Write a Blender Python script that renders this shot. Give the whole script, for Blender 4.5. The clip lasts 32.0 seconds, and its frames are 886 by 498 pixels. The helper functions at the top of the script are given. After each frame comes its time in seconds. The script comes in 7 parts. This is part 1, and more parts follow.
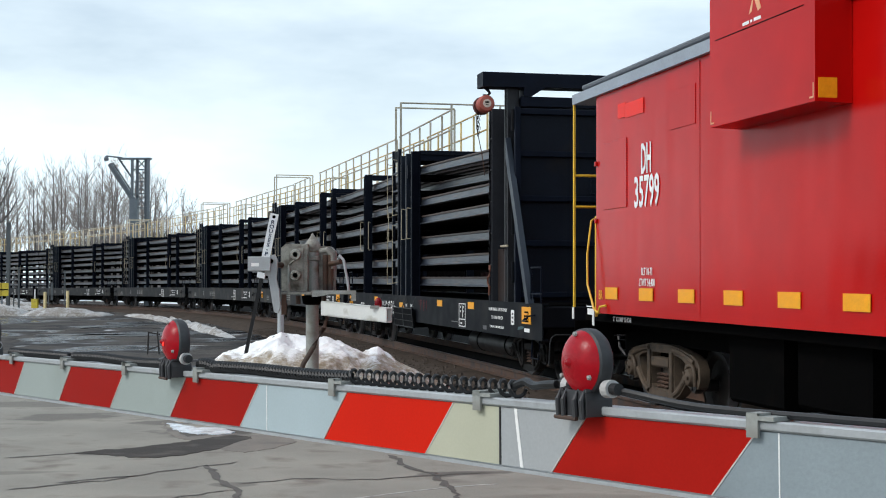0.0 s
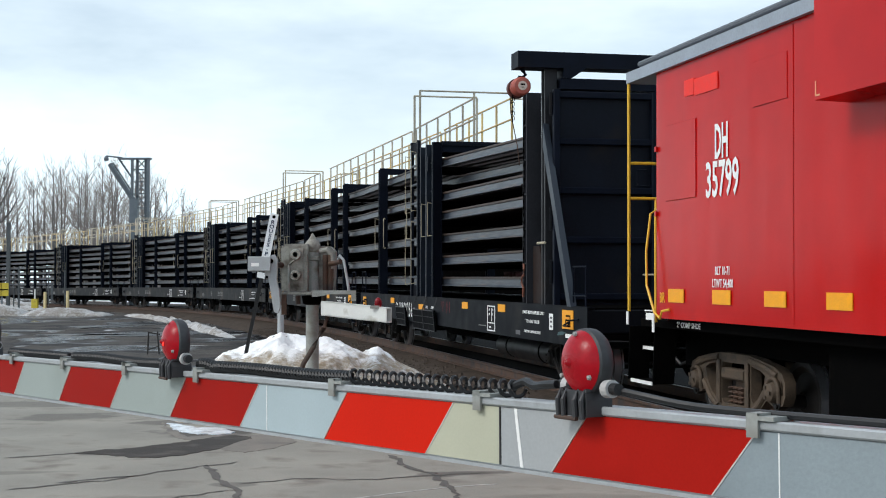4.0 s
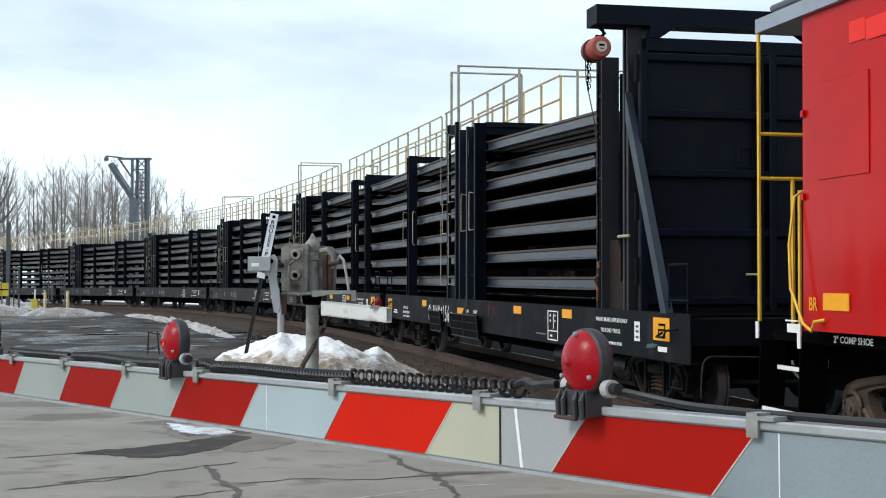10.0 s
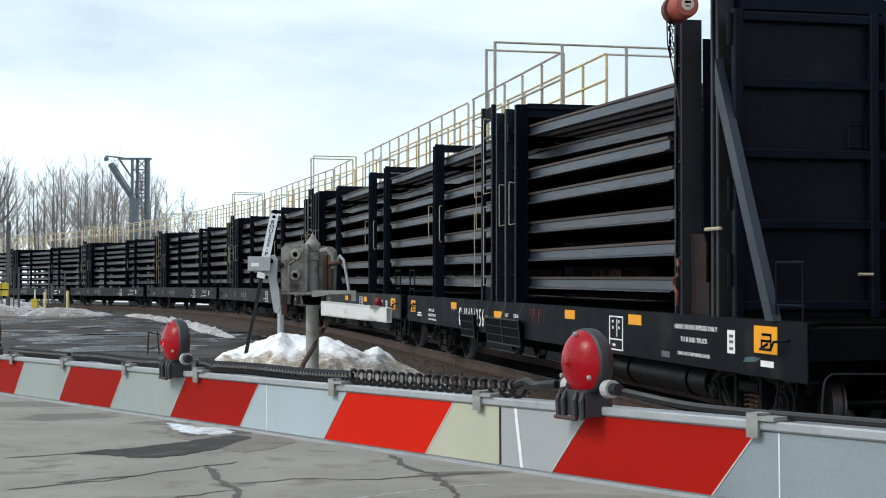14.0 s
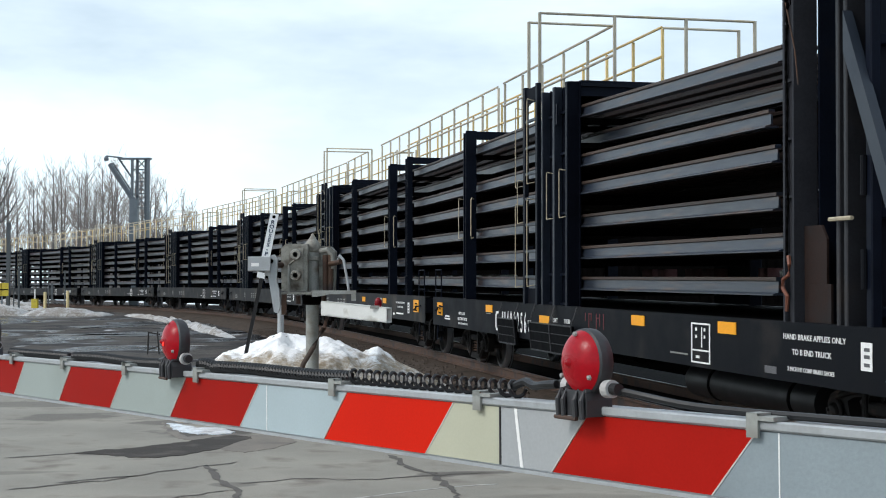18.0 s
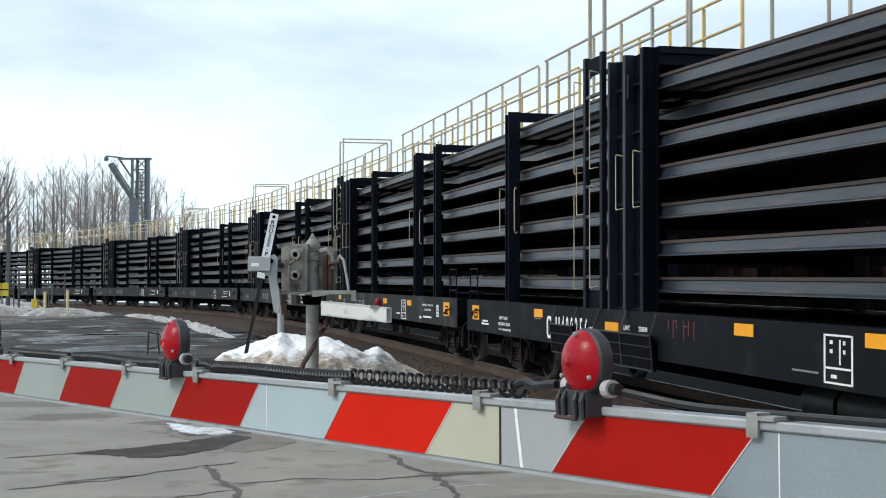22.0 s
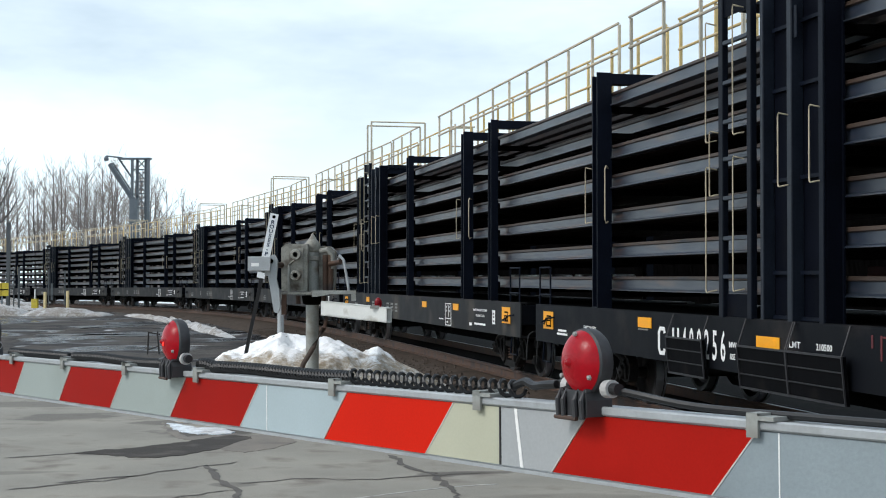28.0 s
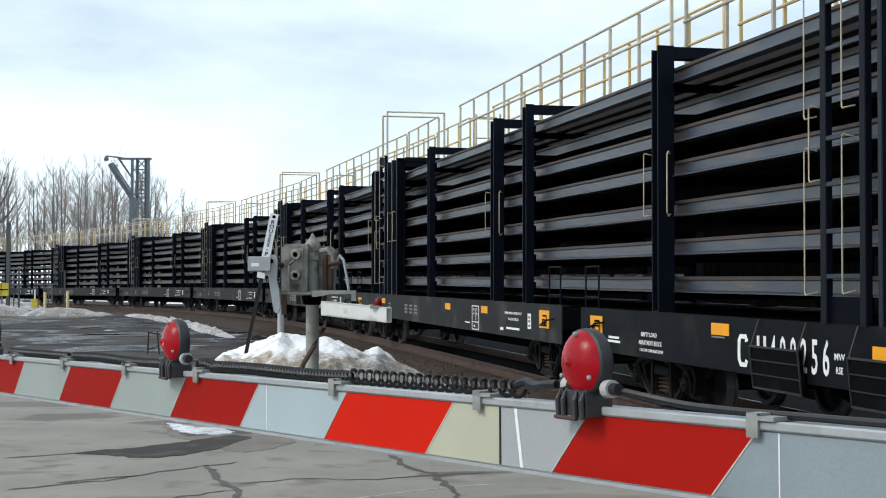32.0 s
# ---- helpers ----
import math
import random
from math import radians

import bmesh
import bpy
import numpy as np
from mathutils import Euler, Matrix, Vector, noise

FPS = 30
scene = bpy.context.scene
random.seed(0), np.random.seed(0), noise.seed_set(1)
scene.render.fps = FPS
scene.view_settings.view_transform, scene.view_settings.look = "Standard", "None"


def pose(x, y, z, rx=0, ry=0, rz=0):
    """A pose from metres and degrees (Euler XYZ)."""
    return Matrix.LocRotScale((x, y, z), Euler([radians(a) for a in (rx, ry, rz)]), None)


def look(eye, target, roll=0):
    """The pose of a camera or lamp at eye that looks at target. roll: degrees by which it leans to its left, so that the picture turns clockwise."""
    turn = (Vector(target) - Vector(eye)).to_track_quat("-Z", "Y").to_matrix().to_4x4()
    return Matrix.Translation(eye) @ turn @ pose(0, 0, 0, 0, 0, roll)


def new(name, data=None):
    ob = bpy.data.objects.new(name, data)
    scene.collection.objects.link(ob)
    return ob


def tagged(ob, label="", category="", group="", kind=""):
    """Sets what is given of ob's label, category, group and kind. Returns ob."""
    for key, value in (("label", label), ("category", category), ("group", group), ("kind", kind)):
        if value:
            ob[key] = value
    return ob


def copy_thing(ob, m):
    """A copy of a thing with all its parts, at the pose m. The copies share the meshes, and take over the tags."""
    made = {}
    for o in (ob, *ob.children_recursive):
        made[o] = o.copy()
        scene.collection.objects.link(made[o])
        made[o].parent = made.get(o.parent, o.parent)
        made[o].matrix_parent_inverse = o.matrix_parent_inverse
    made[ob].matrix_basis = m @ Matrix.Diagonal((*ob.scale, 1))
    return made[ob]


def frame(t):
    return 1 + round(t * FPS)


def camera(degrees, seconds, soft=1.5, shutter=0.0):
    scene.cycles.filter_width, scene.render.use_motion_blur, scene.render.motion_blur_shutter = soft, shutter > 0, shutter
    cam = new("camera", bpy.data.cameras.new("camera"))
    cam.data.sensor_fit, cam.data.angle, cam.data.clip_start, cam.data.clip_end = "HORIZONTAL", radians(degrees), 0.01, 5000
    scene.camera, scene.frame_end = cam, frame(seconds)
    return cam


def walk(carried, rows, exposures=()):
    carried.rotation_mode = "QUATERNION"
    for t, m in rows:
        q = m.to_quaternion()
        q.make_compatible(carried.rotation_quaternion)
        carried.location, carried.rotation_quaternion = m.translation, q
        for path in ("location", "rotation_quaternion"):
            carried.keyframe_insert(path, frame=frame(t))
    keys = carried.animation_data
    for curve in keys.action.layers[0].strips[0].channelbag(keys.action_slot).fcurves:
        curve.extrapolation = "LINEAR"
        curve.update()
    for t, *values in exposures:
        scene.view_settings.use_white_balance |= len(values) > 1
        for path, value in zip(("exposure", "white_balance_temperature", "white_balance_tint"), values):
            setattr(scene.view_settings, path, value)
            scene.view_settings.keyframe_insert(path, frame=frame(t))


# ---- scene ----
import colorsys

# ---- camera and its stand ----
cam = camera(34.83, 32.0, soft=1.05)
EYE = 1.55
STAND = Matrix.Translation((0, 0, EYE)) @ pose(0, 0, 0, 90 + 1.407, 0, 0)
walk(cam, [(0.0, STAND), (32.0, STAND)], exposures=[(0.0, -0.07), (3.5, -0.05), (8.0, 0.0), (32.0, 0.0)])

# ---- daylight: hazy bright sky, soft sun ----
world = bpy.data.worlds.new("sky")
scene.world = world
world.use_nodes = True
wn, wl = world.node_tree.nodes, world.node_tree.links
SUN_ELEV, SUN_AZ = 42.0, -112.0
sky = wn.new("ShaderNodeTexSky")
sky.sky_type, sky.sun_disc = "NISHITA", False
sky.sun_elevation, sky.sun_rotation = radians(SUN_ELEV), radians(SUN_AZ)
sky.air_density, sky.dust_density, sky.ozone_density = 1.0, 1.5, 1.0
coord = wn.new("ShaderNodeTexCoord")
stretch = wn.new("ShaderNodeMapping")
stretch.inputs["Scale"].default_value = (1.0, 1.0, 3.2)
clouds = wn.new("ShaderNodeTexNoise")
clouds.inputs["Scale"].default_value, clouds.inputs["Detail"].default_value = 2.6, 6.0
clouds.inputs["Roughness"].default_value = 0.55
ramp = wn.new("ShaderNodeValToRGB")
ramp.color_ramp.elements[0].position, ramp.color_ramp.elements[1].position = 0.40, 0.72
ramp.color_ramp.elements[0].color = (0.31, 0.31, 0.31, 1)
blend = wn.new("ShaderNodeMixRGB")
blend.inputs["Color2"].default_value = (7.05, 8.12, 8.7, 1)
wl.new(coord.outputs["Generated"], stretch.inputs["Vector"])
wl.new(stretch.outputs["Vector"], clouds.inputs["Vector"])
wl.new(clouds.outputs["Fac"], ramp.inputs["Fac"])
height = wn.new("ShaderNodeSeparateXYZ")
wl.new(coord.outputs["Generated"], height.inputs["Vector"])
haze = wn.new("ShaderNodeMapRange")
haze.inputs["From Min"].default_value, haze.inputs["From Max"].default_value = 0.0, 0.16
haze.inputs["To Min"].default_value, haze.inputs["To Max"].default_value = 0.9, 0.0
wl.new(height.outputs["Z"], haze.inputs["Value"])
both = wn.new("ShaderNodeMath")
both.operation, both.use_clamp = "ADD", True
wl.new(ramp.outputs["Color"], both.inputs[0])
wl.new(haze.outputs["Result"], both.inputs[1])
wl.new(both.outputs[0], blend.inputs["Fac"])
wl.new(sky.outputs["Color"], blend.inputs["Color1"])
wl.new(blend.outputs["Color"], wn["Background"].inputs["Color"])
wn["Background"].inputs["Strength"].default_value = 0.15

sun = new("sun", bpy.data.lights.new("sun", "SUN"))
sun.data.energy, sun.data.angle, sun.data.color = 1.75, radians(16), (0.985, 0.953, 0.915)
SUN_FROM = Vector((math.sin(radians(SUN_AZ)) * math.cos(radians(SUN_ELEV)), math.cos(radians(SUN_AZ)) * math.cos(radians(SUN_ELEV)), math.sin(radians(SUN_ELEV))))
sun.matrix_world = look(SUN_FROM * 60, (0, 0, 0))


# ---- mesh tools ----
def flowing(points, n=6):
    """A smooth line through points."""
    p = [Vector(a) for a in points]
    p = [p[0] * 2 - p[1]] + p + [p[-1] * 2 - p[-2]]
    out = []
    for i in range(1, len(p) - 2):
        a, b, c, d = p[i - 1:i + 3]
        for k in range(n):
            t = k / n
            out.append(0.5 * (2 * b + (c - a) * t + (2 * a - 5 * b + 4 * c - d) * t * t + (3 * b - a - 3 * c + d) * t ** 3))
    return out + [p[-2]]


class Geo:
    """Collects plain solids into one mesh."""

    def __init__(self):
        self.v, self.f = [], []

    def add(self, verts, faces):
        n = len(self.v)
        self.v += [tuple(a) for a in verts]
        self.f += [tuple(i + n for i in f) for f in faces]
        return self

    def box(self, x0, x1, y0, y1, z0, z1, c=0.0):
        """A block; c: chamfer of its four long edges along its longest side."""
        if c <= 0:
            v = [(x, y, z) for x in (x0, x1) for y in (y0, y1) for z in (z0, z1)]
            return self.add(v, [(0, 1, 3, 2), (4, 6, 7, 5), (0, 4, 5, 1), (2, 3, 7, 6), (0, 2, 6, 4), (1, 5, 7, 3)])
        lo, hi = (x0, y0, z0), (x1, y1, z1)
        axis = max(range(3), key=lambda i: hi[i] - lo[i])
        a, b = [i for i in range(3) if i != axis]
        ring = [(lo[a] + c, lo[b]), (hi[a] - c, lo[b]), (hi[a], lo[b] + c), (hi[a], hi[b] - c), (hi[a] - c, hi[b]), (lo[a] + c, hi[b]), (lo[a], hi[b] - c), (lo[a], lo[b] + c)]
        v = []
        for e in (lo[axis], hi[axis]):
            for p, q in ring:
                w = [0, 0, 0]
                w[axis], w[a], w[b] = e, p, q
                v.append(w)
        f = [tuple(range(8)), tuple(range(15, 7, -1))] + [(i, (i + 1) % 8, 8 + (i + 1) % 8, 8 + i) for i in range(8)]
        return self.add(v, f)

    def tube(self, points, r, n=6, r2=None):
        """A round bar along points; r to r2 tapers."""
        pts = [Vector(p) for p in points]
        rows = []
        up = Vector((0.13, 0.21, 0.97))
        for i, p in enumerate(pts):
            d = (pts[min(i + 1, len(pts) - 1)] - pts[max(i - 1, 0)])
            if d.length < 1e-9:
                d = Vector((0, 0, 1))
            d.normalize()
            s = d.cross(up if abs(d.dot(up)) < 0.95 else Vector((1, 0.1, 0)))
            s.normalize()
            t = d.cross(s)
            k = r if r2 is None else r + (r2 - r) * i / max(1, len(pts) - 1)
            rows += [p + (s * math.cos(2 * math.pi * j / n) + t * math.sin(2 * math.pi * j / n)) * k for j in range(n)]
        m = len(pts)
        f = [(i * n + j, i * n + (j + 1) % n, (i + 1) * n + (j + 1) % n, (i + 1) * n + j) for i in range(m - 1) for j in range(n)]
        f += [tuple(range(n - 1, -1, -1)), tuple((m - 1) * n + j for j in range(n))]
        return self.add(rows, f)

    def prism(self, outline, x0, x1, axis="x"):
        """An outline of (a, b) carried along one axis."""
        n = len(outline)
        put = {"x": lambda e, a, b: (e, a, b), "y": lambda e, a, b: (a, e, b), "z": lambda e, a, b: (a, b, e)}[axis]
        v = [put(e, a, b) for e in (x0, x1) for a, b in outline]
        f = [tuple(range(n)), tuple(range(2 * n - 1, n - 1, -1))] + [(i, (i + 1) % n, n + (i + 1) % n, n + i) for i in range(n)]
        return self.add(v, f)

    def lathe(self, profile, n=24, centre=(0, 0, 0), axis="z"):
        """A profile of (radius, height) turned about an axis."""
        v = []
        for r, h in profile:
            for j in range(n):
                a = 2 * math.pi * j / n
                p = (r * math.cos(a), r * math.sin(a), h)
                p = {"z": p, "y": (p[0], p[2], p[1]), "x": (p[2], p[0], p[1])}[axis]
                v.append((p[0] + centre[0], p[1] + centre[1], p[2] + centre[2]))
        m = len(profile)
        f = [(i * n + j, i * n + (j + 1) % n, (i + 1) * n + (j + 1) % n, (i + 1) * n + j) for i in range(m - 1) for j in range(n)]
        f += [tuple(range(n - 1, -1, -1)), tuple((m - 1) * n + j for j in range(n))]
        return self.add(v, f)

    def mesh(self, name, material, smooth=False):
        me = bpy.data.meshes.new(name)
        me.from_pydata(self.v, [], self.f)
        bm = bmesh.new()
        bm.from_mesh(me)
        bmesh.ops.recalc_face_normals(bm, faces=bm.faces)
        bm.to_mesh(me)
        bm.free()
        me.materials.append(material)
        if smooth:
            me.polygons.foreach_set("use_smooth", [True] * len(me.polygons))
            me.set_sharp_from_angle(angle=radians(40))
        return me


def part(name, geo, material, parent=None, label="", at=None, smooth=False):
    """Links a Geo or a mesh as one object, under parent where one is given."""
    me = geo if isinstance(geo, bpy.types.Mesh) else geo.mesh(name, material, smooth)
    ob = new(name, me)
    if parent is not None:
        ob.parent = parent
    if at is not None:
        ob.matrix_basis = at
    return tagged(ob, label) if label else ob


def thing(name, label, category, at=None, group="", kind=""):
    ob = new(name)
    ob.empty_display_size = 0.2
    if at is not None:
        ob.matrix_basis = at
    return tagged(ob, label, category, group, kind)


def lettering(text, size, material, name="lettering", thick=0.002, squeeze=1.0, bold=0.012):
    """Flat letters as a mesh, centred, in the x-z plane, facing -y."""
    cu = bpy.data.curves.new(name, "FONT")
    cu.body, cu.size, cu.extrude, cu.align_x, cu.align_y, cu.resolution_u = text, size, thick, "CENTER", "CENTER", 2
    cu.offset = size * bold
    ob = bpy.data.objects.new(name, cu)
    me = bpy.data.meshes.new_from_object(ob)
    bpy.data.objects.remove(ob)
    me.transform(Matrix.Rotation(radians(90), 4, "X") @ Matrix.Diagonal((squeeze, 1, 1, 1)))
    me.materials.clear()
    me.materials.append(material)
    return me


# ---- materials ----
def surface(name, colour, rough=0.6, metal=0.0, vary=0.25, scale=6.0, fine=60.0, bump=0.15, dirt=None, dirt_amount=0.0, dirt_scale=2.0, rough_vary=0.15, streak=1.0, coat=0.0, spread=0.0, shine=0.5):
    """A worn surface: colour varied at two scales, stains of another colour, fine relief."""
    m = bpy.data.materials.new(name)
    m.use_nodes = True
    n, l = m.node_tree.nodes, m.node_tree.links
    b = n["Principled BSDF"]
    tc = n.new("ShaderNodeTexCoord")
    mp = n.new("ShaderNodeMapping")
    mp.inputs["Scale"].default_value = (1, 1, streak)
    l.new(tc.outputs["Object"], mp.inputs["Vector"])

    def noise_at(s, detail=5.0):
        t = n.new("ShaderNodeTexNoise")
        t.inputs["Scale"].default_value, t.inputs["Detail"].default_value = s, detail
        l.new(mp.outputs["Vector"], t.inputs["Vector"])
        return t

    big, small = noise_at(scale), noise_at(fine, 3.0)
    mixn = n.new("ShaderNodeMath")
    mixn.operation = "MULTIPLY_ADD"
    mixn.inputs[1].default_value = 0.6
    l.new(big.outputs["Fac"], mixn.inputs[0])
    half = n.new("ShaderNodeMath")
    half.operation = "MULTIPLY"
    half.inputs[1].default_value = 0.4
    l.new(small.outputs["Fac"], half.inputs[0])
    l.new(half.outputs[0], mixn.inputs[2])
    cr = n.new("ShaderNodeValToRGB")
    e = cr.color_ramp.elements
    e[0].position, e[1].position = 0.3, 0.7
    e[0].color = (*[max(0.0, c * (1 - vary)) for c in colour], 1)
    e[1].color = (*[min(1.0, c * (1 + vary)) for c in colour], 1)
    l.new(mixn.outputs[0], cr.inputs["Fac"])
    out = cr.outputs["Color"]
    if spread > 0:
        oi = n.new("ShaderNodeObjectInfo")
        hs = n.new("ShaderNodeHueSaturation")
        mr = n.new("ShaderNodeMapRange")
        mr.inputs["To Min"].default_value, mr.inputs["To Max"].default_value = 1 - spread, 1 + spread
        l.new(oi.outputs["Random"], mr.inputs["Value"])
        l.new(mr.outputs["Result"], hs.inputs["Value"])
        l.new(out, hs.inputs["Color"])
        out = hs.outputs["Color"]
    if dirt is not None:
        st = noise_at(dirt_scale, 8.0)
        dr = n.new("ShaderNodeValToRGB")
        dr.color_ramp.elements[0].position, dr.color_ramp.elements[1].position = 0.68 - 0.35 * dirt_amount, 0.80 - 0.2 * dirt_amount
        l.new(st.outputs["Fac"], dr.inputs["Fac"])
        mx = n.new("ShaderNodeMixRGB")
        mx.inputs["Color2"].default_value = (*dirt, 1)
        l.new(dr.outputs["Color"], mx.inputs["Fac"])
        l.new(out, mx.inputs["Color1"])
        out = mx.outputs["Color"]
    l.new(out, b.inputs["Base Color"])
    rr = n.new("ShaderNodeMapRange")
    rr.inputs["To Min"].default_value, rr.inputs["To Max"].default_value = max(0.02, rough - rough_vary), min(1.0, rough + rough_vary)
    l.new(big.outputs["Fac"], rr.inputs["Value"])
    l.new(rr.outputs["Result"], b.inputs["Roughness"])
    b.inputs["Metallic"].default_value = metal
    b.inputs["Coat Weight"].default_value = coat
    b.inputs["Specular IOR Level"].default_value = shine
    if bump > 0:
        bp = n.new("ShaderNodeBump")
        bp.inputs["Strength"].default_value, bp.inputs["Distance"].default_value = bump, 0.01
        l.new(mixn.outputs[0], bp.inputs["Height"])
        l.new(bp.outputs["Normal"], b.inputs["Normal"])
    return m


M_BLACK = surface("black_steel_paint", (0.0042, 0.0064, 0.0130), 0.5, 0.0, 0.35, 3, 40, 0.12, (0.012, 0.010, 0.011), 0.12, 1.3, shine=0.08)
M_SILL = surface("black_sill_paint", (0.0042, 0.0050, 0.0072), 0.55, 0.0, 0.35, 2, 40, 0.1, (0.026, 0.023, 0.022), 0.26, 1.1, shine=0.08)
M_DUSTY = surface("dusty_black_sill_paint", (0.017, 0.0178, 0.019), 0.6, 0.0, 0.4, 2, 40, 0.1, (0.065, 0.057, 0.048), 0.36, 1.1, shine=0.12)
# grime taken down to near-black, carrying the shade below the cars
M_UNDER = surface("grime_and_shade_black", (0.0020, 0.0019, 0.0019), 0.85, 0.0, 0.4, 5, 50, 0.3, (0.0045, 0.0036, 0.003), 0.3, 3, shine=0.02)
M_RUSTY = surface("rusted_steel", (0.075, 0.040, 0.025), 0.75, 0.0, 0.4, 6, 70, 0.3, (0.03, 0.025, 0.025), 0.5, 4)
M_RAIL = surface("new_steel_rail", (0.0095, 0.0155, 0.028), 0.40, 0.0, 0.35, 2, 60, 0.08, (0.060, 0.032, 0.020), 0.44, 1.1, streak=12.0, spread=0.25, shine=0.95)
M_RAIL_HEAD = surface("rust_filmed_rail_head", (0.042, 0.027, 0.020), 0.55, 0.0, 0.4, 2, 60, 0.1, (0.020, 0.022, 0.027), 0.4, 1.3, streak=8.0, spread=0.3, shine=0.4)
# the same rail steel, rust-tinted and darkened for shade inside the stack
M_RAIL_INNER = surface("half_shaded_rail", (0.017, 0.014, 0.014), 0.6, 0.0, 0.4, 3, 60, 0.1, (0.026, 0.014, 0.010), 0.4, 1.5, streak=6.0, shine=0.25)
M_RAIL_SHADE = surface("shaded_rust_rail", (0.016, 0.0095, 0.0075), 0.8, 0.0, 0.4, 3, 60, 0.1, (0.006, 0.005, 0.005), 0.4, 1.5, streak=6.0, shine=0.06)
M_BROWN = surface("brown_cast_steel", (0.085, 0.060, 0.040), 0.7, 0.1, 0.35, 8, 60, 0.3, (0.03, 0.025, 0.02), 0.4, 5)
M_WHEEL = surface("worn_wheel_steel", (0.009, 0.008, 0.0075), 0.45, 0.2, 0.3, 8, 80, 0.15)
M_RED = surface("red_caboose_paint", (0.47, 0.0042, 0.0034), 0.20, 0.0, 0.12, 0.9, 2.6, 0.35, (0.42, 0.0045, 0.006), 0.35, 0.6, rough_vary=0.07, shine=0.11)
M_GREY = surface("grey_roof_paint", (0.27, 0.31, 0.36), 0.5, 0.0, 0.2, 3, 40, 0.1)
M_YELLOW = surface("yellow_handrail_paint", (0.72, 0.44, 0.03), 0.45, 0.0, 0.2, 6, 60, 0.1)
M_CATWALK = surface("weathered_yellow_paint", (0.70, 0.52, 0.22), 0.6, 0.0, 0.25, 3, 50, 0.1, (0.62, 0.54, 0.36), 0.45, 1.2, spread=0.2)
M_STICKER = surface("amber_reflector", (0.84, 0.36, 0.012), 0.4, 0.0, 0.12, 10, 60, 0.05, shine=0.2)
M_WHITE = surface("white_stencil_paint", (0.82, 0.82, 0.80), 0.6, 0.0, 0.15, 12, 80, 0.05)
M_ALU = surface("weathered_aluminium", (0.40, 0.42, 0.43), 0.45, 0.35, 0.15, 8, 90, 0.1, (0.22, 0.21, 0.2), 0.25, 6)
M_ARM_RED = surface("red_reflective_sheet", (0.35, 0.010, 0.006), 0.5, 0.0, 0.10, 3, 200, 0.05, (0.28, 0.008, 0.004), 0.35, 2.2, shine=0.06, spread=0.12)
M_ARM_WHITE = surface("white_reflective_sheet", (0.225, 0.268, 0.288), 0.4, 0.0, 0.14, 2.0, 160, 0.08, (0.175, 0.21, 0.226), 0.5, 1.6, spread=0.10)
M_ARM_RED_NEW = surface("fresh_red_reflective_sheet", (0.60, 0.016, 0.005), 0.5, 0.0, 0.08, 3, 200, 0.05, shine=0.06)
M_ARM_GREEN = surface("aged_green_grey_sheet", (0.30, 0.345, 0.325), 0.45, 0.0, 0.08, 2.5, 200, 0.05, (0.25, 0.285, 0.265), 0.4, 2)
M_ARM_BLUE = surface("bluish_white_sheet", (0.37, 0.45, 0.475), 0.4, 0.0, 0.08, 2.5, 200, 0.05, (0.32, 0.385, 0.40), 0.4, 2)
M_ARM_GREY = surface("neutral_grey_sheet", (0.35, 0.365, 0.37), 0.4, 0.0, 0.10, 2.5, 160, 0.05, (0.29, 0.30, 0.305), 0.4, 2)
M_ARM_CREAM = surface("yellowed_reflective_sheet", (0.45, 0.45, 0.34), 0.4, 0.0, 0.06, 4, 200, 0.05)
M_RUBBER = surface("black_rubber", (0.008, 0.0085, 0.0095), 0.5, 0.0, 0.2, 20, 120, 0.1)
M_GALV = surface("galvanised_steel", (0.30, 0.31, 0.29), 0.55, 0.3, 0.25, 10, 80, 0.15, (0.15, 0.125, 0.095), 0.45, 5)
M_CASTING = surface("grimy_cast_aluminium", (0.25, 0.245, 0.215), 0.6, 0.1, 0.4, 9, 70, 0.3, (0.070, 0.052, 0.036), 0.58, 7)


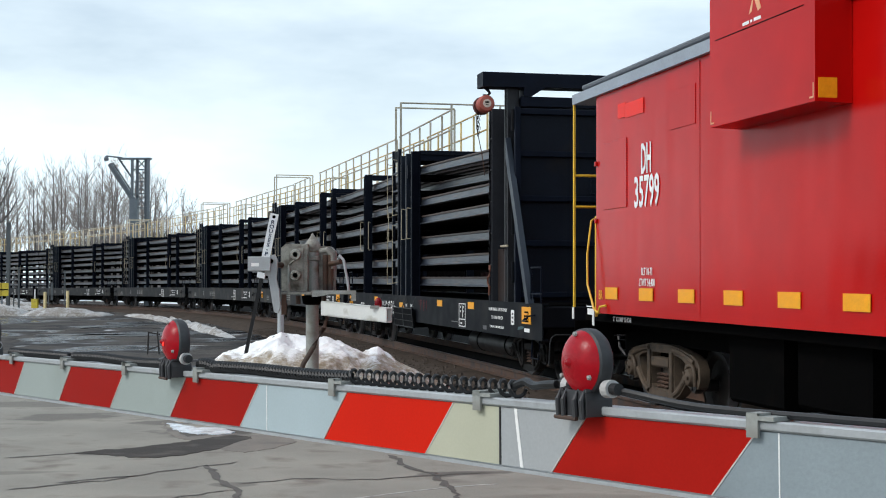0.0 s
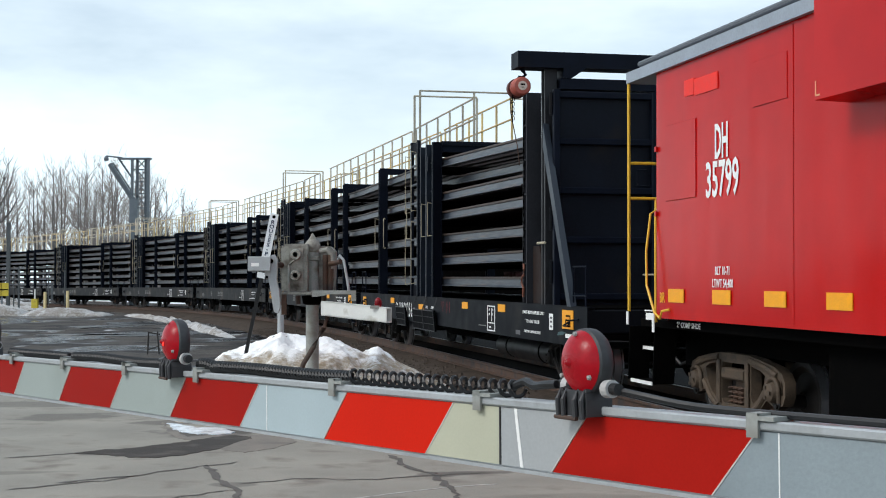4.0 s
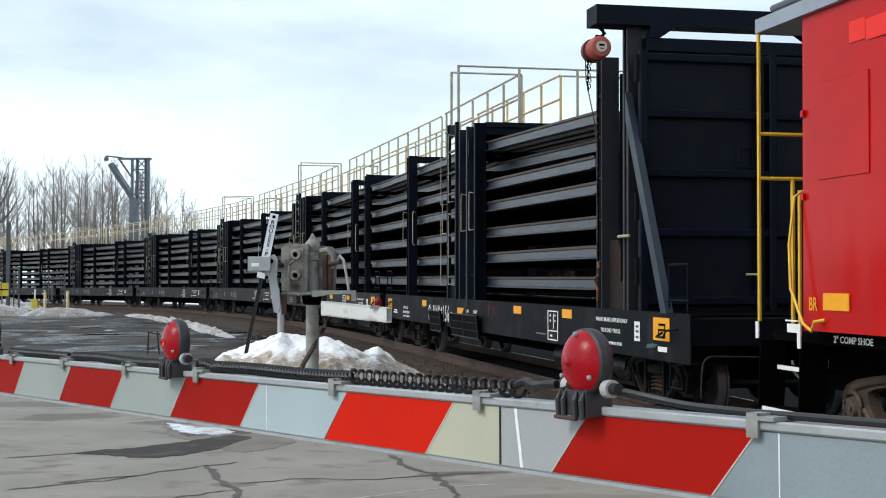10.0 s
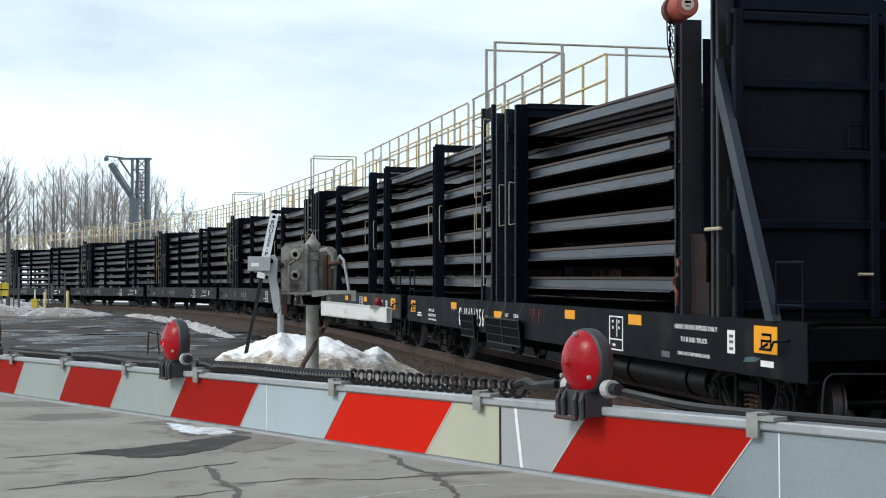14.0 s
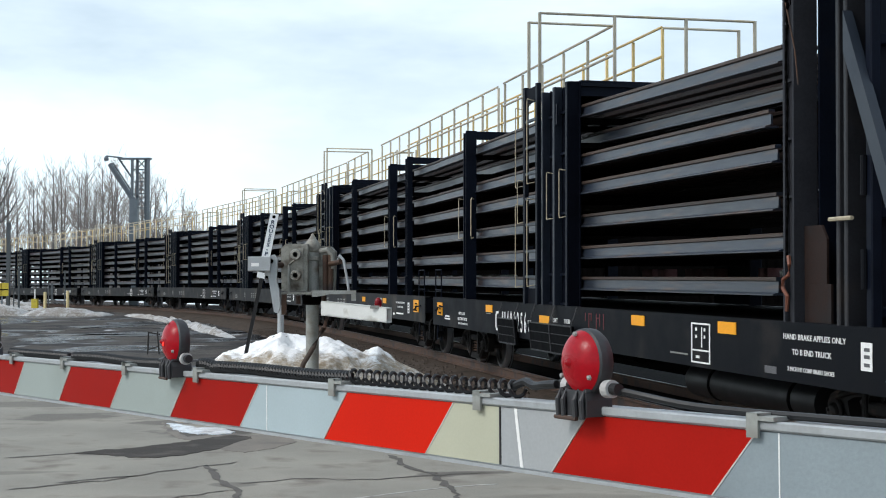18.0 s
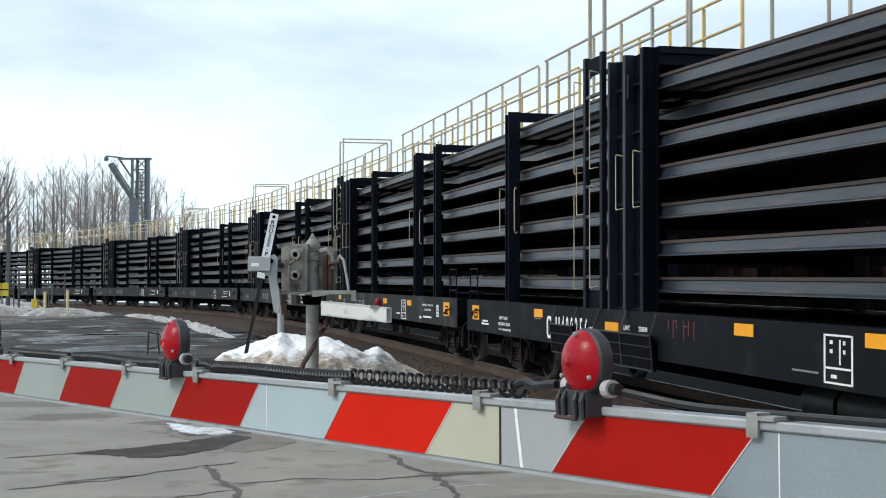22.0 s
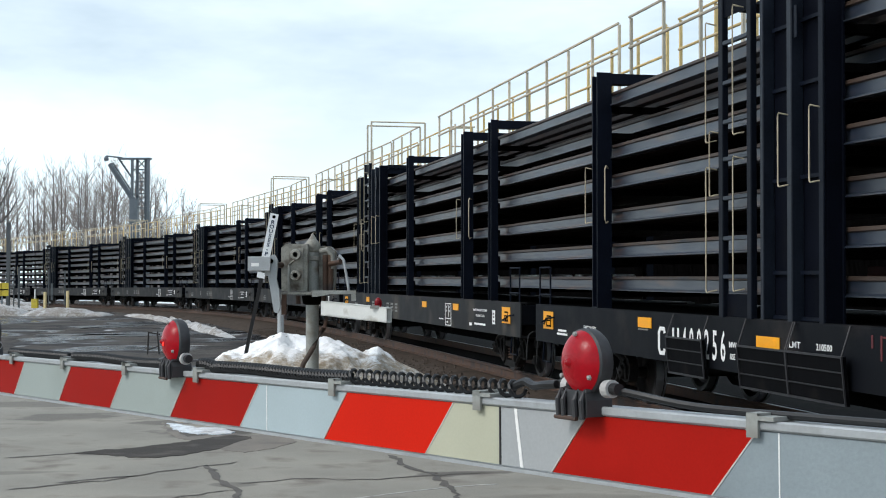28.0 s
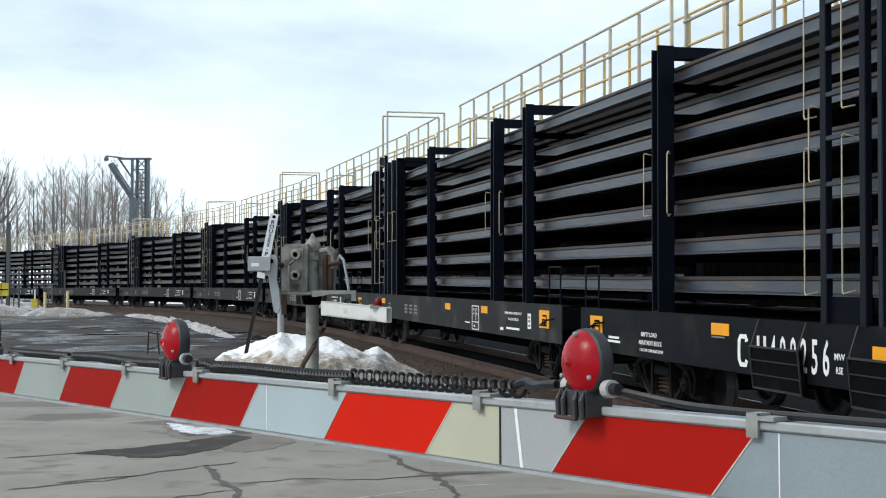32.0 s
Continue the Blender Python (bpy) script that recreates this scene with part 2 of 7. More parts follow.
def snow_material(name, y_from, y_to, cover, pale, dark, gritty=0.35, floor=0.35, low=None, clean=1.0):
    """Old snow: white crust, grit, and brown spray on the faces turned to the road."""
    m = bpy.data.materials.new(name)
    m.use_nodes = True
    n, l = m.node_tree.nodes, m.node_tree.links
    b = n["Principled BSDF"]
    tc, geo = n.new("ShaderNodeTexCoord"), n.new("ShaderNodeNewGeometry")

    def nz(scale, detail):
        t = n.new("ShaderNodeTexNoise")
        t.inputs["Scale"].default_value, t.inputs["Detail"].default_value, t.inputs["Roughness"].default_value = scale, detail, 0.65
        l.new(tc.outputs["Object"], t.inputs["Vector"])
        return t.outputs["Fac"]

    def ranged(src, a, c, lo=0.0, hi=1.0):
        r = n.new("ShaderNodeMapRange")
        r.inputs["From Min"].default_value, r.inputs["From Max"].default_value = a, c
        r.inputs["To Min"].default_value, r.inputs["To Max"].default_value = lo, hi
        l.new(src, r.inputs["Value"])
        return r.outputs["Result"]

    def times(p, q, op="MULTIPLY"):
        k = n.new("ShaderNodeMath")
        k.operation, k.use_clamp = op, True
        l.new(p, k.inputs[0])
        l.new(q, k.inputs[1])
        return k.outputs[0]

    def mix(fac, p, q):
        x = n.new("ShaderNodeMixRGB")
        l.new(fac, x.inputs["Fac"])
        for k, v in (("Color1", p), ("Color2", q)):
            if isinstance(v, tuple):
                x.inputs[k].default_value = (*v, 1)
            else:
                l.new(v, x.inputs[k])
        return x.outputs["Color"]

    side = n.new("ShaderNodeSeparateXYZ")
    l.new(geo.outputs["Normal"], side.inputs["Vector"])
    spray = times(ranged(side.outputs["Y"], y_from, y_to), ranged(nz(2.3, 5), cover, cover + 0.2))
    if low is not None:
        place = n.new("ShaderNodeSeparateXYZ")
        l.new(tc.outputs["Object"], place.inputs["Vector"])
        splash = times(nz(2.6, 6), ranged(place.outputs["Z"], low, low - 0.42, 0.35, 1.35))
        spray = times(ranged(splash, 0.37, 0.47), ranged(nz(11, 6), 0.34, 0.50, 0.5, 1.0))
    grit = ranged(nz(28, 6), 0.64, 0.76, 0.0, gritty)
    dirt = times(ranged(nz(9, 6), 0.46, 0.62), ranged(nz(1.7, 4), 0.52, 0.68, 0.0, gritty))
    fine = nz(60, 4)
    white = mix(fine, tuple(c * clean for c in (0.90, 0.91, 0.92)), tuple(c * clean for c in (0.97, 0.975, 0.98)))
    brown = mix(nz(40, 5), dark, pale)
    l.new(mix(times(times(spray, ranged(nz(16, 6), 0.38, 0.60, floor, 1.0)), times(dirt, grit, "ADD"), "ADD"), white, brown), b.inputs["Base Color"])
    b.inputs["Roughness"].default_value = 0.8
    bp = n.new("ShaderNodeBump")
    bp.inputs["Strength"].default_value, bp.inputs["Distance"].default_value = 0.6, 0.03
    l.new(times(nz(14, 6), fine), bp.inputs["Height"])
    l.new(bp.outputs["Normal"], b.inputs["Normal"])
    return m


M_SNOW = snow_material("dirty_snow", -0.16, -0.44, 0.30, (0.46, 0.38, 0.27), (0.15, 0.11, 0.07), 0.22, 0.75, low=0.90)
M_SNOW_GREY = snow_material("grimy_ploughed_snow", 0.10, -0.22, 0.30, (0.26, 0.225, 0.185), (0.09, 0.075, 0.06), 0.45, 0.6, clean=0.66)
M_BALLAST = surface("brown_ballast", (0.070, 0.054, 0.043), 0.9, 0.0, 0.6, 9, 34, 1.0, (0.030, 0.026, 0.023), 0.4, 2, shine=0.08)
# ballast colour with the train's shade put into it
M_SHADE_BALLAST = surface("shade_black_ballast", (0.009, 0.008, 0.0075), 0.9, 0.0, 0.5, 9, 34, 1.0, (0.018, 0.014, 0.012), 0.3, 2, shine=0.05)
M_STONE = surface("ballast_stone", (0.075, 0.060, 0.050), 0.9, 0.0, 0.6, 7, 40, 0.4, shine=0.1)
M_BARK = surface("grey_bark", (0.145, 0.135, 0.13), 0.9, 0.0, 0.3, 4, 30, 0.3, spread=0.2)
M_TWIG = surface("grey_twigs", (0.25, 0.22, 0.20), 0.9, 0.0, 0.25, 4, 30, 0.0, spread=0.2)
M_POST = surface("dark_grey_post_steel", (0.075, 0.085, 0.09), 0.6, 0.1, 0.2, 5, 40, 0.1)
M_SIGNAL = surface("grey_signal_steel", (0.14, 0.165, 0.185), 0.5, 0.3, 0.2, 3, 40, 0.1)
M_BOLLARD = surface("faded_yellow_bollard", (0.62, 0.50, 0.26), 0.6, 0.0, 0.15, 5, 50, 0.1)
M_YSIGN = surface("yellow_sign_sheet", (0.50, 0.39, 0.03), 0.5, 0.0, 0.15, 5, 50, 0.05, (0.20, 0.15, 0.05), 0.35, 6)


# ---- the curve of the track ----
HALF = 1.5  # half the width of a car
RAIL_STEP = np.linspace(-170, 80, 2501)


def lie(s):
    """How far the track rises or dips along its way."""
    q = np.clip(s, -95, 24) / 100
    return -0.3903 * q - 0.5510 * q * q


QS = np.clip(RAIL_STEP, -92, 25) / 100
HEADING = 0.21790 - 0.09056 * QS + 0.39701 * QS**2 - 0.37311 * QS**3 - 0.49151 * QS**4
WAY_X, WAY_Y = np.cumsum(np.sin(HEADING)) * 0.1, -np.cumsum(np.cos(HEADING)) * 0.1
WAY_X += -0.5864 - np.interp(0, RAIL_STEP, WAY_X)
WAY_Y += 31.1116 - np.interp(0, RAIL_STEP, WAY_Y)


def way(s, side=0.0):
    """The point s metres along the track, side metres from its centre line (away from the eye is positive)."""
    th = float(np.interp(s, RAIL_STEP, HEADING))
    k = HALF + side
    return Vector((float(np.interp(s, RAIL_STEP, WAY_X)) + k * math.cos(th), float(np.interp(s, RAIL_STEP, WAY_Y)) + k * math.sin(th), float(lie(s))))


def on_track(s, reach):
    """The pose of a car whose middle is at s and whose trucks stand reach metres to each side of it."""
    a, b = way(s - reach), way(s + reach)
    d = b - a
    return Matrix.Translation((a + b) / 2) @ Matrix.Rotation(math.atan2(d.y, d.x), 4, "Z") @ Matrix.Rotation(-math.atan2(d.z, d.xy.length), 4, "Y")


# ---- ground ----
def ground_material():
    m = bpy.data.materials.new("wet_ground")
    m.use_nodes = True
    n, l = m.node_tree.nodes, m.node_tree.links
    b = n["Principled BSDF"]
    geo = n.new("ShaderNodeNewGeometry")
    mp = n.new("ShaderNodeMapping")
    mp.inputs["Scale"].default_value = (0.45, 0.30, 1.0)
    l.new(geo.outputs["Position"], mp.inputs["Vector"])

    def nz(scale, detail, src):
        t = n.new("ShaderNodeTexNoise")
        t.inputs["Scale"].default_value, t.inputs["Detail"].default_value = scale, detail
        l.new(src, t.inputs["Vector"])
        return t.outputs["Fac"]

    def step(src, a, c):
        r = n.new("ShaderNodeMapRange")
        r.interpolation_type = "SMOOTHSTEP"
        r.inputs["From Min"].default_value, r.inputs["From Max"].default_value = a, c
        l.new(src, r.inputs["Value"])
        return r.outputs["Result"]

    def mix(fac, a, c):
        x = n.new("ShaderNodeMixRGB")
        l.new(fac, x.inputs["Fac"])
        for k, v in (("Color1", a), ("Color2", c)):
            if isinstance(v, tuple):
                x.inputs[k].default_value = (*v, 1)
            else:
                l.new(v, x.inputs[k])
        return x.outputs["Color"]

    grain = nz(55, 4, geo.outputs["Position"])
    patch = nz(0.55, 8, mp.outputs["Vector"])
    mud = mix(grain, (0.032, 0.028, 0.026), (0.11, 0.094, 0.080))
    grey = mix(nz(3.0, 6, geo.outputs["Position"]), (0.034, 0.031, 0.030), (0.125, 0.112, 0.097))
    base = mix(step(nz(0.6, 5, geo.outputs["Position"]), 0.4, 0.6), mud, grey)
    wet = step(patch, 0.51, 0.60)
    fleck = step(nz(0.9, 9, mp.outputs["Vector"]), 0.665, 0.70)
    base = mix(step(nz(1.7, 7, mp.outputs["Vector"]), 0.46, 0.60), base, (0.028, 0.026, 0.026))
    b.inputs["Specular IOR Level"].default_value = 0.25
    l.new(mix(fleck, mix(wet, base, (0.030, 0.031, 0.034)), (0.62, 0.63, 0.64)), b.inputs["Base Color"])
    rr = n.new("ShaderNodeMapRange")
    rr.inputs["To Min"].default_value, rr.inputs["To Max"].default_value = 0.85, 0.16
    l.new(wet, rr.inputs["Value"])
    l.new(rr.outputs["Result"], b.inputs["Roughness"])
    bp = n.new("ShaderNodeBump")
    bp.inputs["Distance"].default_value = 0.02
    inv = n.new("ShaderNodeMath")
    inv.operation = "SUBTRACT"
    inv.inputs[0].default_value = 1.0
    l.new(wet, inv.inputs[1])
    l.new(inv.outputs[0], bp.inputs["Strength"])
    l.new(grain, bp.inputs["Height"])
    l.new(bp.outputs["Normal"], b.inputs["Normal"])
    return m


def road_material():
    """Old asphalt with damp and oily stains of their own shapes: (x, y, half length, half width, turn, strength)."""
    m = surface("old_asphalt", (0.258, 0.242, 0.205), 0.85, 0.0, 0.30, 1.1, 70, 0.9, (0.165, 0.145, 0.122), 0.42, 2.2)
    n, l = m.node_tree.nodes, m.node_tree.links
    b = n["Principled BSDF"]
    geo = n.new("ShaderNodeNewGeometry")
    wob = n.new("ShaderNodeTexNoise")
    wob.inputs["Scale"].default_value, wob.inputs["Detail"].default_value = 2.2, 7.0
    l.new(geo.outputs["Position"], wob.inputs["Vector"])
    total = None
    for x, y, half, wide, turn, strength in ((-2.45, 13.55, 1.15, 0.26, 40, 0.8), (-2.35, 14.9, 0.75, 0.5, 20, 0.95), (-3.1, 15.8, 0.4, 0.3, 0, 0.6), (-4.4, 16.5, 0.6, 0.5, 30, 0.6), (0.25, 11.6, 0.32, 0.13, 10, 0.75), (-0.06, 11.5, 0.16, 0.22, 0, 0.6), (-1.62, 10.95, 0.2, 0.12, 0, 0.5), (-5.3, 18.2, 1.2, 0.5, 0, 0.5), (1.0, 13.6, 0.9, 0.25, 15, 0.4), (-3.6, 11.6, 0.5, 0.12, 10, 0.4), (0.9, 10.3, 0.6, 0.2, 0, 0.3)):
        mp = n.new("ShaderNodeMapping")
        mp.vector_type = "TEXTURE"
        mp.inputs["Location"].default_value, mp.inputs["Rotation"].default_value, mp.inputs["Scale"].default_value = (x, y, 0), (0, 0, radians(turn)), (half, wide, 1.0)
        l.new(geo.outputs["Position"], mp.inputs["Vector"])
        ln = n.new("ShaderNodeVectorMath")
        ln.operation = "LENGTH"
        l.new(mp.outputs["Vector"], ln.inputs[0])
        ad = n.new("ShaderNodeMath")
        ad.operation = "MULTIPLY_ADD"
        ad.inputs[1].default_value = 1.9
        l.new(wob.outputs["Fac"], ad.inputs[0])
        l.new(ln.outputs["Value"], ad.inputs[2])
        r = n.new("ShaderNodeMapRange")
        r.interpolation_type = "SMOOTHSTEP"
        r.inputs["From Min"].default_value, r.inputs["From Max"].default_value = 2.05, 1.65
        r.inputs["To Max"].default_value = strength
        l.new(ad.outputs[0], r.inputs["Value"])
        if total is None:
            total = r.outputs["Result"]
        else:
            mx = n.new("ShaderNodeMath")
            mx.operation = "MAXIMUM"
            l.new(total, mx.inputs[0])
            l.new(r.outputs["Result"], mx.inputs[1])
            total = mx.outputs[0]
    blend = n.new("ShaderNodeMixRGB")
    l.new(total, blend.inputs["Fac"])
    l.new(b.inputs["Base Color"].links[0].from_socket, blend.inputs["Color1"])
    blend.inputs["Color2"].default_value = (0.072, 0.062, 0.054, 1)
    l.new(blend.outputs["Color"], b.inputs["Base Color"])
    return m


M_GROUND, M_ROAD = ground_material(), road_material()
M_CRACK = surface("open_crack", (0.095, 0.085, 0.075), 0.9, 0.0, 0.3, 6, 60, 0.3)
M_FARSNOW = surface("old_snow_field", (0.74, 0.77, 0.80), 0.8, 0.0, 0.08, 0.3, 6, 0.4, (0.42, 0.38, 0.32), 0.3, 0.12)
M_ICE = surface("melting_ice", (0.70, 0.75, 0.82), 0.15, 0.0, 0.25, 6, 30, 0.5, (0.14, 0.14, 0.15), 0.40, 5)
M_WET = surface("wet_dark_asphalt", (0.050, 0.044, 0.039), 0.85, 0.0, 0.35, 4, 60, 0.5, (0.10, 0.088, 0.077), 0.45, 3, shine=0.2)
M_DAMP = surface("damp_asphalt", (0.180, 0.157, 0.131), 0.75, 0.0, 0.3, 3, 60, 0.7, (0.12, 0.105, 0.09), 0.45, 2.5)
M_POLISHED = surface("polished_rail_steel", (0.52, 0.53, 0.56), 0.34, 0.9, 0.1, 5, 60, 0.02)
M_WATER = surface("meltwater", (0.030, 0.027, 0.025), 0.28, 0.0, 0.3, 0.7, 9, 0.35, (0.080, 0.068, 0.056), 0.5, 0.5, rough_vary=0.18, shine=0.11)

GROUND_Z = -0.30
sheet = Geo()
R = 1500.0
sheet.add([(-R, -R, GROUND_Z), (R, -R, GROUND_Z), (R, R, GROUND_Z), (-R, R, GROUND_Z)], [(0, 1, 2, 3)])
tagged(part("ground", sheet, M_GROUND), "wet muddy ground beside the tracks", "ground", kind="structure")


def wavy(outline, z, name, material, label, category, kind="structure", seed=0, amount=0.35, n=4, rise=0.0):
    """A flat patch with an uneven rim."""
    rnd = random.Random(seed)
    pts = []
    for i, a in enumerate(outline):
        c = outline[(i + 1) % len(outline)]
        for k in range(n):
            t = k / n
            pts.append((a[0] + (c[0] - a[0]) * t + rnd.uniform(-amount, amount), a[1] + (c[1] - a[1]) * t + rnd.uniform(-amount, amount)))
    g = Geo()
    g.add([(x, y, z) for x, y in pts] + [(x, y, z - 0.25) for x, y in pts], [tuple(range(len(pts)))] + [(i, (i + 1) % len(pts), len(pts) + (i + 1) % len(pts), len(pts) + i) for i in range(len(pts))])
    return tagged(part(name, g, material), label, category, kind=kind)


# the road's asphalt, up to the verge of the track
ROAD_Z = 0.0
road_edge = [way(s, -3.2) for s in (70, 50, 40, 30, 24, 18, 12, 6, 2)]
outline = [(-30, -25), (8, -25)] + [(p.x, p.y) for p in road_edge[3:]] + [(-3.2, 25.5), (-5.5, 21.0), (-8.5, 19.5), (-14, 24), (-30, 30)]
wavy(outline, ROAD_Z, "road", M_ROAD, "old cracked grey asphalt road before the crossing", "road", seed=3, amount=0.12, n=6)

# ballast bed, ties and rails
bed = Geo()
rows = []
for i, s in enumerate(np.arange(-150, 70.1, 1.5)):
    rnd = random.Random(i)
    for side, dz in ((-2.9, -0.36), (-2.0, -0.22), (-1.35, -0.19), (0, -0.19), (1.35, -0.19), (2.4, -0.22), (14.0, -0.27)):
        p = way(s, side + rnd.uniform(-0.12, 0.12) * (abs(side) > 1.5))
        rows.append((p.x, p.y, max(p.z + dz + rnd.uniform(-0.02, 0.02), GROUND_Z - 0.05)))
nr = len(rows) // 7
bed.add(rows, [(i * 7 + j, i * 7 + j + 1, (i + 1) * 7 + j + 1, (i + 1) * 7 + j) for i in range(nr - 1) for j in range(6)])
# black sheet over the bed, painting the shade below and behind the cars
darkened = Geo()
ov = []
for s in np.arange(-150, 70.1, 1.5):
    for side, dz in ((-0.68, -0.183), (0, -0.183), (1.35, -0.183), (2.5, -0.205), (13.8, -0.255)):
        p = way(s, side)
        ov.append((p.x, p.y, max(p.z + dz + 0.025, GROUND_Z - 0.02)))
darkened.add(ov, [(i * 5 + j, i * 5 + j + 1, (i + 1) * 5 + j + 1, (i + 1) * 5 + j) for i in range(len(ov) // 5 - 1) for j in range(4)])
tagged(part("oily_ballast", darkened, M_SHADE_BALLAST, smooth=True), "ballast blackened as the shade under and beyond the train", "ballast", kind="structure")
tagged(part("ballast_bed", bed, M_BALLAST, smooth=True), "brown stone ballast under the tracks", "ballast", kind="structure")
stones = Geo()
rnd = random.Random(12)
for _ in range(9000):
    s, o = rnd.uniform(-24, 22), -2.75 + abs(rnd.gauss(0, 0.55))
    p = way(s, o)
    z = p.z + float(np.interp(o, (-2.9, -2.0, -1.35, 0), (-0.36, -0.22, -0.19, -0.19)))
    r = rnd.uniform(0.018, 0.045)
    a, h = rnd.uniform(0, 6.28), r * rnd.uniform(0.5, 1.0)
    ring = [(p.x + r * rnd.uniform(0.7, 1.2) * math.cos(a + k * 1.57), p.y + r * rnd.uniform(0.7, 1.2) * math.sin(a + k * 1.57), z - 0.01) for k in range(4)]
    top = [(p.x + (q[0] - p.x) * 0.5, p.y + (q[1] - p.y) * 0.5, z + h) for q in ring]
    stones.add(ring + top, [(4, 5, 6, 7)] + [(k, (k + 1) % 4, 4 + (k + 1) % 4, 4 + k) for k in range(4)])
tagged(part("ballast_stones", stones, M_STONE), "loose broken stones on the ballast shoulder", "gravel", kind="stuff")

PROFILE = [(-0.075, 0.0), (0.075, 0.0), (0.075, 0.012), (0.012, 0.032), (0.009, 0.14), (0.036, 0.15), (0.036, 0.18), (0.028, 0.186), (-0.028, 0.186), (-0.036, 0.18), (-0.036, 0.15), (-0.009, 0.14), (-0.012, 0.032), (-0.075, 0.012)]
for side in (-0.755, 0.755):
    g = Geo()
    v = []
    steps = np.arange(-150, 70.1, 2.0)
    for s in steps:
        for a, b in PROFILE:
            p = way(s, side + a)
            v.append((p.x, p.y, p.z - 0.186 + b))
    k = len(PROFILE)
    g.add(v, [(i * k + j, i * k + (j + 1) % k, (i + 1) * k + (j + 1) % k, (i + 1) * k + j) for i in range(len(steps) - 1) for j in range(k)])
    rail = tagged(part("track_rail", g, M_RUSTY), "worn steel running rail of the track", "rail", "running rails", "structure")
    top = Geo()
    v = []
    for s in steps:
        for a, b in ((-0.016, 0.0005), (-0.014, 0.003), (0.014, 0.003), (0.016, 0.0005)):
            p = way(s, side + a)
            v.append((p.x, p.y, p.z + b))
    top.add(v, [(i * 4 + j, i * 4 + j + 1, (i + 1) * 4 + j + 1, (i + 1) * 4 + j) for i in range(len(steps) - 1) for j in range(3)])
    part("running_face", top, M_POLISHED, rail, "polished bright running face")


# ---- the rail train ----
DECK, SILL = 1.275, 0.715
LAYERS = (1.515, 1.955, 2.415, 2.885, 3.285, 3.64, 4.0)  # feet of the rails, layer by layer
RACK_TOP, BLOCK_TOP = 4.445, 4.52
SHARED = {}


def shared(key, make):
    if key not in SHARED:
        SHARED[key] = make()
    return SHARED[key]


def handhold(parent, x, z0, z1, y=-HALF, out=0.07):
    h = z1 - z0
    me = shared(("handhold", round(h, 2), out), lambda: Geo().tube([(0.03, 0.05, 0.025), (0.03, -out * 0.5, 0.01), (0.018, -out, 0.0), (0.004, -out, 0.014), (0, -out, 0.04), (0, -out, h - 0.04), (0.004, -out, h - 0.014), (0.018, -out, h), (0.03, -out * 0.5, h - 0.01), (0.03, 0.05, h - 0.025)], 0.0085).mesh("handhold", M_HOLD))
    return part("handhold", me, None, parent, at=pose(x, y, z0))


M_HOLD2 = surface("worn_steel_edge", (0.022, 0.022, 0.025), 0.5, 0.2, 0.2, 6, 60, 0.1)
M_HOLD = surface("scuffed_handhold_steel", (0.44, 0.38, 0.27), 0.5, 0.1, 0.2, 6, 60, 0.1)


def wheelset_mesh():
    g = Geo()
    for y in (-0.755, 0.755):
        o = -1 if y < 0 else 1
        g.lathe([(0.0, -0.05), (0.10, -0.06), (0.14, -0.03), (0.30, -0.01), (0.36, -0.065), (0.42, -0.065), (0.425, 0.04), (0.45, 0.045), (0.45, 0.07), (0.36, 0.07), (0.30, 0.03), (0.14, 0.05), (0.0, 0.05)], 28, (0, y, 0), "y")
    g.tube([(0, -1.02, 0), (0, 1.02, 0)], 0.075, 12)
    for y in (-1.06, 1.06):
        g.lathe([(0.0, -0.05), (0.09, -0.05), (0.1, 0), (0.09, 0.05), (0, 0.05)], 14, (0, y, 0), "y")
    # bolts of the end caps
    for a in range(3):
        for y in (-1.115, 1.115):
            g.box(0.055 * math.cos(a * 2.1) - 0.014, 0.055 * math.cos(a * 2.1) + 0.014, y - 0.012, y + 0.012, 0.055 * math.sin(a * 2.1) - 0.014, 0.055 * math.sin(a * 2.1) + 0.014)
    me = g.mesh("wheelset", M_WHEEL, True)
    me.materials.append(M_POLISHED)
    for f in me.polygons:
        r = math.hypot(f.center.x, f.center.z)
        if 0.41 < r < 0.45 and abs(f.normal.y) < 0.5:
            f.material_index = 1
    return me


def pierced(outline, holes, y0, y1, name, material):
    """A plate between y0 and y1 with openings through it."""
    bm = bmesh.new()
    sides = []
    for loop in (outline, *holes):
        front = [bm.verts.new((x, y0, z)) for x, z in loop]
        back = [bm.verts.new((x, y1, z)) for x, z in loop]
        n = len(loop)
        for i in range(n):
            bm.faces.new((front[i], front[(i + 1) % n], back[(i + 1) % n], back[i]))
        sides.append((front, back))
    for k in (0, 1):
        edges = []
        for pair in sides:
            ring = pair[k]
            edges += [bm.edges.get((ring[i], ring[(i + 1) % len(ring)])) for i in range(len(ring))]
        bmesh.ops.triangle_fill(bm, use_beauty=True, use_dissolve=False, edges=edges)
    bmesh.ops.recalc_face_normals(bm, faces=bm.faces)
    me = bpy.data.meshes.new(name)
    bm.to_mesh(me)
    bm.free()
    me.materials.append(material)
    return me


